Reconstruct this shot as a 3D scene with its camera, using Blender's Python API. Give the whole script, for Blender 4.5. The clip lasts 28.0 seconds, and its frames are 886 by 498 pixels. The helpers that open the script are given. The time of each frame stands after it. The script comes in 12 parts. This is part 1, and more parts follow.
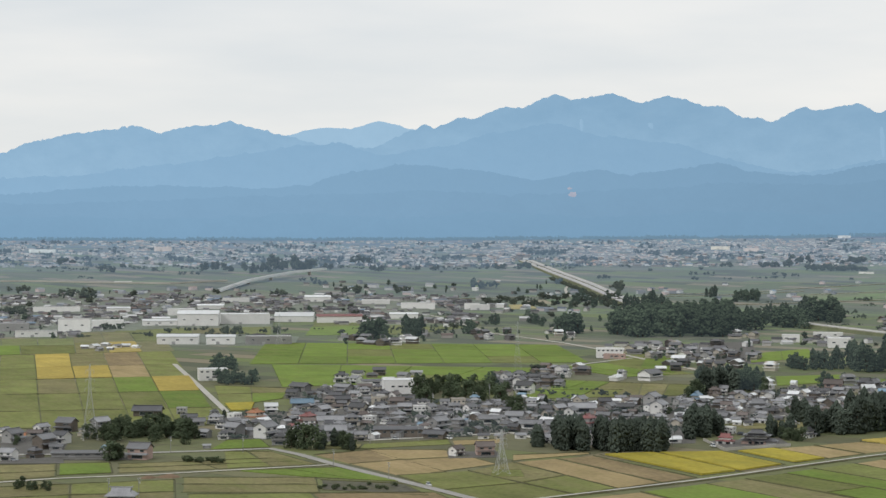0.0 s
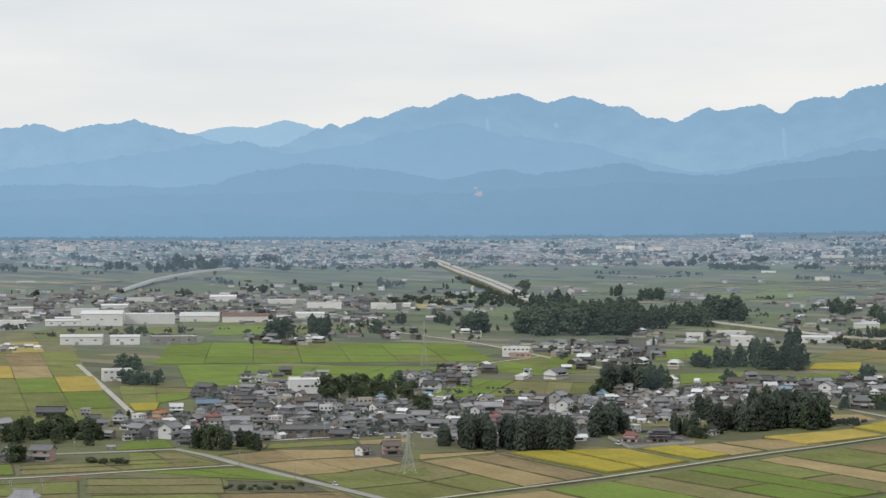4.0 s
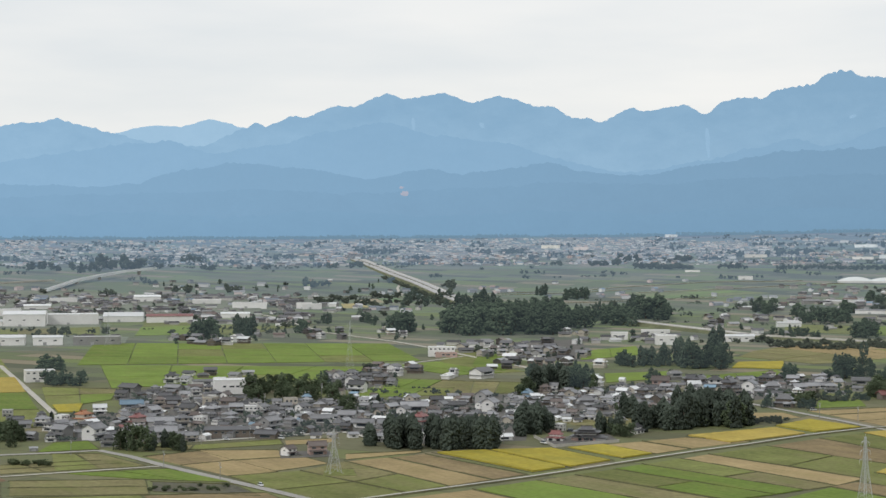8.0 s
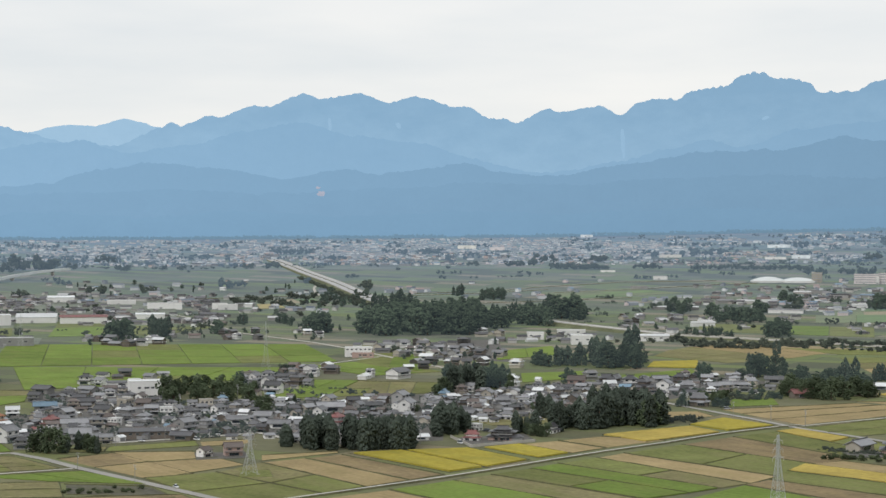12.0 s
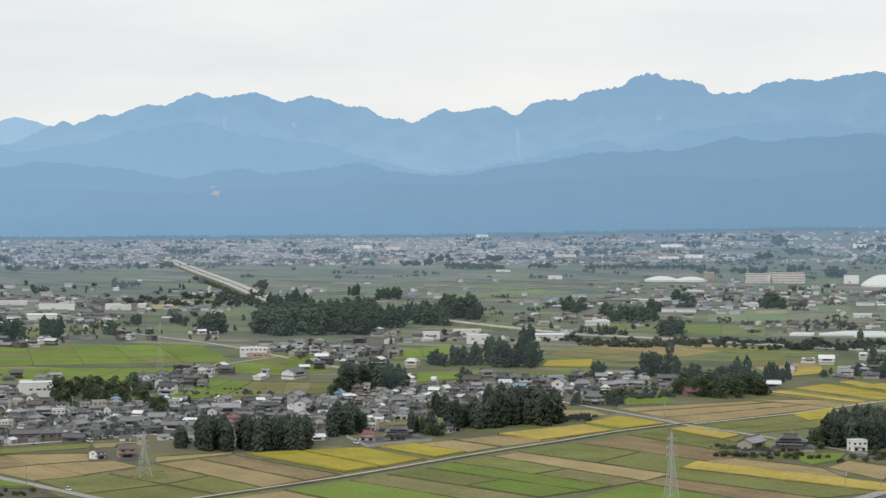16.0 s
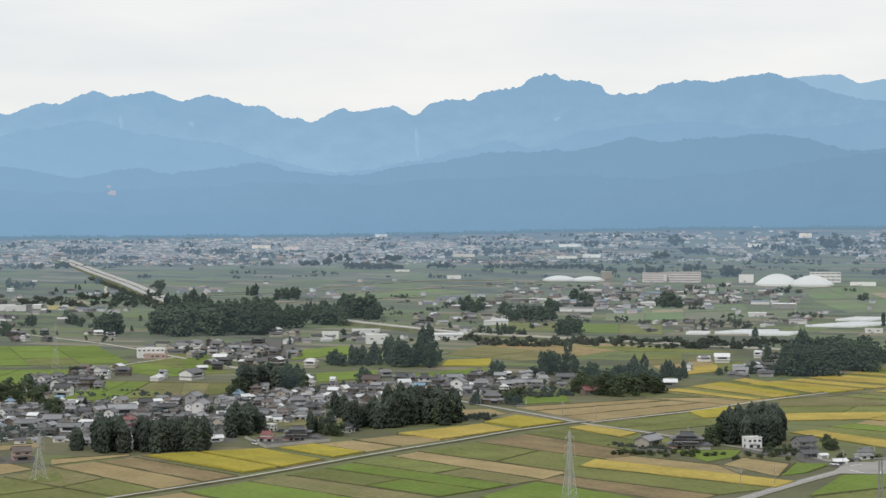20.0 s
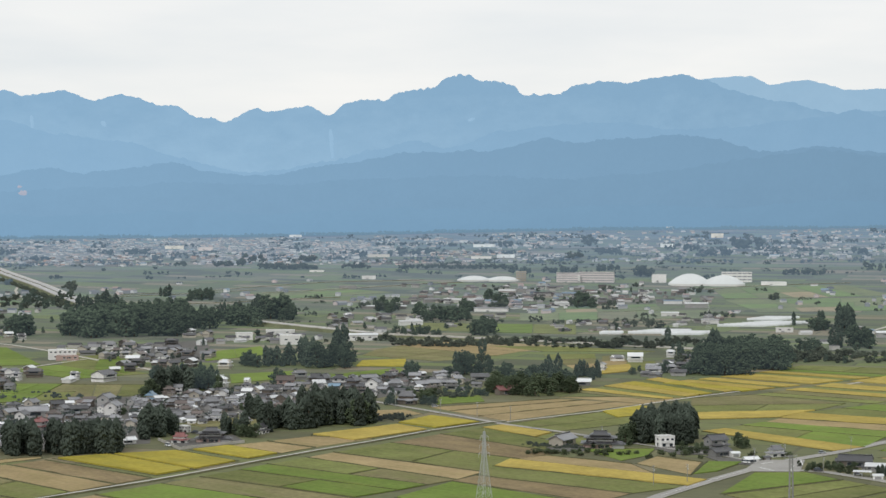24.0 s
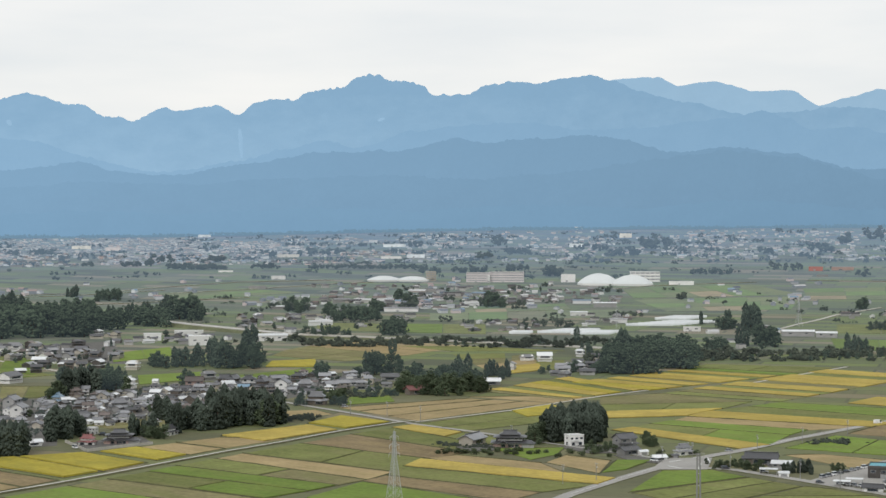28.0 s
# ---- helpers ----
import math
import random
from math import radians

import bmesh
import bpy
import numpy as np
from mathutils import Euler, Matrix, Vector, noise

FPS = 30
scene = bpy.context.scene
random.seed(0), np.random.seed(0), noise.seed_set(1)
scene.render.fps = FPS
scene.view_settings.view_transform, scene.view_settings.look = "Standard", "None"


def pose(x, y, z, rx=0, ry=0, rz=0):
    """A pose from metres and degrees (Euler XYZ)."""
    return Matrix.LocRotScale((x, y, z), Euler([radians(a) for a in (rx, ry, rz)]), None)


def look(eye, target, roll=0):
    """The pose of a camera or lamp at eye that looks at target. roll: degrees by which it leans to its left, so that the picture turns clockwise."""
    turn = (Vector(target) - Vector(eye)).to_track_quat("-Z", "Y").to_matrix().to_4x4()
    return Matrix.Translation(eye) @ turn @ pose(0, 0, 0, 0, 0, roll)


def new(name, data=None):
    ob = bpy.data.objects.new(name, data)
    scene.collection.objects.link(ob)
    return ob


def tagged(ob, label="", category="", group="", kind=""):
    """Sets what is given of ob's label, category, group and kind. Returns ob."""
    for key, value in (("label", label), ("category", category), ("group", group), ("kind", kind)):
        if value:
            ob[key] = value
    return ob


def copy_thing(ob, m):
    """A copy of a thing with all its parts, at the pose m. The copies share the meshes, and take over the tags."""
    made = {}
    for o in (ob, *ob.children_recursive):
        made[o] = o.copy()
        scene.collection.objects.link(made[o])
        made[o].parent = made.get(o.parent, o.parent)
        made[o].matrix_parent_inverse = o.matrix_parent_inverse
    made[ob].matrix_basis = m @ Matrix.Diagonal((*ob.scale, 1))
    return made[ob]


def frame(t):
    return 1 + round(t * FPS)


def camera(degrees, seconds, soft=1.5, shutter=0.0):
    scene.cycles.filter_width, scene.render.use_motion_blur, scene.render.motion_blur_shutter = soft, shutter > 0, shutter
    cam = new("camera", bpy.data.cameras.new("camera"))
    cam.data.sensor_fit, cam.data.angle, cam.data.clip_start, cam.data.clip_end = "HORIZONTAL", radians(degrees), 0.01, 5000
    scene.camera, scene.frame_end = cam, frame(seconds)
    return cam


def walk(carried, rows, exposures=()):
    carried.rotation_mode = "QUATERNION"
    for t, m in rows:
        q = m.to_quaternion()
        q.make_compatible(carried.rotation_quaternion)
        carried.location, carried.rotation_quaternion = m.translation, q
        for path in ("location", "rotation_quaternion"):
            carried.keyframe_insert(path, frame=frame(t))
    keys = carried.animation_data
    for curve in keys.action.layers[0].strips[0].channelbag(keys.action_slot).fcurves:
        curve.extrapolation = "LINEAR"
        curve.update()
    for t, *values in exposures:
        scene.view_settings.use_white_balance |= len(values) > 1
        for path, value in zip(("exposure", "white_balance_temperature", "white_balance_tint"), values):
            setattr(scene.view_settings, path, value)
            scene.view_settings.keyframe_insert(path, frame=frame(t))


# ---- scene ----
cam = camera(28.32, 28.0)
# a drone that hovers 120 m over the plain and turns to the right: seconds, bearing, tilt, lean in degrees
EYE = 120.0
ROWS = [
    (0.0, -10.300, -0.553, 0.042),
    (0.5, -9.560, -0.555, 0.042),
    (1.0, -9.074, -0.555, 0.043),
    (1.5, -8.767, -0.559, 0.043),
    (2.0, -8.456, -0.563, 0.043),
    (3.0, -7.864, -0.569, 0.045),
    (3.5, -7.557, -0.572, 0.045),
    (5.5, -6.338, -0.573, 0.045),
    (6.0, -6.040, -0.573, 0.046),
    (7.0, -5.441, -0.575, 0.046),
    (8.0, -4.828, -0.581, 0.047),
    (9.0, -4.215, -0.584, 0.047),
    (10.0, -3.602, -0.580, 0.049),
    (10.5, -3.290, -0.576, 0.051),
    (11.0, -2.957, -0.573, 0.052),
    (11.5, -2.538, -0.570, 0.054),
    (12.0, -2.107, -0.570, 0.055),
    (12.5, -1.683, -0.571, 0.056),
    (14.5, 0.025, -0.572, 0.057),
    (15.0, 0.439, -0.573, 0.057),
    (16.0, 1.292, -0.574, 0.056),
    (17.0, 2.143, -0.570, 0.053),
    (18.0, 3.009, -0.569, 0.046),
    (19.0, 3.851, -0.575, 0.037),
    (19.5, 4.260, -0.578, 0.033),
    (20.0, 4.587, -0.578, 0.029),
    (21.0, 5.227, -0.575, 0.022),
    (21.5, 5.574, -0.572, 0.018),
    (23.5, 7.005, -0.569, 0.015),
    (24.0, 7.372, -0.567, 0.011),
    (25.0, 8.098, -0.566, 0.005),
    (26.0, 8.828, -0.568, 0.001),
    (27.0, 9.559, -0.568, -0.001),
    (28.0, 10.310, -0.567, -0.002),
]
walk(cam, [(t, pose(0, 0, EYE, 90 + tilt, 0, -bearing) @ pose(0, 0, 0, 0, 0, lean)) for t, bearing, tilt, lean in ROWS], ((0, -0.08, 6470, 10), (6, -0.04, 6470, 10), (14, -0.01, 6470, 10), (28, 0.0, 6470, 10)))

# ---- sky and light: a bright, thin overcast in the afternoon ----
world = bpy.data.worlds.new("overcast_sky")
scene.world = world
world.use_nodes = True
wn, wl = world.node_tree.nodes, world.node_tree.links
wn.clear()
w_out = wn.new("ShaderNodeOutputWorld")
w_bg = wn.new("ShaderNodeBackground")
w_bg2 = wn.new("ShaderNodeBackground")
w_mix = wn.new("ShaderNodeMixShader")
w_sky = wn.new("ShaderNodeTexSky")
w_sky.sky_type, w_sky.sun_disc = "NISHITA", False
w_sky.sun_elevation, w_sky.sun_rotation = radians(38.5), radians(-147)
w_bg.inputs[1].default_value = 0.1
w_co = wn.new("ShaderNodeTexCoord")
w_map = wn.new("ShaderNodeMapping")
w_map.inputs["Scale"].default_value = (3.0, 3.0, 16.0)
w_noise = wn.new("ShaderNodeTexNoise")
w_noise.inputs["Scale"].default_value, w_noise.inputs["Detail"].default_value = 1.6, 5.0
w_ramp = wn.new("ShaderNodeValToRGB")
w_ramp.color_ramp.elements[0].position, w_ramp.color_ramp.elements[0].color = 0.32, (0.785, 0.815, 0.83, 1)
w_ramp.color_ramp.elements[1].position, w_ramp.color_ramp.elements[1].color = 0.66, (0.915, 0.912, 0.893, 1)
wl.new(w_co.outputs["Generated"], w_map.inputs[0])
wl.new(w_map.outputs[0], w_noise.inputs["Vector"])
wl.new(w_noise.outputs[0], w_ramp.inputs[0])
w_sep, w_rise, w_tone = wn.new("ShaderNodeSeparateXYZ"), wn.new("ShaderNodeMapRange"), wn.new("ShaderNodeMix")
wl.new(w_co.outputs["Generated"], w_sep.inputs[0])
wl.new(w_sep.outputs[2], w_rise.inputs["Value"])
w_rise.inputs["From Min"].default_value, w_rise.inputs["From Max"].default_value = 0.03, 0.15
w_tone.data_type, w_tone.blend_type, w_tone.inputs[0].default_value = "RGBA", "MULTIPLY", 1.0
w_shift = wn.new("ShaderNodeValToRGB")
w_shift.color_ramp.elements[0].color, w_shift.color_ramp.elements[1].color = (1.06, 1.045, 1.02, 1), (0.97, 0.985, 1.0, 1)
wl.new(w_rise.outputs[0], w_shift.inputs[0])
wl.new(w_ramp.outputs[0], w_tone.inputs[6])
wl.new(w_shift.outputs[0], w_tone.inputs[7])
wl.new(w_tone.outputs[2], w_bg2.inputs[0])
w_bg2.inputs[1].default_value = 1.0
wl.new(w_sky.outputs[0], w_bg.inputs[0])
w_mix.inputs[0].default_value = 0.96
wl.new(w_bg.outputs[0], w_mix.inputs[1])
wl.new(w_bg2.outputs[0], w_mix.inputs[2])
wl.new(w_mix.outputs[0], w_out.inputs[0])
sun = new("sun", bpy.data.lights.new("sun", "SUN"))
sun.data.energy, sun.data.angle, sun.data.color = 1.2, radians(12), (1.0, 0.978, 0.95)
sun.matrix_world = look((-520, -800, 760), (0, 0, 0))


# ---- materials ----
def material(name, color, rough=0.8, metal=0.0, spread=0.25, grain=1.0, patch=0.05, bump=0.0, hue=None, vary=0.0, spec=0.3):
    """A surface whose colour wanders between two tones at two scales (per metre), and from object to object by vary."""
    m = bpy.data.materials.new(name)
    m.use_nodes = True
    n, l = m.node_tree.nodes, m.node_tree.links
    b = n["Principled BSDF"]
    b.inputs["Roughness"].default_value, b.inputs["Metallic"].default_value = rough, metal
    b.inputs["Specular IOR Level"].default_value = spec
    geo = n.new("ShaderNodeNewGeometry")
    fine, wide = n.new("ShaderNodeTexNoise"), n.new("ShaderNodeTexNoise")
    fine.inputs["Scale"].default_value, fine.inputs["Detail"].default_value = grain, 3.0
    wide.inputs["Scale"].default_value, wide.inputs["Detail"].default_value = patch, 3.0
    for t in (fine, wide):
        l.new(geo.outputs["Position"], t.inputs["Vector"])
    both = n.new("ShaderNodeMath")
    both.operation = "ADD"
    l.new(fine.outputs[0], both.inputs[0])
    l.new(wide.outputs[0], both.inputs[1])
    span = n.new("ShaderNodeMapRange")
    span.inputs["From Min"].default_value, span.inputs["From Max"].default_value = 0.65, 1.35
    l.new(both.outputs[0], span.inputs["Value"])
    mix = n.new("ShaderNodeMix")
    mix.data_type = "RGBA"
    dark = [c * (1 - spread) for c in color]
    light = list(hue) if hue else [min(1, c * (1 + spread)) for c in color]
    mix.inputs[6].default_value, mix.inputs[7].default_value = (*dark, 1), (*light, 1)
    l.new(span.outputs[0], mix.inputs[0])
    last = mix.outputs[2]
    if vary:
        info = n.new("ShaderNodeObjectInfo")
        amount = n.new("ShaderNodeMapRange")
        amount.inputs["To Min"].default_value, amount.inputs["To Max"].default_value = 1 - vary, 1 + vary
        l.new(info.outputs["Random"], amount.inputs["Value"])
        hsv = n.new("ShaderNodeHueSaturation")
        l.new(amount.outputs[0], hsv.inputs["Value"])
        l.new(last, hsv.inputs["Color"])
        last = hsv.outputs[0]
    l.new(last, b.inputs["Base Color"])
    if bump:
        bm_ = n.new("ShaderNodeBump")
        bm_.inputs["Strength"].default_value, bm_.inputs["Distance"].default_value = bump, 0.3
        l.new(fine.outputs[0], bm_.inputs["Height"])
        l.new(bm_.outputs[0], b.inputs["Normal"])
    return m


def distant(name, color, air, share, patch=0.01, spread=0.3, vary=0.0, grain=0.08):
    """Far scenery, its haze painted in: a dull surface mixed with air-coloured emission."""
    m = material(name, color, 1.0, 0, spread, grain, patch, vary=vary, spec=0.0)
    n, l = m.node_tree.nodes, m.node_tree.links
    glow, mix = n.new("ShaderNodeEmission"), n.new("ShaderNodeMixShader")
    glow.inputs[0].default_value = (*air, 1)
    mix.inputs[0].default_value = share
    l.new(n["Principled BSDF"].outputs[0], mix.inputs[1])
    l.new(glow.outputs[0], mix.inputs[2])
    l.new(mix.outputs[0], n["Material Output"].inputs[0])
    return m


def crop(name, color, spread, vary, weeds=(0.15, 0.16, 0.05), share=0.35):
    """A crop or stubble: mottled, with faint harvest tracks along the strips and drifts of another growth."""
    m = material(name, color, 0.9, 0, spread * 1.8, 0.35, 0.035, 0.5, vary=vary, spec=0.1)
    n, l = m.node_tree.nodes, m.node_tree.links
    geo, mp, tex = n.new("ShaderNodeNewGeometry"), n.new("ShaderNodeMapping"), n.new("ShaderNodeTexNoise")
    mp.vector_type = "TEXTURE"
    mp.inputs["Rotation"].default_value, mp.inputs["Scale"].default_value = (0, 0, radians(-55)), (90.0, 2.6, 1.0)
    tex.inputs["Scale"].default_value, tex.inputs["Detail"].default_value = 1.0, 2.0
    l.new(geo.outputs["Position"], mp.inputs[0])
    l.new(mp.outputs[0], tex.inputs["Vector"])
    amount, hsv = n.new("ShaderNodeMapRange"), n.new("ShaderNodeHueSaturation")
    for key, value in (("From Min", 0.3), ("From Max", 0.7), ("To Min", 0.94), ("To Max", 1.06)):
        amount.inputs[key].default_value = value
    l.new(tex.outputs[0], amount.inputs["Value"])
    base = n["Principled BSDF"].inputs["Base Color"]
    l.new(base.links[0].from_socket, hsv.inputs["Color"])
    l.new(amount.outputs[0], hsv.inputs["Value"])
    drift, stretch, edge, blend = n.new("ShaderNodeTexNoise"), n.new("ShaderNodeMapping"), n.new("ShaderNodeMapRange"), n.new("ShaderNodeMix")
    stretch.vector_type = "TEXTURE"
    stretch.inputs["Rotation"].default_value, stretch.inputs["Scale"].default_value = (0, 0, radians(-55)), (34.0, 11.0, 1.0)
    drift.inputs["Scale"].default_value, drift.inputs["Detail"].default_value, drift.inputs["Roughness"].default_value = 1.0, 5.0, 0.62
    l.new(geo.outputs["Position"], stretch.inputs[0])
    l.new(stretch.outputs[0], drift.inputs["Vector"])
    for key, value in (("From Min", 0.46), ("From Max", 0.70), ("To Min", 0.0), ("To Max", share)):
        edge.inputs[key].default_value = value
    l.new(drift.outputs[0], edge.inputs["Value"])
    blend.data_type = "RGBA"
    blend.inputs[7].default_value = (*weeds, 1)
    l.new(edge.outputs[0], blend.inputs[0])
    l.new(hsv.outputs[0], blend.inputs[6])
    l.new(blend.outputs[2], base)
    return m


CROP = {
    "y": crop("ripe_rice", (0.375, 0.31, 0.05), 0.14, 0.1, (0.22, 0.215, 0.05), 0.6),
    "Y": crop("golden_rice", (0.405, 0.312, 0.08), 0.14, 0.1, (0.31, 0.255, 0.07), 0.5),
    "g": crop("regrown_stubble", (0.163, 0.18, 0.058), 0.18, 0.16, (0.215, 0.195, 0.09), 0.5),
    "G": crop("bright_green_crop", (0.148, 0.21, 0.042), 0.14, 0.14, (0.185, 0.19, 0.062), 0.5),
    "o": crop("olive_stubble", (0.195, 0.176, 0.085), 0.18, 0.12, (0.15, 0.17, 0.05), 0.6),
    "t": crop("straw_stubble", (0.325, 0.25, 0.13), 0.14, 0.1, (0.24, 0.20, 0.085), 0.5),
    "b": crop("brown_stubble", (0.225, 0.172, 0.095), 0.2, 0.12, (0.30, 0.235, 0.115), 0.5),
    "d": crop("ploughed_field", (0.12, 0.115, 0.091), 0.25, 0.15),
}
BUND = material("bund_grass", (0.092, 0.09, 0.045), 0.95, 0, 0.35, 0.5, 0.05, 0.4)
BANK = material("bank_grass", (0.125, 0.135, 0.075), 0.95, 0, 0.35, 0.4, 0.05, 0.4)
ASPHALT = material("worn_asphalt", (0.315, 0.303, 0.28), 0.85, 0, 0.14, 0.6, 0.05)
CONCRETE = material("pale_concrete", (0.43, 0.41, 0.365), 0.85, 0, 0.15, 0.5, 0.05)
LANE = material("pale_worn_lanes", (0.42, 0.415, 0.41), 0.85, 0, 0.14, 0.3, 0.03)
DECK = material("pale_worn_deck", (0.54, 0.54, 0.535), 0.85, 0, 0.16, 0.3, 0.03)
GRAVEL = material("gravel_yard", (0.118, 0.113, 0.103), 0.95, 0, 0.25, 0.8, 0.1)
LEAF_CEDAR = material("cedar_foliage", (0.068, 0.084, 0.067), 0.95, 0, 0.25, 1.2, 0.12, vary=0.3, spec=0.02)
LEAF_BROAD = material("broadleaf_foliage", (0.080, 0.102, 0.062), 0.95, 0, 0.3, 1.2, 0.12, vary=0.3, spec=0.02)
LEAF_SHRUB = material("shrub_foliage", (0.068, 0.085, 0.045), 0.9, 0, 0.4, 1.2, 0.12, vary=0.3, spec=0.15)
BARK = material("bark", (0.10, 0.075, 0.055), 0.95, 0, 0.3, 2.0, 0.2)
TILE = {
    "grey": material("grey_glazed_roof_tile", (0.175, 0.176, 0.183), 0.42, 0, 0.2, 1.5, 0.2, 0.3, vary=0.68, spec=0.5),
    "dark": material("dark_roof_tile", (0.07, 0.07, 0.075), 0.4, 0, 0.2, 1.5, 0.2, 0.3, vary=0.3, spec=0.5),
    "red": material("red_brown_roof_tile", (0.20, 0.085, 0.08), 0.5, 0, 0.2, 1.5, 0.2, 0.3, vary=0.2),
    "orange": material("orange_roof_tile", (0.36, 0.165, 0.085), 0.55, 0, 0.2, 1.5, 0.2, 0.3, vary=0.1),
    "blue": material("blue_sheet_roof", (0.16, 0.25, 0.33), 0.4, 0, 0.12, 1.0, 0.2, vary=0.2, spec=0.5),
    "pale": material("pale_sheet_roof", (0.64, 0.65, 0.655), 0.45, 0, 0.08, 0.6, 0.1, vary=0.15, spec=0.5),
    "brown": material("brown_roof_tile", (0.135, 0.112, 0.102), 0.5, 0, 0.2, 1.5, 0.2, 0.3, vary=0.25),
}
WALL = {
    "white": material("white_plaster", (0.68, 0.67, 0.65), 0.85, 0, 0.08, 0.6, 0.1, vary=0.12),
    "cream": material("cream_mortar", (0.42, 0.385, 0.325), 0.85, 0, 0.1, 0.6, 0.1, vary=0.2),
    "grey": material("grey_siding", (0.27, 0.267, 0.26), 0.8, 0, 0.12, 0.6, 0.1, vary=0.3),
    "wood": material("weathered_board", (0.15, 0.128, 0.108), 0.85, 0, 0.25, 1.0, 0.2, vary=0.25),
    "dark": material("dark_stained_board", (0.085, 0.078, 0.072), 0.8, 0, 0.25, 1.0, 0.2, vary=0.2),
    "pink": material("pinkish_siding", (0.40, 0.29, 0.255), 0.85, 0, 0.1, 0.6, 0.1, vary=0.12),
}
WINDOW_GLASS = material("window_glass", (0.035, 0.045, 0.055), 0.12, 0, 0.2, 0.5, 0.1, spec=0.6)
# glass of far blocks, the haze of distance put into its paler colour
HAZED_GLASS = material("hazed_glass", (0.27, 0.28, 0.29), 0.3, 0, 0.2, 0.5, 0.1, spec=0.5)
FRAME = material("aluminium_frame", (0.35, 0.35, 0.35), 0.45, 0.5, 0.1, 1.0, 0.2)
STEEL = material("galvanised_steel", (0.50, 0.51, 0.51), 0.5, 0.35, 0.1, 0.5, 0.1)
POLE = material("concrete_pole", (0.25, 0.245, 0.235), 0.85, 0, 0.1, 0.6, 0.1)
TOWN_GROUND = material("pale_town_ground", (0.17, 0.19, 0.155), 0.95, 0, 0.3, 0.15, 0.02)
SHEET = material("white_membrane", (0.62, 0.645, 0.64), 0.5, 0, 0.05, 0.3, 0.05, spec=0.4)
VINYL = material("greenhouse_vinyl", (0.56, 0.58, 0.58), 0.3, 0, 0.1, 0.3, 0.1, spec=0.5)
RUBBER = material("tyre_rubber", (0.02, 0.02, 0.02), 0.9)
PAINT = {
    "white": material("white_car_paint", (0.78, 0.78, 0.78), 0.25, 0, 0.04, 1, 0.2, spec=0.6),
    "silver": material("silver_car_paint", (0.42, 0.43, 0.45), 0.3, 0.4, 0.06, 1, 0.2, spec=0.6),
    "black": material("black_car_paint", (0.03, 0.03, 0.035), 0.25, 0, 0.1, 1, 0.2, spec=0.6),
    "blue": material("blue_car_paint", (0.06, 0.1, 0.2), 0.25, 0, 0.1, 1, 0.2, spec=0.6),
}
SCHOOL = material("pale_pink_plaster", (0.62, 0.57, 0.565), 0.85, 0, 0.08, 0.4, 0.1)
SHOP_RED = material("red_sheet_wall", (0.42, 0.18, 0.155), 0.6, 0, 0.1, 0.4, 0.1)
LINE_PAINT = material("white_road_paint", (0.72, 0.72, 0.70), 0.7, 0, 0.12, 1.0, 0.2)
SHOP_TEAL = material("teal_sign_board", (0.10, 0.32, 0.38), 0.5, 0, 0.1, 0.4, 0.1)


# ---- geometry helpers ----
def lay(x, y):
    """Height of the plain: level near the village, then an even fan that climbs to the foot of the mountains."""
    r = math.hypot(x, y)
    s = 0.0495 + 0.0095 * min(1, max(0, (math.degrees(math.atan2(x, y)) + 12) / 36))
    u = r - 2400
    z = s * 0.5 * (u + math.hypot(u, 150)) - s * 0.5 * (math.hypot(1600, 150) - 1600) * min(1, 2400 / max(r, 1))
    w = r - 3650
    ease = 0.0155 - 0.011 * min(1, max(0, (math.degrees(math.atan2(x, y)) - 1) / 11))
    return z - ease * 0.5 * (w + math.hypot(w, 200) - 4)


class Shape:
    """Vertices and faces of one mesh in the making."""

    def __init__(self):
        self.v, self.f = [], []

    def add(self, verts, faces):
        k = len(self.v)
        self.v += verts
        self.f += [tuple(i + k for i in f) for f in faces]
        return self

    def box(self, x0, x1, y0, y1, z0, z1, m=None):
        v = [Vector((x, y, z)) for z in (z0, z1) for x, y in ((x0, y0), (x1, y0), (x1, y1), (x0, y1))]
        if m:
            v = [m @ p for p in v]
        return self.add([tuple(p) for p in v], [(0, 3, 2, 1), (4, 5, 6, 7), (0, 1, 5, 4), (1, 2, 6, 5), (2, 3, 7, 6), (3, 0, 4, 7)])

    def bar(self, a, b, w, n=4, taper=1.0):
        """A straight bar from a to b."""
        a, b = Vector(a), Vector(b)
        d = (b - a).normalized()
        s = d.cross(Vector((0, 0, 1)) if abs(d.z) < 0.9 else Vector((1, 0, 0))).normalized()
        t = d.cross(s)
        ring = [math.cos(2 * math.pi * (i + 0.5) / n) * s + math.sin(2 * math.pi * (i + 0.5) / n) * t for i in range(n)]
        v = [tuple(a + q * w / 2) for q in ring] + [tuple(b + q * w / 2 * taper) for q in ring]
        f = [(i, (i + 1) % n, n + (i + 1) % n, n + i) for i in range(n)]
        return self.add(v, f + [tuple(range(n - 1, -1, -1)), tuple(range(n, 2 * n))])

    def mesh(self, name, mat, smooth=False):
        me = bpy.data.meshes.new(name)
        me.from_pydata(self.v, [], self.f)
        me.materials.append(mat)
        if smooth:
            me.polygons.foreach_set("use_smooth", [True] * len(me.polygons))
        me.update()
        return me


def part(name, shape, mat, parent=None, label="", smooth=False):
    """One mesh object, under a thing or a part."""
    ob = new(name, shape if isinstance(shape, bpy.types.Mesh) else shape.mesh(name, mat, smooth))
    if parent:
        ob.parent = parent
    if label:
        ob["label"] = label
    return ob


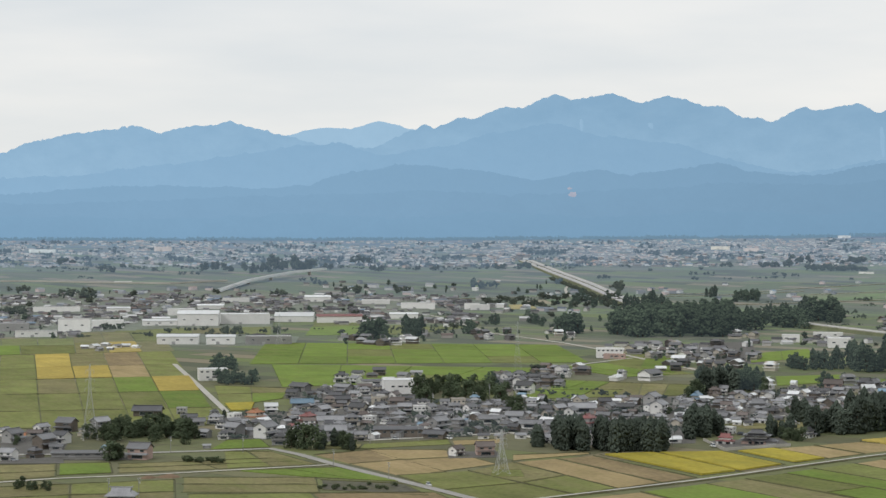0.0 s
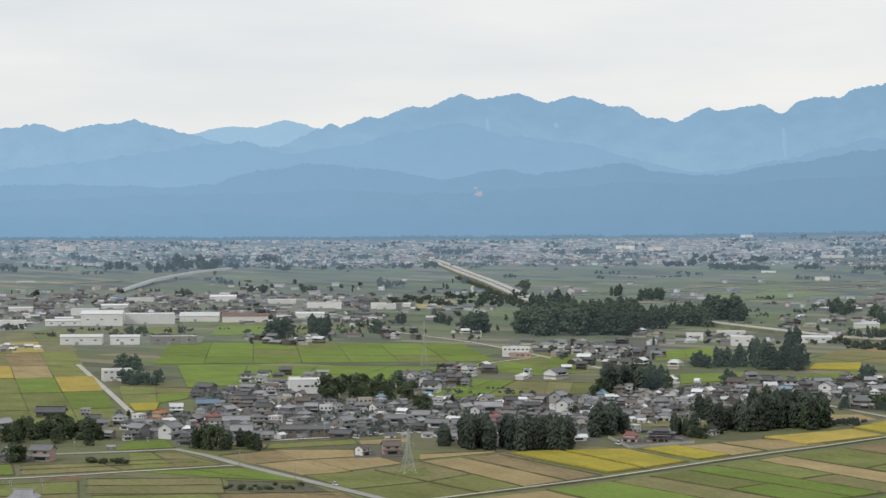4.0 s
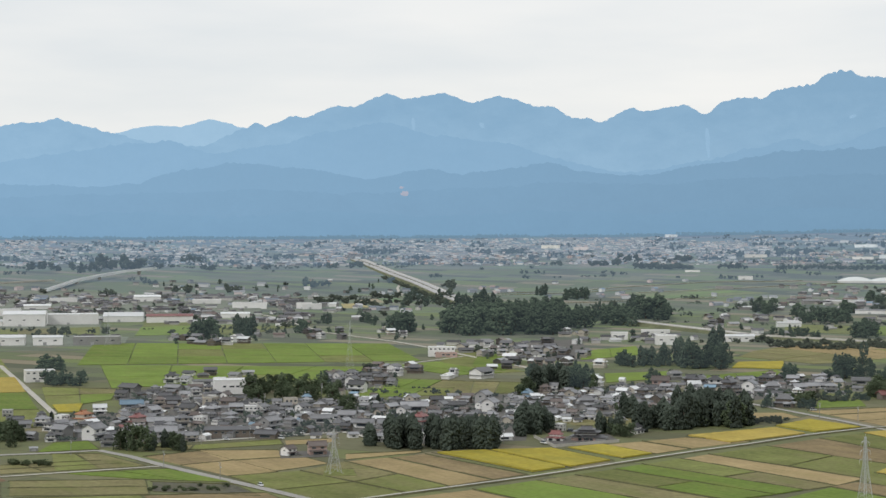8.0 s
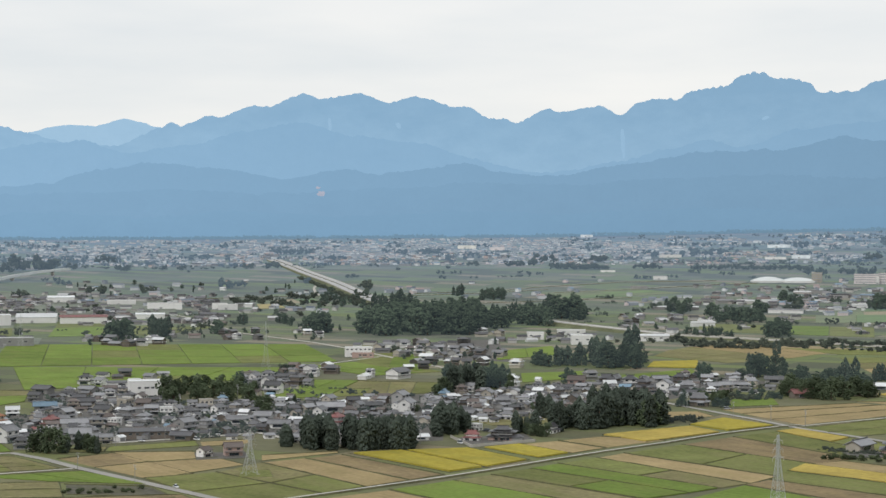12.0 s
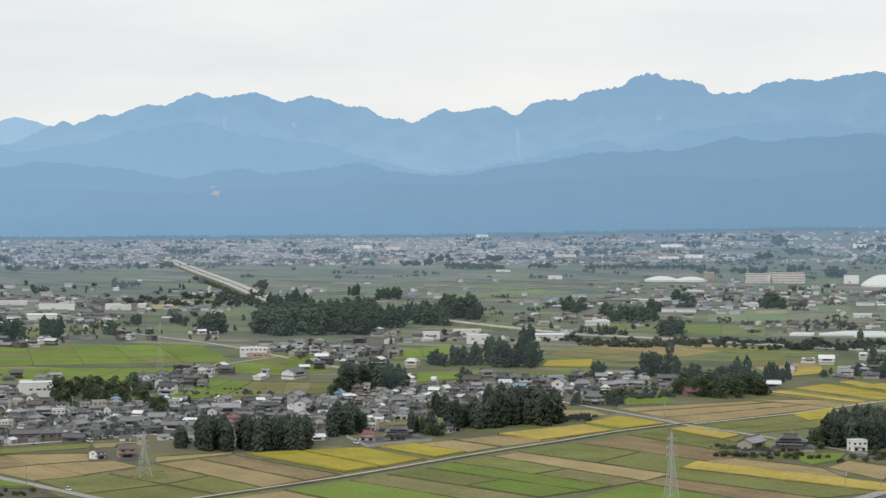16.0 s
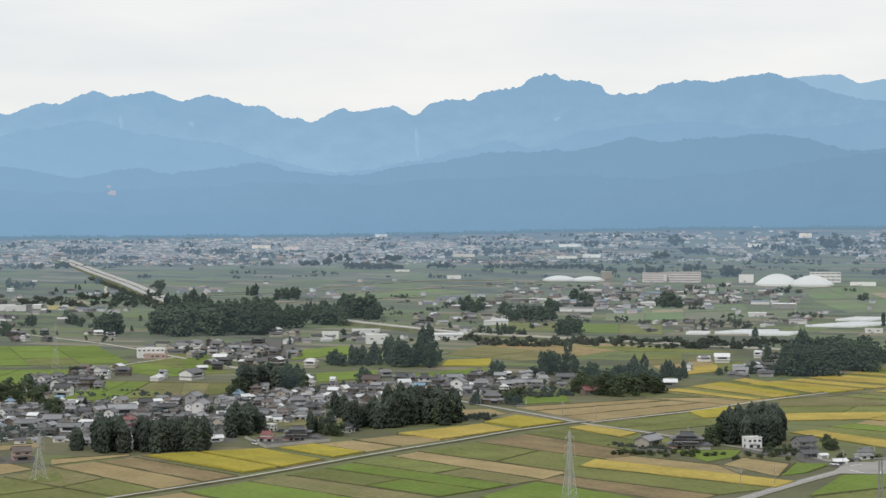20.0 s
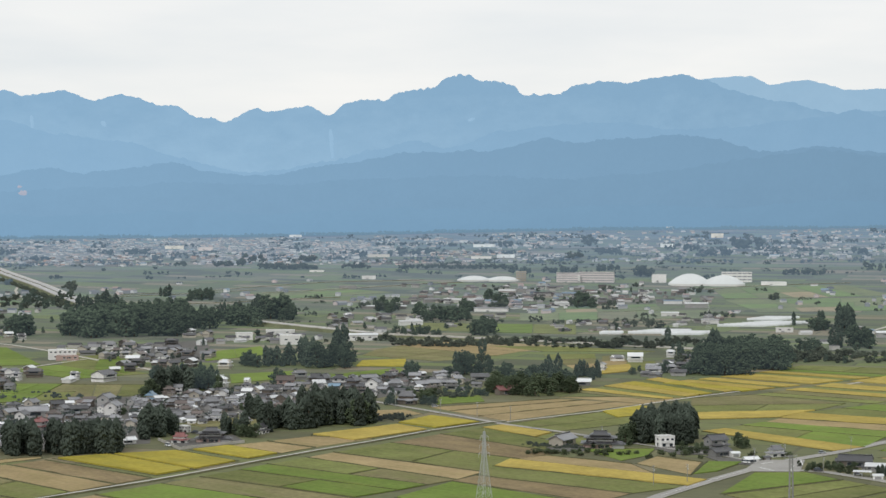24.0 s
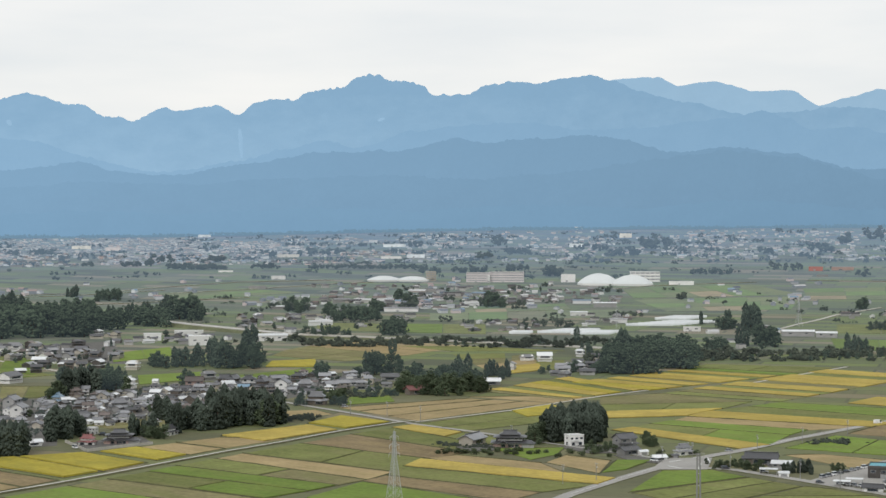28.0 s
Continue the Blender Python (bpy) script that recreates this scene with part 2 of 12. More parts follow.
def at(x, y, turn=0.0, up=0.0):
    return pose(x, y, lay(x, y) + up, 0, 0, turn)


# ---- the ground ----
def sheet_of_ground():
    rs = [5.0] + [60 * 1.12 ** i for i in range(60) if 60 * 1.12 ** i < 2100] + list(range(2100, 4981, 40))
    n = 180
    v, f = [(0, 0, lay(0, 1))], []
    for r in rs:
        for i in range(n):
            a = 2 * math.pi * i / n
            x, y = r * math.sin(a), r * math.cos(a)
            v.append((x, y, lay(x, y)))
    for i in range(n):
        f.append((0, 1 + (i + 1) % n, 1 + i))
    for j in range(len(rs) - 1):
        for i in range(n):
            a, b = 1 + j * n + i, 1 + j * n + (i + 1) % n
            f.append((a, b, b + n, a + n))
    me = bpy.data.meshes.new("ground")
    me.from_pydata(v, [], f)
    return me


def ground_material(plots=0.8):
    """Rough grass with a patchwork of distant paddies in plots of about 30 by 100 m."""
    m = material("plain_grass", (0.145, 0.132, 0.058), 0.95, 0, 0.3, 0.15, 0.012)
    n, l = m.node_tree.nodes, m.node_tree.links
    geo, mp = n.new("ShaderNodeNewGeometry"), n.new("ShaderNodeMapping")
    mp.inputs["Rotation"].default_value = (0, 0, radians(28))
    l.new(geo.outputs["Position"], mp.inputs[0])
    brick = n.new("ShaderNodeTexBrick")
    for key, value in (("Scale", 1.0), ("Brick Width", 105.0), ("Row Height", 34.0), ("Mortar Size", 1.6), ("Mortar Smooth", 0.3), ("Bias", 0.0)):
        brick.inputs[key].default_value = value
    brick.inputs["Color1"].default_value, brick.inputs["Color2"].default_value = (0, 0, 0, 1), (1, 1, 1, 1)
    brick.inputs["Mortar"].default_value = (0.47, 0.47, 0.47, 1)
    l.new(mp.outputs[0], brick.inputs["Vector"])
    tone = n.new("ShaderNodeValToRGB")
    tone.color_ramp.interpolation = "CONSTANT"
    e = tone.color_ramp.elements
    e[0].position, e[0].color = 0.0, (0.115, 0.15, 0.072, 1)
    e[1].position, e[1].color = 0.3, (0.135, 0.142, 0.096, 1)
    for p, c in ((0.42, (0.075, 0.09, 0.060, 1)), (0.58, (0.145, 0.19, 0.066, 1)), (0.76, (0.24, 0.205, 0.144, 1)), (0.86, (0.10, 0.118, 0.072, 1)), (0.94, (0.175, 0.18, 0.102, 1))):
        x = e.new(p)
        x.color = c
    l.new(brick.outputs["Color"], tone.inputs[0])
    mix = n.new("ShaderNodeMix")
    mix.data_type, mix.inputs[0].default_value = "RGBA", plots
    base = n["Principled BSDF"].inputs["Base Color"]
    l.new(base.links[0].from_socket, mix.inputs[6])
    l.new(tone.outputs[0], mix.inputs[7])
    l.new(mix.outputs[2], base)
    return m


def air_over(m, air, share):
    """Paints haze on a far surface: mixes air-coloured emission into its material."""
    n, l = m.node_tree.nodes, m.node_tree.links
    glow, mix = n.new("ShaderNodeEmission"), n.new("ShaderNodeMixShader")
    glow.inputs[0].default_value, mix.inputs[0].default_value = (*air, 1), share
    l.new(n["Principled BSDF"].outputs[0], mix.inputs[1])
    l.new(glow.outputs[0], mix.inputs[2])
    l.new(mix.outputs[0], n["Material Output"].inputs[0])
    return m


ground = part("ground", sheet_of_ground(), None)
ground.data.materials.append(ground_material(0.5))
ground.data.materials.append(ground_material())
# haze painted in steps: each ring outward takes more air-blue emission
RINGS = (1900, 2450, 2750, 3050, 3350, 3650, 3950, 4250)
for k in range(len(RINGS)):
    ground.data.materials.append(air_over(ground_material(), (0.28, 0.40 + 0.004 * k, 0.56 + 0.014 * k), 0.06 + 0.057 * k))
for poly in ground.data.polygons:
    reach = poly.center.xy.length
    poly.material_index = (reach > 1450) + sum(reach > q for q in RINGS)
tagged(ground, "flat farmland plain with grass and paddies", "ground", kind="structure")


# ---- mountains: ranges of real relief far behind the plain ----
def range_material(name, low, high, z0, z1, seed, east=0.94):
    """Slopes with haze painted as emission: air-blue, toned by height, wooded spurs faintly showing."""
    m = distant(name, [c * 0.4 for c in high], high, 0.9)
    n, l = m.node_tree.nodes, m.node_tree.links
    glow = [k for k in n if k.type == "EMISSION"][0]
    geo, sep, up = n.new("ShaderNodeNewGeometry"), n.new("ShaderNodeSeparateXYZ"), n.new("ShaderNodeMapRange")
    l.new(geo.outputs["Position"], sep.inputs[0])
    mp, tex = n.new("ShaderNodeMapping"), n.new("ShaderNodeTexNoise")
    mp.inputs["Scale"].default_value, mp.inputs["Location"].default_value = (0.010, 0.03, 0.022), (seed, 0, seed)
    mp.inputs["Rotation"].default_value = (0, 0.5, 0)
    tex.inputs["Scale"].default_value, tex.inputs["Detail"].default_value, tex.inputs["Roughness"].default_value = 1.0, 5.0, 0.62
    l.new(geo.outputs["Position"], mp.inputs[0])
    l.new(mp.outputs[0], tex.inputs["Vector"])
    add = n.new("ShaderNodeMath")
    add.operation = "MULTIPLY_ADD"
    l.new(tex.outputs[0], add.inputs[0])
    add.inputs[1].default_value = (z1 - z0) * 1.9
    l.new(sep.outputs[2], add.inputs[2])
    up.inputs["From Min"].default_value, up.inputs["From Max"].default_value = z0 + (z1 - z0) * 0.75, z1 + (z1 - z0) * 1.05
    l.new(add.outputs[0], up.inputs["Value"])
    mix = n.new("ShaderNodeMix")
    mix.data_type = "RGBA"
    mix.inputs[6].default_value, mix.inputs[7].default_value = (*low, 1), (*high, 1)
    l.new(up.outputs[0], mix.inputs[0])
    # emission dims towards the east, where the haze is painted thinner
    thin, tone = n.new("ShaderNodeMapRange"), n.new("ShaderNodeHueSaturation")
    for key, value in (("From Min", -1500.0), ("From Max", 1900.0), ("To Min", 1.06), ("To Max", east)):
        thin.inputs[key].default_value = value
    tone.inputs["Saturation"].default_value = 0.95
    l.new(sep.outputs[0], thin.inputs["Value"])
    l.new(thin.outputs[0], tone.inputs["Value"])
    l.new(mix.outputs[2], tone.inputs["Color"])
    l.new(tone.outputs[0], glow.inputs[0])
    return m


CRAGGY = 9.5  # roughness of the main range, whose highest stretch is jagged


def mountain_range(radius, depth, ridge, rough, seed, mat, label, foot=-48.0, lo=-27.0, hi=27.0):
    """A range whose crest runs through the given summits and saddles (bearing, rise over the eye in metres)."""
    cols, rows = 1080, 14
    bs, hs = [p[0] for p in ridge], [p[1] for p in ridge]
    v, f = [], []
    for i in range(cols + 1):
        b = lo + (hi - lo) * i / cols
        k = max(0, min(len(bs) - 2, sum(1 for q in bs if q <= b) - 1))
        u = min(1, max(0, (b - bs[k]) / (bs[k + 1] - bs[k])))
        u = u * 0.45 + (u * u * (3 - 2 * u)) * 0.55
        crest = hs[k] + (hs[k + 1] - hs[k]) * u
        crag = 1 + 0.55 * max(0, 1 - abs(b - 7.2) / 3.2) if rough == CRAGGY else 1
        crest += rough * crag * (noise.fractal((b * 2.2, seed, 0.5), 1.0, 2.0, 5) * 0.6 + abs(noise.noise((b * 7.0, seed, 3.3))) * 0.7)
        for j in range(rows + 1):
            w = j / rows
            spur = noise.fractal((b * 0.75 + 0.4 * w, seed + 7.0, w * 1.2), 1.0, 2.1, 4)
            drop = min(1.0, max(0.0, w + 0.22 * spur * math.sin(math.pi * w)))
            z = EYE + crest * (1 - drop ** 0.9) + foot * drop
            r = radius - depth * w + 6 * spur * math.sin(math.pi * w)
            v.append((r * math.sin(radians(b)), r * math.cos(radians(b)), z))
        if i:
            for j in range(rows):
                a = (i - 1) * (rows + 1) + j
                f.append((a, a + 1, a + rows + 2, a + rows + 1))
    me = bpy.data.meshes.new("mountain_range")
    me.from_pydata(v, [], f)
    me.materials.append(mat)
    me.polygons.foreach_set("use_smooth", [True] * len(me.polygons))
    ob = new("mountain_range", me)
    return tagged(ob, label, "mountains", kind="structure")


# haze of each range, painted as its low and high emission colours
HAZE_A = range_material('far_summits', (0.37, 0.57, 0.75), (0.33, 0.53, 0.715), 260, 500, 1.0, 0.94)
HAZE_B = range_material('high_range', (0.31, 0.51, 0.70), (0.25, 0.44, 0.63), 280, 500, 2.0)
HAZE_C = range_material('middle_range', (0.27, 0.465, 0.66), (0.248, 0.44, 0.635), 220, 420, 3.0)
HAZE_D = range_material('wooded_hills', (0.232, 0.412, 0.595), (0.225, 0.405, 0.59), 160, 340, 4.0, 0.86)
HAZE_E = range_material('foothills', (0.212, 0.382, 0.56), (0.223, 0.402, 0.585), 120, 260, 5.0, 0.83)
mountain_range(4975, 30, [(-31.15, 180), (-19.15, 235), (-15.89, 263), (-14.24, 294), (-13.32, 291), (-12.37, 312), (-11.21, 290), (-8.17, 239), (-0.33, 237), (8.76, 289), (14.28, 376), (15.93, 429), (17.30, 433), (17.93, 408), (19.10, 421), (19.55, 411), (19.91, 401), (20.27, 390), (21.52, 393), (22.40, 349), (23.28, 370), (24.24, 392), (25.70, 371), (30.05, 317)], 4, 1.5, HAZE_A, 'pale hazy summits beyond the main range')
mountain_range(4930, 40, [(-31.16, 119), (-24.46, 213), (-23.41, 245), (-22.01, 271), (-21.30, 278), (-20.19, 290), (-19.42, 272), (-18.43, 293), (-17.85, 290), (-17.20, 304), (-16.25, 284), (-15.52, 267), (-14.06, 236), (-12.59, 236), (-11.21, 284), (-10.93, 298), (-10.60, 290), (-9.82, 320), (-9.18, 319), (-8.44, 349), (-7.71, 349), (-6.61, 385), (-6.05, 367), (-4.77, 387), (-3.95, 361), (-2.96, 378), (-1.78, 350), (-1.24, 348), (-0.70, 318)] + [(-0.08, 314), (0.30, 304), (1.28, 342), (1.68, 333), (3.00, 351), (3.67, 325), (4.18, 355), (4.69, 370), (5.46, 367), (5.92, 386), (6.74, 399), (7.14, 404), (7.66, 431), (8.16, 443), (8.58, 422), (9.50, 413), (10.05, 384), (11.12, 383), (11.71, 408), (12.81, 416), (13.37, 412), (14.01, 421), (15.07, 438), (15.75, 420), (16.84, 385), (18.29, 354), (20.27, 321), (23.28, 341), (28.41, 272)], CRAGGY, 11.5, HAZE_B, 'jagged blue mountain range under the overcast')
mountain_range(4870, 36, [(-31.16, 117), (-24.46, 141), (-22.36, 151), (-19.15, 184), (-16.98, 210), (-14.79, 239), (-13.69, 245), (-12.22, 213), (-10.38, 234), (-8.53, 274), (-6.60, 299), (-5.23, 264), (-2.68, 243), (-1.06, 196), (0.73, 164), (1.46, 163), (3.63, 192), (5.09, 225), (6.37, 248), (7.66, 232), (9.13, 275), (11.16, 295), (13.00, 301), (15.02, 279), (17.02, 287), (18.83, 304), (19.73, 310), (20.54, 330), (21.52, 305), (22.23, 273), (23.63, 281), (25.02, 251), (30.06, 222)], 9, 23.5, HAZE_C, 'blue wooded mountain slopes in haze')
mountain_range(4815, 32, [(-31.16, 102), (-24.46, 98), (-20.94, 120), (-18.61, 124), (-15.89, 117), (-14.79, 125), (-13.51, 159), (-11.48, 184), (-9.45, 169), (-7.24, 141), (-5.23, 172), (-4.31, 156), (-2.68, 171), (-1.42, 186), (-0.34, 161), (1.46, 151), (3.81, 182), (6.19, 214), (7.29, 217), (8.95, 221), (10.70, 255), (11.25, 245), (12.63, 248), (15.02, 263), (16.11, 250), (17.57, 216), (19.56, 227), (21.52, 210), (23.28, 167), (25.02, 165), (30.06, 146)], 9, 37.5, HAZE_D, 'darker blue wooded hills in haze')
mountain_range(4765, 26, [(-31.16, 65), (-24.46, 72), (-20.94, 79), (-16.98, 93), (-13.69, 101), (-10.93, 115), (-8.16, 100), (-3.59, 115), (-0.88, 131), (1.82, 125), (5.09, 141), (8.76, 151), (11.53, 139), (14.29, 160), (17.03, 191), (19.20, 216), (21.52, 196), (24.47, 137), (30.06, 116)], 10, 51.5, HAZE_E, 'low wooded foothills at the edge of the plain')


# the lowest slopes glow with the same painted haze
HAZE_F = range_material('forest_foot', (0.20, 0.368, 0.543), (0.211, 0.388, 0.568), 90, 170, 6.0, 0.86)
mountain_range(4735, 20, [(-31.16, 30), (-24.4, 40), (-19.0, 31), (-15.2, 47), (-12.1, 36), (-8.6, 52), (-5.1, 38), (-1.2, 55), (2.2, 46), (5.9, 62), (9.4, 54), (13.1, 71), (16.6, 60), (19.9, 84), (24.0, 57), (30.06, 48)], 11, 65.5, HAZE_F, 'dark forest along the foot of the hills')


def gully(bearing, low, high, lean, wide, seed):
    """A pale slide of bare rock down a far mountainside."""
    s, n, r = Shape(), 12, 4884
    for i in range(n + 1):
        k = i / n
        b = radians(bearing + lean * k + 0.02 * noise.noise((k * 4, seed, 0)))
        w = wide * (0.25 + 0.75 * math.sin(math.pi * (0.12 + 0.8 * (1 - k))) * (0.7 + 0.6 * abs(noise.noise((k * 5, seed, 2))))) / r
        for q, d in ((-w, 0), (0, 2.5), (w, 0)):
            s.v.append(((r - d) * math.sin(b + q), (r - d) * math.cos(b + q), EYE + low + (high - low) * k))
        if i:
            j = 3 * i
            s.f += [(j - 3, j - 2, j + 1, j), (j - 2, j - 1, j + 2, j + 1)]
    return tagged(part("rock_gully", s, GULLY), "pale bare rock gully on a far mountainside", "gully", kind="structure")


# rock almost wholly covered by painted haze, as blue emission
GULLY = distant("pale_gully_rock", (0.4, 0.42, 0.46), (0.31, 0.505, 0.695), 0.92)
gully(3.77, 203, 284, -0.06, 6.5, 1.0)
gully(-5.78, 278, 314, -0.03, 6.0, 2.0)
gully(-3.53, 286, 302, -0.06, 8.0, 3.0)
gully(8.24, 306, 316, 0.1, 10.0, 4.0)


def hillside_scar(bearing, r, z, w, h, seed, mat):
    s_ = noise
    v, f, n = [], [], 22
    for i in range(n):
        a = 2 * math.pi * i / n
        k = 0.75 + 0.5 * s_.noise((math.cos(a) * 1.5, math.sin(a) * 1.5, seed))
        b = radians(bearing) + math.cos(a) * w * k / r
        v.append((r * math.sin(b), r * math.cos(b), z + math.sin(a) * h * k))
    b = radians(bearing)
    v.append(((r - 3) * math.sin(b), (r - 3) * math.cos(b), z))
    f = [(i, (i + 1) % n, n) for i in range(n)]
    me = bpy.data.meshes.new("hillside_scar")
    me.from_pydata(v, [], f)
    me.materials.append(mat)
    return tagged(new("hillside_scar", me), "pinkish bare quarry scar on a wooded hillside", "quarry", kind="structure")


# bare rock with most of its colour given over to painted haze emission
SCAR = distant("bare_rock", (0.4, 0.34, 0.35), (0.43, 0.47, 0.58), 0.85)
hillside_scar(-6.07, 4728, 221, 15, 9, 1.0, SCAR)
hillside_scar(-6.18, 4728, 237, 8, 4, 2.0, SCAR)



# ---- fields and roads ----
CROP_NAME = {"y": "ripe yellow rice", "Y": "golden ripe rice", "g": "green regrown stubble", "G": "bright green crop", "o": "olive stubble",
             "t": "pale straw stubble", "b": "brown bare stubble", "d": "dark ploughed soil"}
CROP_RISE = {"y": 0.75, "Y": 0.75, "G": 0.45, "g": 0.3, "o": 0.22, "t": 0.18, "b": 0.15, "d": 0.12}


BUNDS = Shape()


def bund(p, q, tall):
    """A ridge of rank grass along the edge of a paddy."""
    d = (q - p).normalized()
    side = Vector((-d.y, d.x, 0)) * 0.55
    n = max(1, int((q - p).length / 9))
    k = len(BUNDS.v)
    for i in range(n + 1):
        m = p.lerp(q, i / n)
        z = lay(m.x, m.y)
        h = tall * (0.55 + 0.5 * noise.noise((m.x * 0.08, m.y * 0.08, 4.1)))
        BUNDS.v += [(m.x - side.x, m.y - side.y, z - 0.3), (m.x, m.y, z + h), (m.x + side.x, m.y + side.y, z - 0.3)]
        if i:
            b = k + 3 * i
            BUNDS.f += [(b - 3, b - 2, b + 1, b), (b - 2, b - 1, b + 2, b + 1)]


def field(a, b, c, d, crop, edge):
    """One paddy between four corners, drawn in by the width of its bund; its crop stands over the ground."""
    q = [Vector((p[0], p[1], 0)) for p in (a, b, c, d)]
    mid = sum(q, Vector()) / 4
    inner = []
    if mid.length > 1000:
        edge *= 0.55
    for i in range(4):
        p, n0, n1 = q[i], q[i - 1], q[(i + 1) % 4]
        u, w = (n0 - p).normalized(), (n1 - p).normalized()
        inner.append(p + (u + w) * edge)
    wide = max(2, min(10, int((inner[1] - inner[0]).length / 12)))
    s = Shape()
    top, low, rise = [], [], CROP_RISE[crop] * (0.85 + 0.3 * (mid.x * 0.137 % 1))
    for i in range(wide + 1):
        k = i / wide
        for e0, e1 in ((0, 1), (3, 2)):
            p = inner[e0].lerp(inner[e1], k)
            p += (mid - p).normalized() * (0.9 if mid.length < 1000 else 0.2) * noise.noise((p.x * 0.09, p.y * 0.09, 1.7))
            z = lay(p.x, p.y)
            top.append((p.x, p.y, z + rise))
            low.append((p.x, p.y, z - 0.6))
    n = len(top)
    s.v = top + low
    for i in range(wide):
        k = 2 * i
        s.f += [(k, k + 1, k + 3, k + 2), (k, k + 2, n + k + 2, n + k), (k + 1, n + k + 1, n + k + 3, k + 3)]
    s.f += [(0, n, n + 1, 1), (n - 2, n - 1, 2 * n - 1, 2 * n - 2)]
    low_ = 0.45 if mid.length > 1400 else 1.0
    for p, q, tall in ((q[0], q[1], 0.95), (q[1], q[2], 0.5), (q[3], q[2], 0.6)):
        if tall != 0.5 or mid.length < 1000:
            bund(p, q, tall * low_)
    # beyond 1850 m a copy of the crop has haze painted in, stronger past 2300 m
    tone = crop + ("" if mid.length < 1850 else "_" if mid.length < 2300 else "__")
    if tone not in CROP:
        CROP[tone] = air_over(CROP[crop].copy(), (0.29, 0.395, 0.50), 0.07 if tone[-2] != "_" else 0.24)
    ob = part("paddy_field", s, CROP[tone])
    return tagged(ob, "paddy field of " + CROP_NAME[crop] + " between grass bunds", "field", "paddy fields")


def block(a, b, c, d, strips, edge=1.2, seed=0):
    """A block of paddies: strips run from side ad to side bc; each word is a strip, each letter a field along it."""
    rnd = random.Random(seed)
    a, b, c, d = (Vector(p) for p in (a, b, c, d))
    words = strips.split()
    cut = [0.0]
    for w in words:
        cut.append(cut[-1] + rnd.uniform(0.85, 1.15))
    cut = [x / cut[-1] for x in cut]
    for i, w in enumerate(words):
        for j, crop in enumerate(w):
            if crop == ".":
                continue
            cell = []
            for u, v in ((j, i), (j + 1, i), (j + 1, i + 1), (j, i + 1)):
                u, v = u / len(w), cut[v]
                cell.append(a.lerp(b, u).lerp(d.lerp(c, u), v))
            field(*cell, crop, edge * 0.5)


STREETS = []


def road(name, points, width, label, mat=ASPHALT, rise=0.35, lift=None):
    """A road along straight stretches: a slab with shoulders, on the ground or on a bank."""
    pts = [Vector((*p, 0)) for p in points]
    line = []
    for i in range(len(pts) - 1):
        n = max(1, int((pts[i + 1] - pts[i]).length / 35))
        line += [(pts[i].lerp(pts[i + 1], k / n)) for k in range(n)]
    line.append(pts[-1])
    s = Shape()
    m = len(line)
    for a, b in zip(pts, pts[1:]):
        STREETS.append((a.xy, b.xy, width / 2))
    for i, p in enumerate(line):
        d = (line[min(m - 1, i + 1)] - line[max(0, i - 1)]).normalized()
        side = Vector((d.y, -d.x, 0))
        z = max(lay(p.x, p.y), lay(*(p + side * width)[:2]), lay(*(p - side * width)[:2]))
        up = rise + (lift[0] + (lift[1] - lift[0]) * i / (m - 1) if lift else 0)
        for off, h in ((-width / 2 - up * 1.2 - 0.4, -0.8), (-width / 2, up), (width / 2, up), (width / 2 + up * 1.2 + 0.4, -0.8)):
            q = p + side * off
            s.v.append((q.x, q.y, z + h))
    bank = Shape()
    bank.v = list(s.v)
    for i in range(m - 1):
        k = 4 * i
        s.f.append((k + 1, k + 2, k + 6, k + 5))
        bank.f += [(k, k + 1, k + 5, k + 4), (k + 2, k + 3, k + 7, k + 6)]
    s.v = [(x, y, z + 0.004) for x, y, z in s.v]
    ob = part(name, s, mat)
    part("verge", bank, BUND, ob, "grassy road bank")
    return tagged(ob, label, "road", kind="structure")


def yard(a, b, c, d, mat, label, rise=0.2, name="yard"):
    """A level plot of gravel, asphalt or lawn round a farm."""
    s = Shape()
    q = [(p[0], p[1], lay(*p)) for p in (a, b, c, d)]
    s.add([(x, y, z + rise) for x, y, z in q] + [(x, y, z - 0.5) for x, y, z in q], [(0, 1, 2, 3), (0, 4, 5, 1), (1, 5, 6, 2), (2, 6, 7, 3), (3, 7, 4, 0)])
    return tagged(part(name, s, mat), label, "yard", kind="structure")


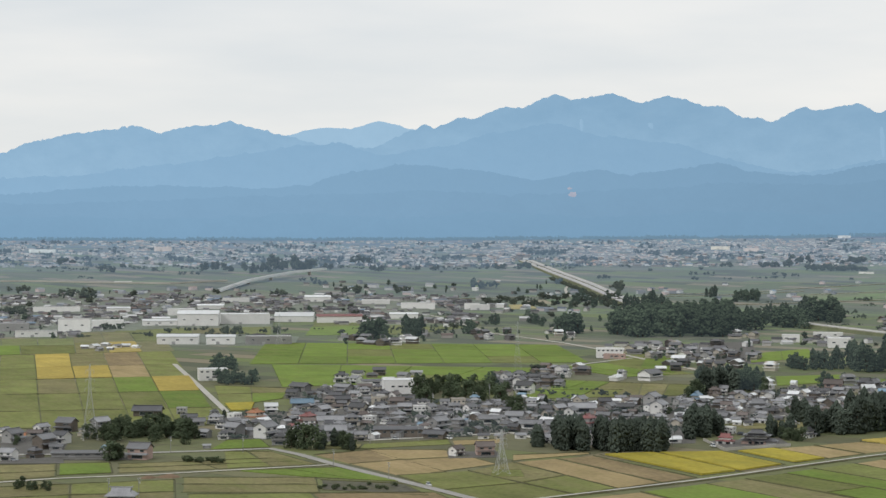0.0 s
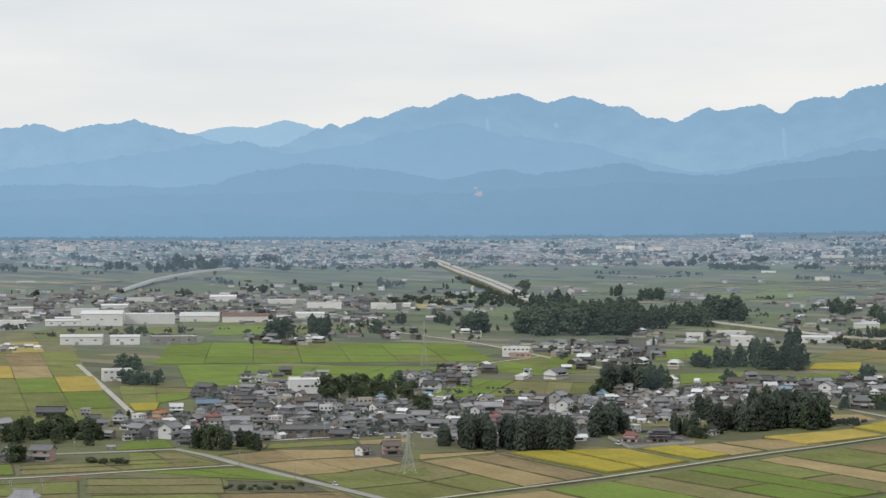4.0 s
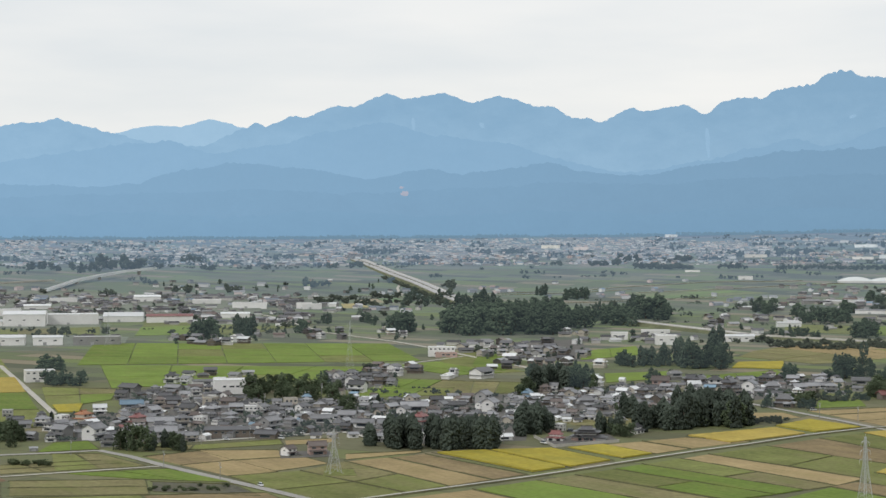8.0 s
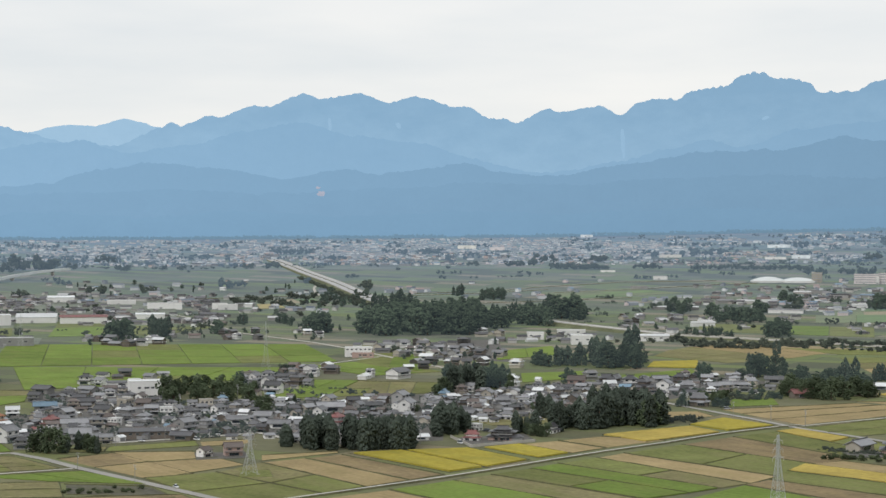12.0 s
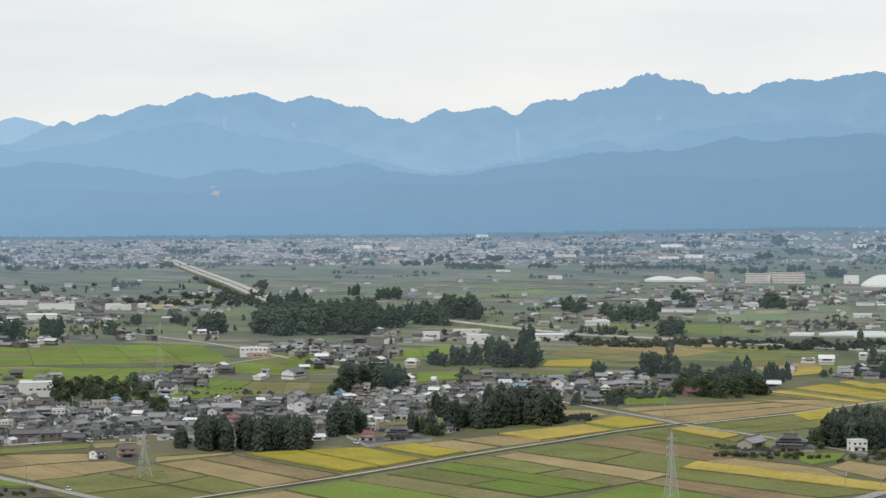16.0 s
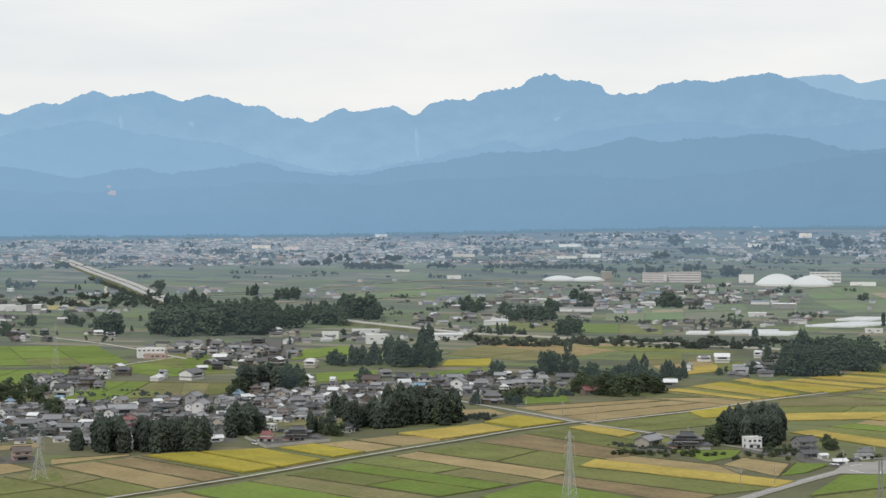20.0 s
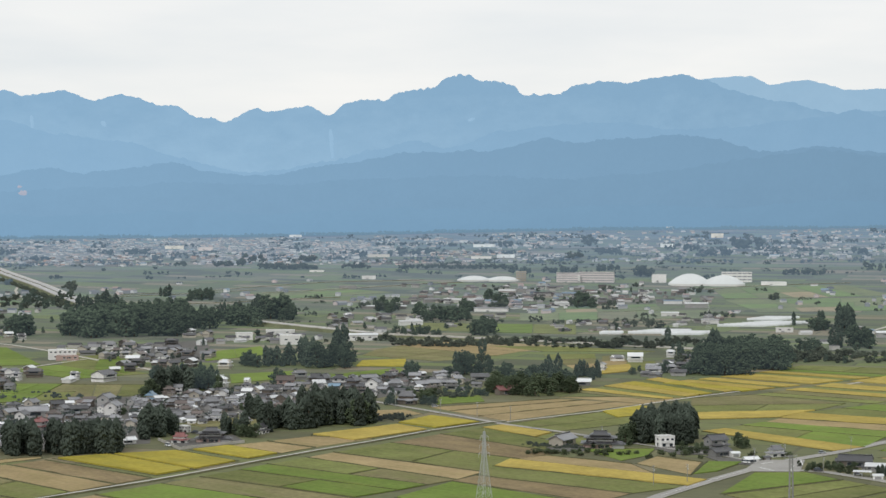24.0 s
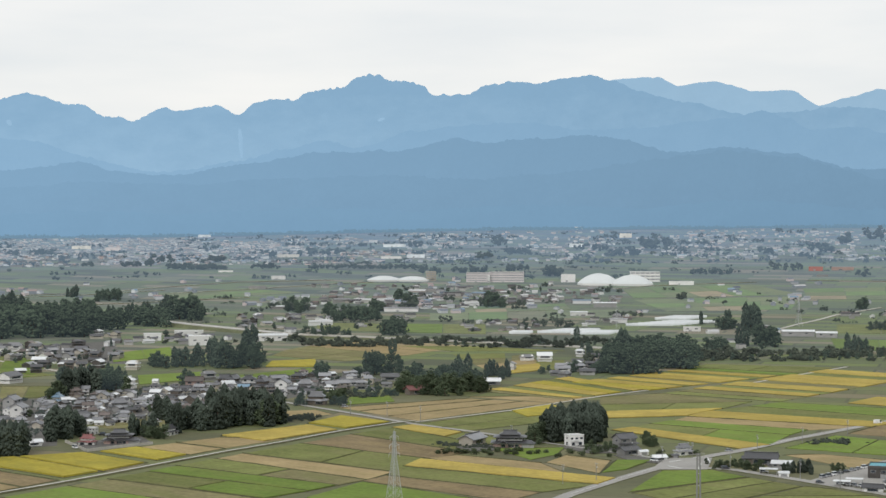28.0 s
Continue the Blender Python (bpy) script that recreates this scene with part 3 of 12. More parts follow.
# ---- houses ----
def hip_roof(w, d, z, rise, over, gable, thick=0.28):
    """A tiled roof over w by d: ridge along x, hipped; gable > 0 lifts a small gable at both ends (gable = 1: a plain gabled roof)."""
    x, y = w / 2 + over, d / 2 + over
    run = (1 - gable) * y
    s = Shape()
    zl = z - over * rise / (d / 2) * 0.6
    zr = z + rise
    if gable >= 1:
        v = [(-x, -y, zl), (x, -y, zl), (x, y, zl), (-x, y, zl), (-x, 0, zr), (x, 0, zr)]
        f = [(0, 1, 5, 4), (2, 3, 4, 5)]
        under = [(a, b, c - thick) for a, b, c in v]
        s.add(v + under, f + [(7, 6, 10, 11), (9, 8, 11, 10), (0, 6, 7, 1), (2, 8, 9, 3), (1, 7, 11, 5), (5, 11, 8, 2), (0, 4, 10, 6), (3, 9, 10, 4)])
    else:
        k = run / y
        zm = zl + (zr - zl) * k
        v = [(-x, -y, zl), (x, -y, zl), (x, y, zl), (-x, y, zl)]
        v += [(-x + run, -y + run, zm), (x - run, -y + run, zm), (x - run, y - run, zm), (-x + run, y - run, zm), (-x + run * 0.92, 0, zr), (x - run * 0.92, 0, zr)]
        v += [(a, b, zl - thick) for a, b, _ in v[:4]]
        f = [(0, 1, 5, 4), (4, 5, 9, 8), (2, 3, 7, 6), (6, 7, 8, 9), (1, 2, 6, 5), (3, 0, 4, 7), (5, 6, 9), (7, 4, 8)]
        f += [(0, 10, 11, 1), (1, 11, 12, 2), (2, 12, 13, 3), (3, 13, 10, 0), (10, 13, 12, 11)]
        s.add(v, f)
    return s


def walls(w, d, z0, z1, gable_rise=0.0):
    s = Shape()
    if not gable_rise:
        return s.box(-w / 2, w / 2, -d / 2, d / 2, z0, z1)
    x, y = w / 2, d / 2
    v = [(-x, -y, z0), (x, -y, z0), (x, y, z0), (-x, y, z0), (-x, -y, z1), (x, -y, z1), (x, y, z1), (-x, y, z1), (-x, 0, z1 + gable_rise), (x, 0, z1 + gable_rise)]
    return s.add(v, [(0, 1, 5, 4), (2, 3, 7, 6), (1, 2, 6, 9, 5), (3, 0, 4, 8, 7), (4, 5, 9, 8), (6, 7, 8, 9)])


PANE_MESH = {}


def window(parent, x, y, z, w, h, axis="y", deep=False, hazed=False):
    """A framed window proud of the wall, facing -y, +y, -x or +x. deep: frame and pane as two pieces. Far blocks take
    the glass paled for haze.
    """
    key = (w, h, deep, hazed)
    if key not in PANE_MESH:
        t, x, y0, y1 = 0.12, w / 2, -0.09, -0.02
        f, g = Shape(), Shape()
        v = [(-x, 0.05, 0), (x, 0.05, 0), (x, 0.05, h), (-x, 0.05, h), (-x, y0, 0), (x, y0, 0), (x, y0, h), (-x, y0, h)]
        v += [(-x + t, y0, t), (x - t, y0, t), (x - t, y0, h - t), (-x + t, y0, h - t), (-x + t, y1, t), (x - t, y1, t), (x - t, y1, h - t), (-x + t, y1, h - t)]
        f.add(v, [(0, 1, 5, 4), (1, 2, 6, 5), (2, 3, 7, 6), (3, 0, 4, 7), (4, 5, 9, 8), (5, 6, 10, 9), (6, 7, 11, 10), (7, 4, 8, 11), (8, 9, 13, 12), (9, 10, 14, 13), (10, 11, 15, 14), (11, 8, 12, 15)])
        if deep:
            g.box(-x + t, x - t, y1 + 0.01, 0.04, t, h - t)
        else:
            f.f.append((12, 13, 14, 15))
        fm = f.mesh("window", FRAME)
        if not deep:
            fm.materials.append(HAZED_GLASS if hazed else WINDOW_GLASS)
            fm.polygons[len(fm.polygons) - 1].material_index = 1
        PANE_MESH[key] = (fm, g.mesh("pane", WINDOW_GLASS) if deep else None)
    fm, gm = PANE_MESH[key]
    turn = {"-y": 0, "+y": 180, "-x": -90, "+x": 90}[axis]
    ob = part("window", fm, None, parent)
    ob.matrix_local = pose(x, y, z, 0, 0, turn)
    if gm:
        part("pane", gm, None, ob)
    return ob


def window_row(parent, w, d, z, count, ww=1.7, hh=1.2, sides=True, deep=False):
    for i in range(count):
        x = (i + 0.5) / count * w - w / 2
        window(parent, x, -d / 2, z, ww, hh, "-y", deep)
    if sides:
        window(parent, -w / 2, 0, z, ww, hh, "-x", deep)
        window(parent, w / 2, 0, z, ww, hh, "+x", deep)


def ridge_cap(parent, x, z, mat, w=0.45):
    s = Shape().box(-x, x, -w / 2, w / 2, z - 0.15, z + 0.28)
    s.box(-x - 0.12, -x + 0.35, -w / 2 - 0.08, w / 2 + 0.08, z, z + 0.5)
    s.box(x - 0.35, x + 0.12, -w / 2 - 0.08, w / 2 + 0.08, z, z + 0.5)
    part("ridge", s, mat, parent)


def build_house(kind, roof, wall):
    """One house at the origin, its front to -y. Kinds differ in plan, storeys and roof."""
    tile, plaster = TILE[roof], WALL[wall]
    house = new({"farm": "farmhouse", "gabled": "house", "hipped": "house", "low": "cottage", "box": "modern_house", "shed": "shed", "store": "storehouse", "annex": "annex", "grand": "farmhouse"}[kind])
    if kind == "farm":
        part("wall", walls(14, 9, -0.9, 3.4), WALL["wood"] if wall == "wood" else plaster, house)
        eave = part("eave_roof", hip_roof(14, 9, 3.5, 1.7, 1.1, 0.0), tile, house)
        part("upper_wall", walls(10.5, 6, 3.6, 6.6), plaster, house)
        top = part("roof", hip_roof(10.5, 6, 6.6, 2.6, 1.2, 0.45), tile, house)
        ridge_cap(top, 4.9, 9.2, tile)
        window_row(house, 14, 9, 0.5, 2, 3.6, 2.0, False)
        window_row(house, 10.5, 6, 5.25, 3, 1.7, 1.0, False)
        part("porch", hip_roof(3.6, 3, 3.1, 1.0, 0.4, 1.0), tile, house).location = (2.6, -5.4, 0)
    elif kind == "grand":
        part("wall", walls(18, 11, -1, 3.0), WALL["pink"], house)
        part("white_band", walls(18.1, 11.1, 2.2, 3.05), WALL["white"], house)
        part("eave_roof", hip_roof(18, 11, 3.1, 1.3, 1.4, 0.0), tile, house)
        part("upper_wall", walls(14.5, 8, 3.2, 6.0), plaster, house)
        part("upper_band", walls(14.6, 8.1, 5.2, 5.7), WALL["white"], house)
        part("balcony", Shape().box(-6.5, 6.5, -5.2, -4.01, 4.0, 4.5), WALL["grey"], house)
        part("middle_roof", hip_roof(14.5, 8, 6.0, 1.0, 1.6, 0.0), tile, house)
        part("top_wall", walls(8.5, 5.5, 6.1, 7.6), plaster, house)
        top = part("roof", hip_roof(8.5, 5.5, 7.5, 1.5, 1.3, 0.5), tile, house)
        ridge_cap(top, 3.4, 9.0, tile)
        part("wing_roof", hip_roof(6.5, 6, 2.9, 1.3, 0.7, 0.5), tile, house).matrix_local = pose(9.5, -3.5, 0)
        part("wing_room", walls(6.2, 5.7, -1, 2.9), WALL["grey"], house).matrix_local = pose(9.5, -3.5, 0)
        part("porch_roof", hip_roof(4.5, 4.0, 3.0, 1.4, 0.6, 1.0), tile, house).matrix_local = pose(-3.5, -6.6, 0, 0, 0, 90)
        window_row(house, 18, 11, 0.5, 5, 2.2, 1.7)
        window_row(house, 14.5, 8, 4.4, 4, 1.8, 0.8)
    elif kind == "gabled":
        part("wall", walls(10.5, 7.6, -0.9, 5.9, 2.2), plaster, house)
        top = part("roof", hip_roof(10.5, 7.6, 6.0, 2.3, 0.8, 1.0), tile, house)
        ridge_cap(top, 5.7, 8.3, tile)
        part("eave_roof", hip_roof(10.9, 2.2, 3.0, 0.5, 0.5, 1.0), tile, house).location = (0, -4.2, 0)
        window_row(house, 10.5, 7.6, 3.9, 2, 2.4, 1.2, False)
        window(house, -5.25, 0, 3.9, 1.7, 1.2, "-x")
        window_row(house, 10.5, 7.6, 0.5, 1, 6.0, 1.9, False)
    elif kind == "hipped":
        part("wall", walls(10, 8.4, -0.9, 3.1), plaster, house)
        part("eave_roof", hip_roof(10, 8.4, 3.1, 0.9, 0.8, 0.0), tile, house)
        part("upper_wall", walls(8.2, 6.8, 3.2, 6.0), plaster, house)
        top = part("roof", hip_roof(8.2, 6.8, 6.0, 1.9, 0.8, 0.3), tile, house)
        ridge_cap(top, 2.6, 7.9, tile)
        window_row(house, 10, 8.4, 0.6, 1, 6.0, 1.8, False)
        window_row(house, 8.2, 6.8, 4.2, 2, sides=False)
    elif kind == "low":
        part("wall", walls(12, 6.5, -0.9, 3.0, 1.5), plaster, house)
        top = part("roof", hip_roof(12, 6.5, 3.1, 1.7, 0.9, 1.0), tile, house)
        ridge_cap(top, 6.4, 4.8, tile)
        window_row(house, 12, 6.5, 0.6, 1, 6.4, 1.7, False)
    elif kind == "box":
        part("wall", walls(9.5, 8, -0.9, 6.4), plaster, house)
        s = Shape()
        for q in ((-4.95, 4.95, -4.2, -3.85), (-4.95, 4.95, 3.85, 4.2), (-4.95, -4.6, -3.85, 3.85), (4.6, 4.95, -3.85, 3.85)):
            s.box(*q, 6.3, 6.95)
        part("parapet", s, plaster, house)
        part("roof", Shape().box(-4.58, 4.58, -3.83, 3.83, 6.41, 6.5), tile, house)
        part("balcony", Shape().box(-4.2, 1.0, -5.2, -4.01, 2.9, 4.0), plaster, house)
        window_row(house, 9.5, 8, 4.1, 3, 1.8, 1.3)
        window_row(house, 9.5, 8, 0.5, 2, 2.2, 1.9)
    elif kind == "shed":
        part("wall", walls(7, 5, -0.9, 2.8, 1.0), plaster, house)
        part("roof", hip_roof(7, 5, 2.9, 1.2, 0.5, 1.0, 0.15), tile, house)
        part("door", Shape().box(-2.2, 2.2, -2.56, -2.46, 0.0, 2.3), FRAME, house)
    elif kind == "annex":
        part("wall", walls(8.5, 6, -1, 3.3, 1.4), plaster, house)
        part("roof", hip_roof(8.5, 6, 3.4, 1.6, 0.8, 1.0), tile, house)
        window_row(house, 8.5, 6, 0.9, 1, 3.0, 1.3, False)
    else:
        part("wall", walls(7, 9, -0.9, 5.6, 2.1), plaster, house)
        part("roof", hip_roof(7, 9, 5.8, 2.4, 0.6, 1.0), tile, house).location = (0, 0, 0)
        part("plinth", walls(7.2, 9.2, -0.3, 1.1), WALL["grey"], house)
        window(house, 0, -4.5, 4.2, 1.2, 1.0, "-y")
        window(house, -3.5, 0, 4.2, 1.2, 1.0, "-x")
    words = {"farm": "two-storey farmhouse with tiered", "gabled": "two-storey house with gabled", "hipped": "two-storey house with hipped", "low": "single-storey house with",
             "box": "flat-roofed modern house with", "shed": "small shed with", "store": "tall plastered storehouse with", "annex": "low outbuilding with", "grand": "grand two-storey farmhouse with tiered"}[kind]
    colour = {"grey": "grey tile", "dark": "dark tile", "red": "red-brown tile", "orange": "orange tile", "blue": "blue sheet", "pale": "pale sheet", "brown": "brown tile"}[roof]
    tagged(house, f"{words} {colour} roof and {wall} walls", "shed" if kind == "shed" else "house", "village buildings")
    return house


HOUSE = {}
SITES = []


def put(kind, x, y, turn=0.0, size=1.0, roof="grey", wall="grey"):
    key = (kind, roof, wall)
    SITES.append((x, y, {"farm": 8, "grand": 12, "low": 7, "gabled": 6.5, "hipped": 6}.get(kind, 4.5) * size))
    m = at(x, y, turn) @ Matrix.Scale(size, 4)
    if key not in HOUSE:
        HOUSE[key] = build_house(*key)
        HOUSE[key].matrix_basis = m
        return HOUSE[key]
    ob = copy_thing(HOUSE[key], at(x, y, turn))
    ob.scale = (size, size, size)
    return ob


FAR_HOUSE = {}


def far(x, y, turn, w, d, h, roof="grey", wall="grey"):
    """A house too far off to show its windows: walls and a tiled gable or hip."""
    key = (w, d, h, roof, wall)
    if key not in FAR_HOUSE:
        house = new("house")
        part("wall", walls(w, d, -1.5, h, d * 0.22), WALL[wall], house)
        part("roof", hip_roof(w, d, h, d * 0.26, 0.8, 1.0 if (w + d) % 2 < 1 else 0.4), TILE[roof], house)
        if h > 4.5:
            part("eave_roof", hip_roof(w + 0.8, d + 1.6, h * 0.5, 0.7, 0.5, 0.0, 0.2), TILE[roof], house)
        part("window", Shape().box(-w * 0.3, w * 0.34, -d / 2 - 0.04, -d / 2 + 0.05, h * 0.64, h * 0.88), WINDOW_GLASS, house)
        tagged(house, f"distant house with {roof} roof and {wall} walls", "house", "distant houses")
        FAR_HOUSE[key] = house
        house.matrix_basis = at(x, y, turn)
        return house
    return copy_thing(FAR_HOUSE[key], at(x, y, turn))


CLEAR = []


def clear(x, y, reach):
    """Ground that the scattered far houses and trees leave open."""
    CLEAR.append((x, y, reach))


def hall(name, label, x, y, turn, w, d, h, style="flat", roof=None, wall=None, storeys=1, bays=0, category="building"):
    """A works, school or shop: walls, a flat, gabled or curved roof, bands of windows and a door."""
    ob = new(name)
    if math.hypot(x, y) > 2950 and storeys < 3:
        w, h = w * 0.64, h * 0.62
    roof, wall = roof or TILE["pale"], wall or WALL["white"]
    rise = {"flat": 0, "gable": d * 0.13, "steep": d * 0.3, "arch": d * 0.2}[style]
    part("wall", walls(w, d, -1.5, h, rise if style in ("gable", "steep") else 0), wall, ob)
    if style == "flat":
        s = Shape()
        for q in ((-w / 2 - 0.1, w / 2 + 0.1, -d / 2 - 0.1, -d / 2 + 0.3), (-w / 2 - 0.1, w / 2 + 0.1, d / 2 - 0.3, d / 2 + 0.1),
                  (-w / 2 - 0.1, -w / 2 + 0.3, -d / 2 + 0.3, d / 2 - 0.3), (w / 2 - 0.3, w / 2 + 0.1, -d / 2 + 0.3, d / 2 - 0.3)):
            s.box(*q, h - 0.3, h + 0.6)
        part("parapet", s, wall, ob)
        part("roof", Shape().box(-w / 2 + 0.31, w / 2 - 0.31, -d / 2 + 0.31, d / 2 - 0.31, h + 0.01, h + 0.15), roof, ob)
    elif style in ("gable", "steep"):
        part("roof", hip_roof(w, d, h, rise, 0.7, 1.0, 0.25), roof, ob)
    else:
        s = Shape()
        n = 14
        for i in range(n + 1):
            a = math.pi * i / n
            yy, zz = -math.cos(a) * (d / 2 + 0.4), h - 0.3 + math.sin(a) * rise
            s.v += [(-w / 2 - 0.4, yy, zz), (w / 2 + 0.4, yy, zz)]
            if i:
                s.f.append((2 * i - 2, 2 * i - 1, 2 * i + 1, 2 * i))
        s.f += [tuple(range(0, 2 * n + 2, 2)), tuple(range(2 * n + 1, 0, -2))]
        part("roof", s, roof, ob, smooth=False)
    bays = bays or max(2, int(w / 13))
    step = h / storeys
    for f in range(storeys if math.hypot(x, y) < 2250 or storeys > 2 else 0):
        for i in range(bays):
            cx = (i + 0.5) / bays * w - w / 2
            window(ob, cx, -d / 2, f * step + step * 0.5, round(min(3.2, w / bays * 0.5) if storeys < 3 else w / bays * 0.86, 1), round(min(1.3, step * 0.3) if storeys < 3 else step * 0.42, 1), "-y", False, storeys > 2)
    part("door", Shape().box(-w * 0.1 - 1.8, -w * 0.1 + 1.8, -d / 2 - 0.14, -d / 2 + 0.05, 0, min(3.2, step * 0.4)), FRAME, ob)
    ob.matrix_basis = at(x, y, turn)
    clear(x, y, w * 0.6 + 6)
    return tagged(ob, label, category)


# ---- trees ----
def clump_crown(rnd, lobes, count, size, flat=0.8):
    """A crown of many small leaf clumps, thrown over the skins of several lobes, with gaps."""
    s = Shape()
    for k in range(count):
        c, r = lobes[k % len(lobes)]
        while True:
            q = Vector((rnd.uniform(-1, 1), rnd.uniform(-1, 1), rnd.uniform(-0.75, 1)))
            if 0.2 < q.length < 1:
                break
        q = q.normalized() * rnd.uniform(0.62, 1.08)
        p = Vector(c) + Vector((q.x * r, q.y * r, q.z * r * 0.92))
        e = size * rnd.uniform(0.55, 1.25)
        turn = Matrix.Rotation(rnd.uniform(0, 6.3), 3, Vector((rnd.uniform(-1, 1), rnd.uniform(-1, 1), 1)).normalized())
        six = [Vector((1, 0, 0)), Vector((0, 1, 0)), Vector((-1, 0, 0)), Vector((0, -1, 0)), Vector((0, 0, 1)), Vector((0, 0, -0.8))]
        v = [tuple(p + turn @ Vector((o.x * e * rnd.uniform(0.6, 1.2), o.y * e * rnd.uniform(0.6, 1.2), o.z * e * flat * rnd.uniform(0.6, 1.1)))) for o in six]
        s.add(v, [(0, 1, 4), (1, 2, 4), (2, 3, 4), (3, 0, 4), (1, 0, 5), (2, 1, 5), (3, 2, 5), (0, 3, 5)])
    return s


def build_tree(kind, seed, fine=1.0):
    rnd = random.Random(seed)
    s, crown = Shape(), None
    if kind == "cedar":
        s.bar((0, 0, -0.5), (0, 0, 13.5), 0.62, 7, 0.2)
        crown = Shape()
        reach = rnd.uniform(2.0, 2.6)
        for i in range(int(250 * min(1.6, fine))):
            k = rnd.random() ** 1.15
            a, z = rnd.uniform(0, 6.28), 0.7 + 13.0 * k
            girth = (1 - k ** 4.5) ** 0.7 * (0.78 + 0.3 * min(1, 2.5 * k)) * (0.85 + 0.4 * noise.noise((z * 0.35, a * 0.9, seed)))
            r = (reach * girth + 0.12) * rnd.uniform(0.5, 1.05)
            w, h = rnd.uniform(0.3, 0.56) * (1.1 - 0.3 * k) / min(1, fine) ** 0.5, rnd.uniform(0.8, 1.6)
            c = Vector((math.cos(a) * r, math.sin(a) * r, z))
            lean = Vector((math.cos(a), math.sin(a), 0)) * rnd.uniform(0.1, 0.4)
            v = [tuple(c + Vector((math.cos(q + a) * w, math.sin(q + a) * w, rnd.uniform(-0.2, 0.2)))) for q in (0, 1.57, 3.14, 4.71)]
            v += [tuple(c - lean + Vector((0, 0, h))), tuple(c + lean - Vector((0, 0, h * 0.8)))]
            crown.add(v, [(0, 1, 4), (1, 2, 4), (2, 3, 4), (3, 0, 4), (1, 0, 5), (2, 1, 5), (3, 2, 5), (0, 3, 5)])
            if i % 24 == 0:
                s.bar((0, 0, z), (c.x * 0.8, c.y * 0.8, z - 0.2), 0.09, 3, 0.4)
    elif kind == "broadleaf":
        s.bar((0, 0, -0.5), (0.2, 0.1, 4.0), 0.62, 7, 0.6)
        lobes = []
        for i in range(10):
            a, q = i * 2.4 + rnd.uniform(-0.5, 0.5), rnd.uniform(0.7, 2.7)
            h = rnd.uniform(1.7, 3.4) if i % 3 == 0 else rnd.uniform(4.0, 8.5)
            c = (math.cos(a) * q, math.sin(a) * q, h)
            lobes.append((c, rnd.uniform(1.7, 2.7) * (1.15 - 0.05 * h)))
            s.bar((0.15, 0.1, rnd.uniform(2.2, 3.8)), c, 0.26, 5, 0.3)
        lobes.append(((0.1, 0.1, 8.8), 1.7))
        crown = clump_crown(rnd, lobes, int(230 * fine), 0.76 / fine ** 0.5)
    else:
        lobes = [((rnd.uniform(-1.1, 1.1), rnd.uniform(-0.8, 0.8), rnd.uniform(0.7, 1.5)), rnd.uniform(0.7, 1.15)) for _ in range(5)]
        for c, r in lobes:
            s.bar((0, 0, -0.2), c, 0.09, 4, 0.4)
        crown = clump_crown(rnd, lobes, 80 if fine > 1 else 36, 0.42 if fine > 1 else 0.58)
    tree = new({"cedar": "cedar_tree", "broadleaf": "broadleaf_tree", "shrub": "shrub"}[kind])
    part("trunk" if kind != "shrub" else "stem", s, BARK, tree)
    part("crown", crown, {"cedar": LEAF_CEDAR, "broadleaf": LEAF_BROAD, "shrub": LEAF_SHRUB}[kind], tree, smooth=True)
    tagged(tree, {"cedar": "tall dark green conical cedar tree", "broadleaf": "dark green broadleaf tree with uneven crown", "shrub": "low green shrub on rough grass"}[kind],
           "tree" if kind != "shrub" else "shrub", {"cedar": "cedar trees", "broadleaf": "broadleaf trees", "shrub": "shrubs"}[kind])
    return tree


TREE, TREE_RND = {}, random.Random(5)
TALL = {"cedar": 14.4, "broadleaf": 10.4, "shrub": 2.2}


def tree(kind, x, y, high, spread=1.0):
    key = (kind, TREE_RND.randrange(5))
    SITES.append((x, y, 0.15 * high))
    k = high / TALL[kind]
    wide = k * spread * TREE_RND.uniform(0.95, 1.2) * (1.2 if kind == "cedar" else 1.0)
    m = at(x, y, TREE_RND.uniform(0, 360), -0.1)
    if key not in TREE:
        TREE[key] = build_tree(kind, 100 * len(kind) + key[1], 1.3)
        ob = TREE[key]
        ob.matrix_basis = m
    else:
        ob = copy_thing(TREE[key], m)
    ob.scale = (wide, wide, k)
    return ob


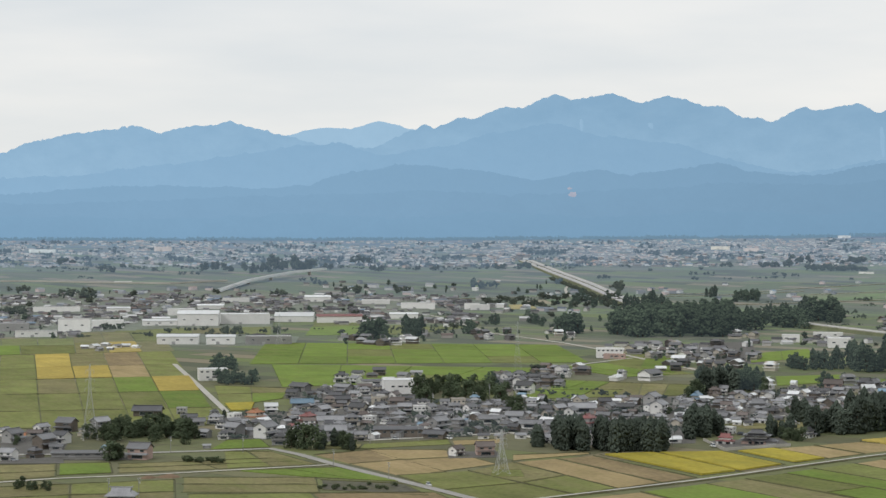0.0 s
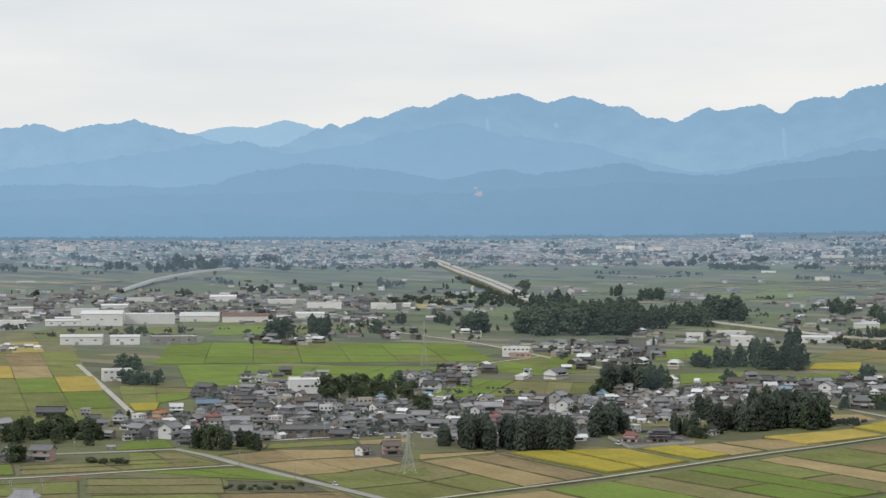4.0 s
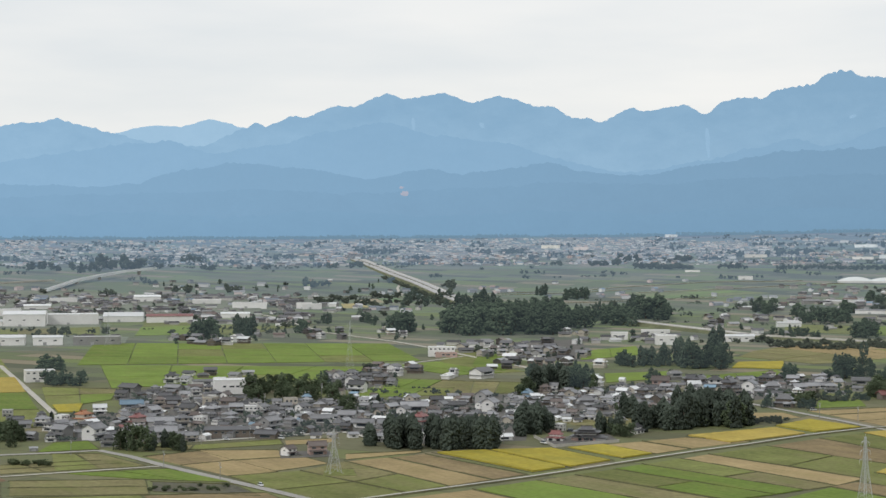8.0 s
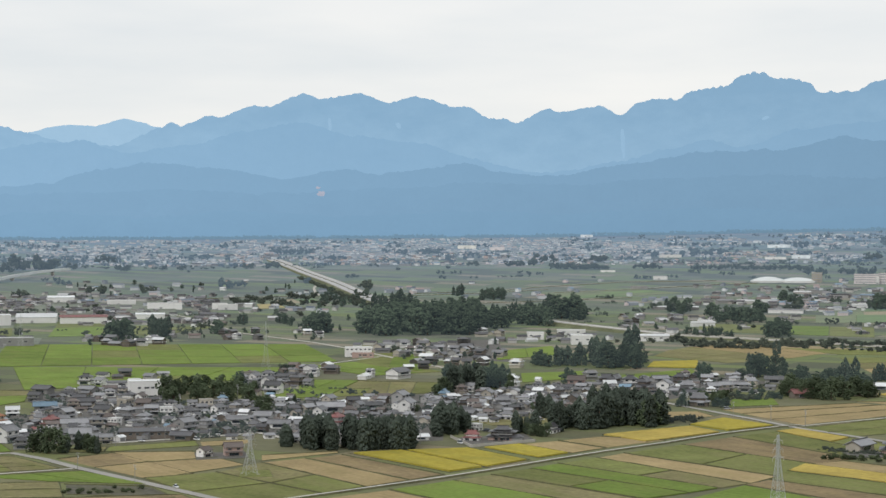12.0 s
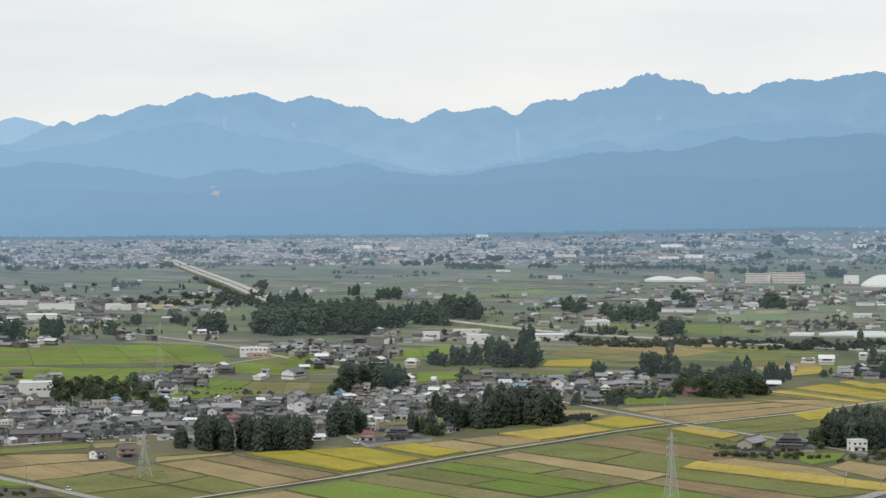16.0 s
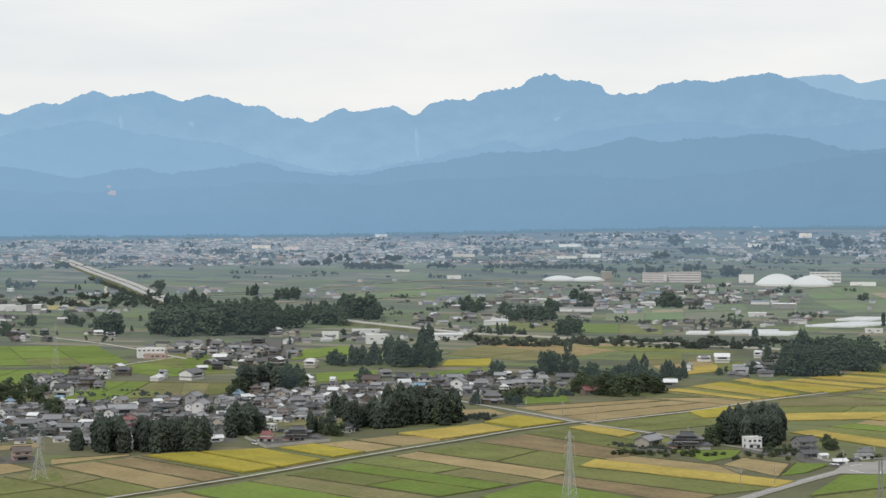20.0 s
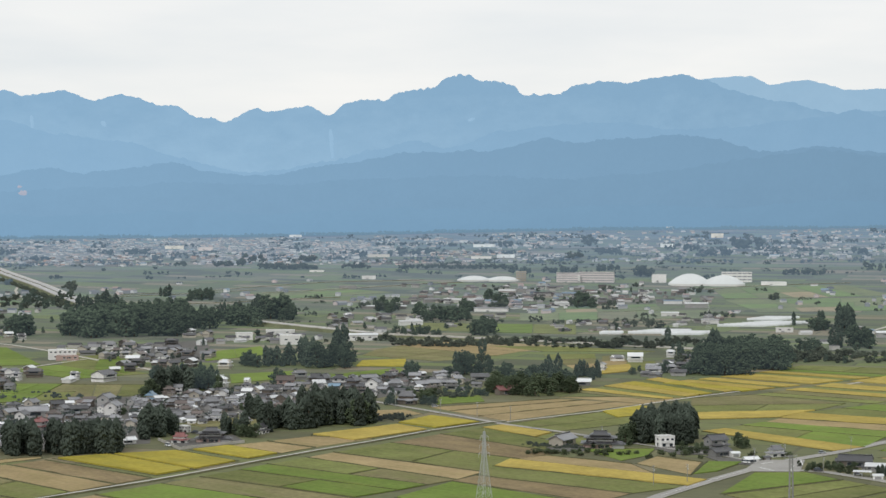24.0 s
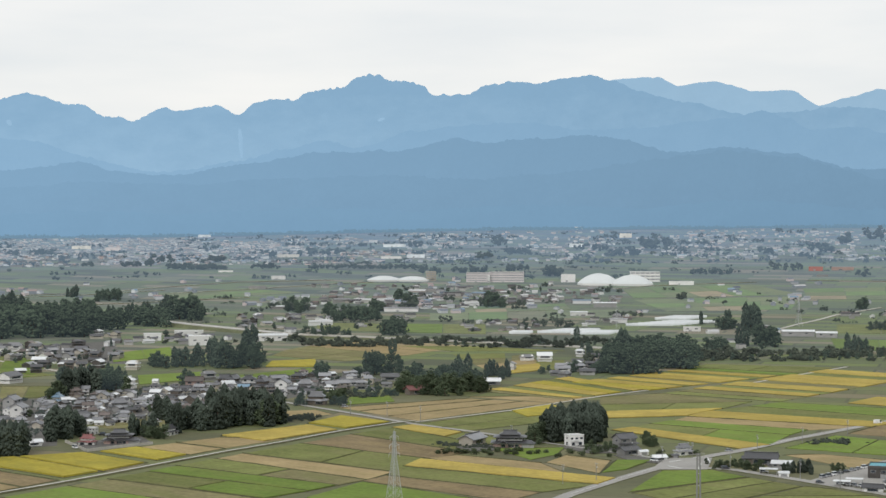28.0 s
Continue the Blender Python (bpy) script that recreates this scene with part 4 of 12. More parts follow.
def wood(kind, places, label):
    """A distant wood of many trees that nobody could count: one mesh of trunks and crowns."""
    vs, fs, k = [], [], 0
    parts_ = []
    if kind == "shrub" and len(places) > 1 and math.hypot(*places[0][:2]) < 2100:
        # a bank of brush: low bushes crowd round each taller one
        rnd = random.Random(len(places))
        places = [(x, y, h * 0.75) for x, y, h in places] + [(x + rnd.gauss(0, 1.1 * h), y + rnd.gauss(0, 0.8 * h), h * rnd.uniform(0.3, 0.55)) for x, y, h in places for _ in range(3)]
    for x, y, high in places:
        # tall trees near at hand have finer foliage and uneven tops
        near = kind == "broadleaf" and high > 15 and math.hypot(x, y) < 1800
        key = (kind, TREE_RND.randrange(5), near)
        if near:
            high *= 0.88 + 0.16 * noise.noise((x * 0.11, y * 0.11, 4.0)) + 0.12 * (x * 0.37 % 1)
        if key not in WOOD:
            t = build_tree(kind, 100 * len(kind) + key[1], 1.5 if near else 0.55)
            made = []
            for o in sorted(t.children, key=lambda q: 'crown' in q.name):
                co = np.empty(len(o.data.vertices) * 3)
                o.data.vertices.foreach_get("co", co)
                made.append((co.reshape(-1, 3), [tuple(p.vertices) for p in o.data.polygons]))
                bpy.data.objects.remove(o)
            bpy.data.objects.remove(t)
            WOOD[key] = made
        q = high / TALL[kind]
        wide = q * TREE_RND.uniform(0.95, 1.25)
        a = TREE_RND.uniform(0, 6.28)
        rot = np.array(((math.cos(a), math.sin(a), 0), (-math.sin(a), math.cos(a), 0), (0, 0, 1)))
        for slot, (co, fa) in enumerate(WOOD[key]):
            vs.append((co * (wide, wide, q)) @ rot + (x, y, lay(x, y) - 0.2))
            fs += [tuple(i + k for i in f) for f in fa]
            parts_ += [slot] * len(fa)
            k += len(co)
    me = bpy.data.meshes.new("wood")
    me.from_pydata(np.concatenate(vs).tolist(), [], fs)
    me.materials.append(BARK)
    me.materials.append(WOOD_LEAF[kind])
    me.polygons.foreach_set("material_index", parts_)
    me.polygons.foreach_set("use_smooth", [True] * len(parts_))
    return tagged(new("wood" if kind != "shrub" else "brush", me), label, "trees", kind="stuff")


WOOD = {}
# leaves of massed woods, with a thin haze painted in as emission
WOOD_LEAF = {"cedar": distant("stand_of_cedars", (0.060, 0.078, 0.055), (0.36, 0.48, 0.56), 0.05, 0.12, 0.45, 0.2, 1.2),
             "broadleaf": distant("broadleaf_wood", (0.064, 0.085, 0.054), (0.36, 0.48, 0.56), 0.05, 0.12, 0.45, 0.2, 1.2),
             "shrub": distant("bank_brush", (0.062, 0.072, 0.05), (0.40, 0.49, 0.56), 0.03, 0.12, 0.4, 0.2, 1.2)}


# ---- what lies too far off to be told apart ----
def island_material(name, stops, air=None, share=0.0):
    """Houses or trees of a far town, each with a tone of its own. share: haze painted in as emission."""
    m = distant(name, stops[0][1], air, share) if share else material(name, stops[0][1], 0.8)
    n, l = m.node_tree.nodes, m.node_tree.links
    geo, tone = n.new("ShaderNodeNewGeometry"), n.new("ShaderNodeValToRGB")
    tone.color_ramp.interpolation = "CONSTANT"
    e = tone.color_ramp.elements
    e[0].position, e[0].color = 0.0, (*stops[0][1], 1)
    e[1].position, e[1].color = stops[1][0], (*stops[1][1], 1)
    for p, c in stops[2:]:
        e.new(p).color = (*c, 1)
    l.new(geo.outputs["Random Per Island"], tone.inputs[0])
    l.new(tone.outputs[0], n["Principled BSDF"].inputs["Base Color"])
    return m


ROOFS = ((0.0, (0.14, 0.14, 0.15)), (0.32, (0.075, 0.075, 0.08)), (0.6, (0.23, 0.23, 0.235)), (0.8, (0.50, 0.50, 0.50)), (0.89, (0.17, 0.135, 0.125)), (0.97, (0.19, 0.25, 0.31)))
BODIES = ((0.0, (0.52, 0.49, 0.455)), (0.25, (0.34, 0.31, 0.29)), (0.5, (0.70, 0.67, 0.64)), (0.6, (0.20, 0.19, 0.185)), (0.8, (0.58, 0.44, 0.385)))
PALER = ((0.0, (0.16, 0.16, 0.17)), (0.28, (0.08, 0.08, 0.09)), (0.5, (0.27, 0.26, 0.255)), (0.72, (0.52, 0.49, 0.47)), (0.82, (0.33, 0.23, 0.19)), (0.95, (0.20, 0.27, 0.34)))
# haze colour that far houses and trees carry as emission
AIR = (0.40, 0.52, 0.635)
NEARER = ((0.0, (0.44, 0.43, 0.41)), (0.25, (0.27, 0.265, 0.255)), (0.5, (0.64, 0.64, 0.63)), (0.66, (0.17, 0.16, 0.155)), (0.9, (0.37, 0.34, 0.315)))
# the two farther bands have haze painted into walls and roofs
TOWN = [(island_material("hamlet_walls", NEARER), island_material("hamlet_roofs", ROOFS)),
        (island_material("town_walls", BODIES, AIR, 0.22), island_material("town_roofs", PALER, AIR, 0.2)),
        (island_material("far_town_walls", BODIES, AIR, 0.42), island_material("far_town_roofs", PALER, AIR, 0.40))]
# trees farther off glow bluer: haze painted into the leaves as emission
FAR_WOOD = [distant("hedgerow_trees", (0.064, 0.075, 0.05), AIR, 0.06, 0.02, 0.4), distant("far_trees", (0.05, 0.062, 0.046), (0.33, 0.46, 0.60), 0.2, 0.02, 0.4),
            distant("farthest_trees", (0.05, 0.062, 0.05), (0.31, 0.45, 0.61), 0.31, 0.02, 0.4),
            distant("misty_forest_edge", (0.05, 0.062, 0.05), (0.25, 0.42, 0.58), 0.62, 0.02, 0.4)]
# walls of far blocks, three tenths of their colour being painted haze
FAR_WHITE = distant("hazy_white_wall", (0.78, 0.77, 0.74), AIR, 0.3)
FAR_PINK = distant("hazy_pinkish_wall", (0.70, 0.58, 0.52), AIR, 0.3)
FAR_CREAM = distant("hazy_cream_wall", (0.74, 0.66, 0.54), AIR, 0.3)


def hamlet(name, label, places, size, band, seed):
    """Many small gabled houses in one mesh."""
    rnd = random.Random(seed)
    s = Shape()
    slots = []
    for x, y in places:
        w, d, h = size * rnd.uniform(0.7, 1.5), size * rnd.uniform(0.55, 0.85), size * rnd.choice((0.26, 0.36, 0.42, 0.44))
        if rnd.random() < 0.07:
            w, h = w * 2.2, h * 1.2
        m = at(x, y, rnd.choice((-20, 15, 65)) + rnd.uniform(-10, 10))
        flat = rnd.random() < 0.2
        for sh, slot in ((walls(w, d, -2, h, 0 if flat else d * 0.24), 0), (Shape().box(-w / 2 - 0.2, w / 2 + 0.2, -d / 2 - 0.2, d / 2 + 0.2, h, h + 0.4) if flat else hip_roof(w, d, h + 0.1, d * 0.28, 0.6, 1.0, 0.2), 1)):
            s.add([tuple(m @ Vector(p)) for p in sh.v], sh.f)
            slots += [slot] * len(sh.f)
    me = bpy.data.meshes.new(name)
    me.from_pydata(s.v, [], s.f)
    for q in TOWN[band]:
        me.materials.append(q)
    me.polygons.foreach_set("material_index", slots)
    return tagged(new(name, me), label, "houses", kind="stuff")


def tree_belt(name, label, places, size, band, seed):
    """Many small far tree clumps in one mesh, uneven in outline."""
    rnd = random.Random(seed)
    s = Shape()
    for x, y in places:
        k = size * rnd.uniform(0.55, 1.5)
        long = rnd.choice((1, 1.5, 2.5, 4.5))
        lobes = [((rnd.uniform(-k, k) * long, rnd.uniform(-k, k) * 0.6, k * rnd.uniform(0.4, 1.0)), k * rnd.uniform(0.4, 0.7)) for _ in range(3 + int(long * 1.5))]
        c = clump_crown(rnd, lobes, 5 * len(lobes), k * 0.44)
        m = at(x, y, rnd.uniform(-15, 15))
        s.add([tuple(m @ Vector(p)) for p in c.v], c.f)
    return tagged(part(name, s, FAR_WOOD[band]), label, "trees", kind="stuff")


def copses(label, places, band, seed):
    """Far copses and hedges across the view: place, half length and height of each."""
    rnd = random.Random(seed)
    s = Shape()
    for x, y, half_, high in places:
        m = at(x, y, -math.degrees(math.atan2(x, y)) + rnd.uniform(-6, 6))
        n = max(3, int(half_ / high * 4.5))
        lobes = []
        for i in range(n):
            top = high * rnd.uniform(0.62, 1.0)
            px, py, r = half_ * (2 * (i + rnd.random()) / n - 1), rnd.uniform(-0.5, 0.5) * high, high * rnd.uniform(0.2, 0.32)
            lobes += [((px, py, top - r), r), ((px + rnd.uniform(-r, r), py, top * 0.45), r * 1.1)]
        c = clump_crown(rnd, lobes, 7 * len(lobes), high * 0.23)
        s.add([tuple(m @ Vector(p)) for p in c.v], c.f)
        clear(x, y, half_ * 0.7)
    return tagged(part("copse", s, FAR_WOOD[band]), label, "trees", kind="stuff")


def scatter(n, r0, r1, b0, b1, seed, keep=None, even=True):
    """Places on the fan between two distances and two bearings, gathered into loose hamlets by a noise."""
    rnd, made = random.Random(seed), []
    for _ in range(n * 40):
        if len(made) >= n:
            break
        r = 1 / rnd.uniform(1 / r1, 1 / r0) if even else rnd.uniform(r0, r1)
        b = rnd.uniform(b0, b1)
        x, y = r * math.sin(radians(b)), r * math.cos(radians(b))
        if keep and noise.noise((b * 0.55 + seed, r * 0.006, 0.3)) + 0.35 * noise.noise((b * 2.1, r * 0.02, seed)) < keep:
            continue
        if any((x - p) ** 2 + (y - q) ** 2 < e * e or (abs(x - p * r / math.hypot(p, q)) < e * 0.8 and 0 < math.hypot(p, q) - r < 110) for p, q, e in CLEAR):
            continue
        made.append((x, y))
    return made


# ---- pylons, poles, cars and other single things ----
def pylon(x, y, turn, high, base, label, stout=1.0):
    """A lattice power pylon: four legs, braced panels, three pairs of arms with insulator strings."""
    ob = new("power_pylon")
    top, waist = high * 0.99, high * 0.62

    def half(z):
        return base / 2 + (0.75 - base / 2) * min(1, z / waist) if z < waist else 0.75 + (0.3 - 0.75) * (z - waist) / (high - waist)

    for sx, sy in ((-1, -1), (1, -1), (1, 1), (-1, 1)):
        s = Shape()
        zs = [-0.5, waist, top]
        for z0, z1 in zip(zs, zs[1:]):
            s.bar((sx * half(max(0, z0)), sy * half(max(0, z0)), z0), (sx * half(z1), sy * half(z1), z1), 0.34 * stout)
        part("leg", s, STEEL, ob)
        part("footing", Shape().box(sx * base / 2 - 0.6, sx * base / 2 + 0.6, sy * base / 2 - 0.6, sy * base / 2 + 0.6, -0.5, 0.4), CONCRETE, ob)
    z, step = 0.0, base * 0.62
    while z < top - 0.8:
        z1 = min(top, z + step)
        s = Shape()
        a, b = half(z), half(z1)
        for p, q in (((-1, -1), (1, -1)), ((1, -1), (1, 1)), ((1, 1), (-1, 1)), ((-1, 1), (-1, -1))):
            for u, w in (((p[0] * a, p[1] * a, z), (q[0] * b, q[1] * b, z1)), ((q[0] * a, q[1] * a, z), (p[0] * b, p[1] * b, z1)), ((p[0] * b, p[1] * b, z1), (q[0] * b, q[1] * b, z1))):
                s.bar(u, w, 0.17 * stout)
                if stout > 0.5 and math.hypot(x, y) < 1100:
                    part("brace", s, STEEL, ob)
                    s = Shape()
        if s.v:
            lattice = part("lattice", s, STEEL, ob)
            lattice["kind"] = "stuff"
        z, step = z1, max(1.5, step * 0.86)
    for k, reach in ((0.66, 3.0), (0.78, 2.7), (0.9, 2.3)):
        for side in (-1, 1):
            zz, h = high * k, half(high * k)
            s = Shape()
            for e in (-1, 1):
                s.bar((side * h, e * h, zz), (side * reach, 0, zz + 0.3), 0.16 * stout)
                s.bar((side * h, e * h, zz + 1.3), (side * reach, 0, zz + 0.3), 0.16 * stout)
            arm = part("arm", s, STEEL, ob)
            part("insulator", Shape().bar((side * reach, 0, zz + 0.3), (side * reach, 0, zz - 1.3), 0.22, 6), CONCRETE, arm)
    part("peak", Shape().bar((0, 0, top - 1.5), (0, 0, high + 1.2), 0.3 * stout, 4, 0.3), STEEL, ob)
    ob.matrix_basis = at(x, y, turn)
    return tagged(ob, label, "pylon", "power pylons")


POLES = {}


def pole(x, y, turn, high=11.0):
    """A concrete utility pole with two crossarms and a transformer can."""
    if "p" not in POLES:
        ob = new("utility_pole")
        part("post", Shape().bar((0, 0, -0.5), (0, 0, 11), 0.42, 8, 0.6), POLE, ob)
        for z, w in ((10.4, 1.9), (9.4, 1.6)):
            arm = part("crossarm", Shape().box(-w / 2, w / 2, -0.07, 0.07, z, z + 0.14), STEEL, ob)
            for q in (-0.45, 0.0, 0.45):
                part("insulator", Shape().bar((q * w, 0, z + 0.14), (q * w, 0, z + 0.4), 0.14, 6), CONCRETE, arm)
        part("transformer", Shape().bar((0.42, 0, 7.8), (0.42, 0, 8.8), 0.55, 8), STEEL, ob)
        tagged(ob, "grey concrete utility pole with crossarms", "utility pole", "utility poles")
        POLES["p"] = ob
    else:
        ob = copy_thing(POLES["p"], at(x, y, turn))
    ob.matrix_basis = at(x, y, turn) @ Matrix.Scale(high / 11, 4)
    return ob


def twin_pole(x, y, turn, high):
    """A tall power pole of two steel tubes side by side."""
    ob = new("power_pole")
    for e in (-0.85, 0.85):
        part("tube", Shape().bar((e, 0, -0.5), (e * 0.75, 0, high), 0.95, 10, 0.75), POLE, ob)
    for z in (0.3, 0.55, 0.8):
        part("tie", Shape().box(-0.9, 0.9, -0.12, 0.12, high * z, high * z + 0.25), STEEL, ob)
    for z in (0.9, 0.97):
        arm = part("crossarm", Shape().box(-3.0, 3.0, -0.12, 0.12, high * z, high * z + 0.22), STEEL, ob)
        for q in (-2.7, -1.5, 1.5, 2.7):
            part("insulator", Shape().bar((q, 0, high * z + 0.2), (q, 0, high * z + 0.8), 0.24, 6), CONCRETE, arm)
    ob.matrix_basis = at(x, y, turn)
    return tagged(ob, "tall grey twin-tube power pole beside the crossing", "power pole")


def carport(x, y, turn, w, d):
    """A flat sheet roof on thin posts."""
    ob = new("carport")
    for sx in (-1, 0, 1):
        for sy in (-1, 1):
            part("post", Shape().bar((sx * (w / 2 - 0.4), sy * (d / 2 - 0.4), -0.4), (sx * (w / 2 - 0.4), sy * (d / 2 - 0.4), 2.5), 0.16, 6), STEEL, ob)
    part("roof", Shape().box(-w / 2, w / 2, -d / 2, d / 2, 2.5, 2.7), TILE["pale"], ob)
    ob.matrix_basis = at(x, y, turn, 0.3)
    return tagged(ob, "pale flat-roofed carport on steel posts", "carport", "carports")


def road_line(a, b, width, rise):
    """A painted stripe on a road."""
    n = math.hypot(b[0] - a[0], b[1] - a[1])
    s = Shape().box(0, n, -width / 2, width / 2, -0.02, 0.012)
    ob = part("road_marking", s, LINE_PAINT)
    ob.matrix_basis = at(*a, math.degrees(math.atan2(b[1] - a[1], b[0] - a[0])), rise)
    return tagged(ob, "white painted road line", "road marking", kind="structure")


CARS = {}


def car(x, y, turn, paint="white", kind="car", up=0.3, plain=True):
    key = (paint, kind, plain)
    if key not in CARS:
        ob = new({"car": "car", "van": "van", "truck": "light_truck"}[kind])
        n, w, h = {"car": (4.2, 1.7, 0.85), "van": (4.3, 1.75, 1.0), "truck": (5.6, 1.9, 1.0)}[kind]
        body = Shape()
        body.add([(-n / 2, -w / 2, 0.3), (n / 2, -w / 2, 0.3), (n / 2, w / 2, 0.3), (-n / 2, w / 2, 0.3), (-n / 2 + 0.05, -w / 2 + 0.04, h), (n / 2 - 0.12, -w / 2 + 0.04, h - 0.1),
                  (n / 2 - 0.12, w / 2 - 0.04, h - 0.1), (-n / 2 + 0.05, w / 2 - 0.04, h)], [(0, 3, 2, 1), (4, 5, 6, 7), (0, 1, 5, 4), (1, 2, 6, 5), (2, 3, 7, 6), (3, 0, 4, 7)])
        part("body", body, PAINT[paint], ob)
        a, b, c, d, top = {"car": (-1.9, 1.0, -1.4, 0.25, 1.48), "van": (-2.05, 1.5, -1.95, 1.0, 1.85), "truck": (0.9, 2.7, 1.0, 2.3, 2.0)}[kind]
        glass, roof = Shape(), Shape()
        e, g = w / 2 - 0.06, w / 2 - 0.2
        v = [(a, -e, h - 0.02), (b, -e, h - 0.12), (b, e, h - 0.12), (a, e, h - 0.02), (c, -g, top), (d, -g, top), (d, g, top), (c, g, top)]
        glass.add(v, [(0, 1, 5, 4), (1, 2, 6, 5), (2, 3, 7, 6), (3, 0, 4, 7)])
        part("glasshouse", glass, WINDOW_GLASS, ob)
        roof.box(c - 0.04, d + 0.04, -g - 0.02, g + 0.02, top, top + 0.06)
        part("roof", roof, PAINT[paint], ob)
        if kind == "truck":
            part("cargo_box", Shape().box(-2.75, 0.8, -0.95, 0.95, 1.0, 2.5), PAINT["white"], ob)
        for sx in (-n * 0.31, n * 0.31):
            for sy in (-1, 1):
                if plain:
                    part("wheel", Shape().bar((sx, sy * (w / 2 - 0.2), 0.32), (sx, sy * (w / 2 + 0.01), 0.32), 0.64, 10), RUBBER, ob)
                    continue
                wheel = part("wheel", Shape().bar((sx, sy * (w / 2 - 0.2), 0.32), (sx, sy * (w / 2 + 0.01), 0.32), 0.64, 12), RUBBER, ob)
                part("rim", Shape().bar((sx, sy * (w / 2), 0.32), (sx, sy * (w / 2 + 0.03), 0.32), 0.38, 10), STEEL, wheel)
        for sy in () if plain else (-0.55, 0.55):
            part("headlight", Shape().box(n / 2 - 0.1, n / 2 + 0.02, sy - 0.18, sy + 0.18, 0.55, 0.72), SHEET, ob)
            part("tail_light", Shape().box(-n / 2 - 0.02, -n / 2 + 0.06, sy - 0.15, sy + 0.15, 0.6, 0.78), SHOP_RED, ob)
        tagged(ob, f"{paint} {'light truck with box body' if kind == 'truck' else 'passenger ' + kind} on asphalt", "car" if kind != "truck" else "truck", "cars")
        CARS[key] = ob
        ob.matrix_basis = at(x, y, turn, up)
        return ob
    return copy_thing(CARS[key], at(x, y, turn, up))


def dome(x, y, turn, w, d, h, label):
    """A white membrane roof like a shallow dome over a low ring wall."""
    ob = new("membrane_dome")
    s = Shape()
    n, m = 32, 9
    for j in range(m + 1):
        q = 1 - j / m
        for i in range(n):
            a = 2 * math.pi * i / n
            cx, sy = math.cos(a), math.sin(a)
            s.v.append((math.copysign(abs(cx) ** 0.8, cx) * w / 2 * q, math.copysign(abs(sy) ** 0.8, sy) * d / 2 * q, 2.0 + (h - 2.0) * (1 - q ** 2.0)))
    for j in range(m):
        for i in range(n):
            k = (i + 1) % n
            s.f.append((j * n + i, j * n + k, (j + 1) * n + k, (j + 1) * n + i))
    part("membrane", s, SHEET, ob, smooth=True)
    ring = Shape()
    for i in range(n):
        a = 2 * math.pi * i / n
        cx, sy = math.cos(a), math.sin(a)
        p = (math.copysign(abs(cx) ** 0.8, cx) * (w / 2 - 0.3), math.copysign(abs(sy) ** 0.8, sy) * (d / 2 - 0.3))
        ring.v += [(*p, -2), (*p, 2.1)]
        k = (i + 1) % n
        ring.f.append((2 * i, 2 * k, 2 * k + 1, 2 * i + 1))
    part("ring_wall", ring, WALL["white"], ob)
    ob.matrix_basis = at(x, y, turn)
    clear(x, y, w * 0.7)
    return tagged(ob, label, "dome", "white domes")


GREENHOUSE = {}


def greenhouse(x, y, turn, n, w=6.5, h=3.1):
    clear(x, y, n * 0.6)
    if n not in GREENHOUSE:
        ob = new("greenhouse")
        s = Shape()
        m = 10
        for i in range(m + 1):
            a = math.pi * i / m
            s.v += [(-n / 2, -math.cos(a) * w / 2, h * math.sin(a) ** 0.8), (n / 2, -math.cos(a) * w / 2, h * math.sin(a) ** 0.8)]
            if i:
                s.f.append((2 * i - 2, 2 * i - 1, 2 * i + 1, 2 * i))
        part("cover", s, VINYL, ob)
        for e in (-n / 2, n / 2):
            q = Shape()
            q.v = [(e, -math.cos(math.pi * i / m) * w / 2, h * math.sin(math.pi * i / m) ** 0.8) for i in range(m + 1)]
            q.f = [tuple(range(m + 1))]
            part("end_wall", q, VINYL, ob)
            part("door", Shape().box(e - 0.06, e + 0.06, -0.9, 0.9, 0, 2.0), FRAME, ob)
        tagged(ob, "long white vinyl tunnel greenhouse beside paddies", "greenhouse", "greenhouses")
        GREENHOUSE[n] = ob
        ob.matrix_basis = at(x, y, turn)
        return ob
    return copy_thing(GREENHOUSE[n], at(x, y, turn))


def garden_wall(points, high, label, mat=CONCRETE, name="garden_wall", thick=0.3):
    """A low wall along straight stretches."""
    s = Shape()
    for (x0, y0), (x1, y1) in zip(points, points[1:]):
        a = math.atan2(y1 - y0, x1 - x0)
        n = math.hypot(x1 - x0, y1 - y0)
        z = min(lay(x0, y0), lay(x1, y1))
        s.box(0, n, -thick / 2, thick / 2, -0.8, high, Matrix.Translation((x0, y0, z)) @ Matrix.Rotation(a, 4, "Z"))
    return tagged(part(name, s, mat), label, "wall", kind="structure")


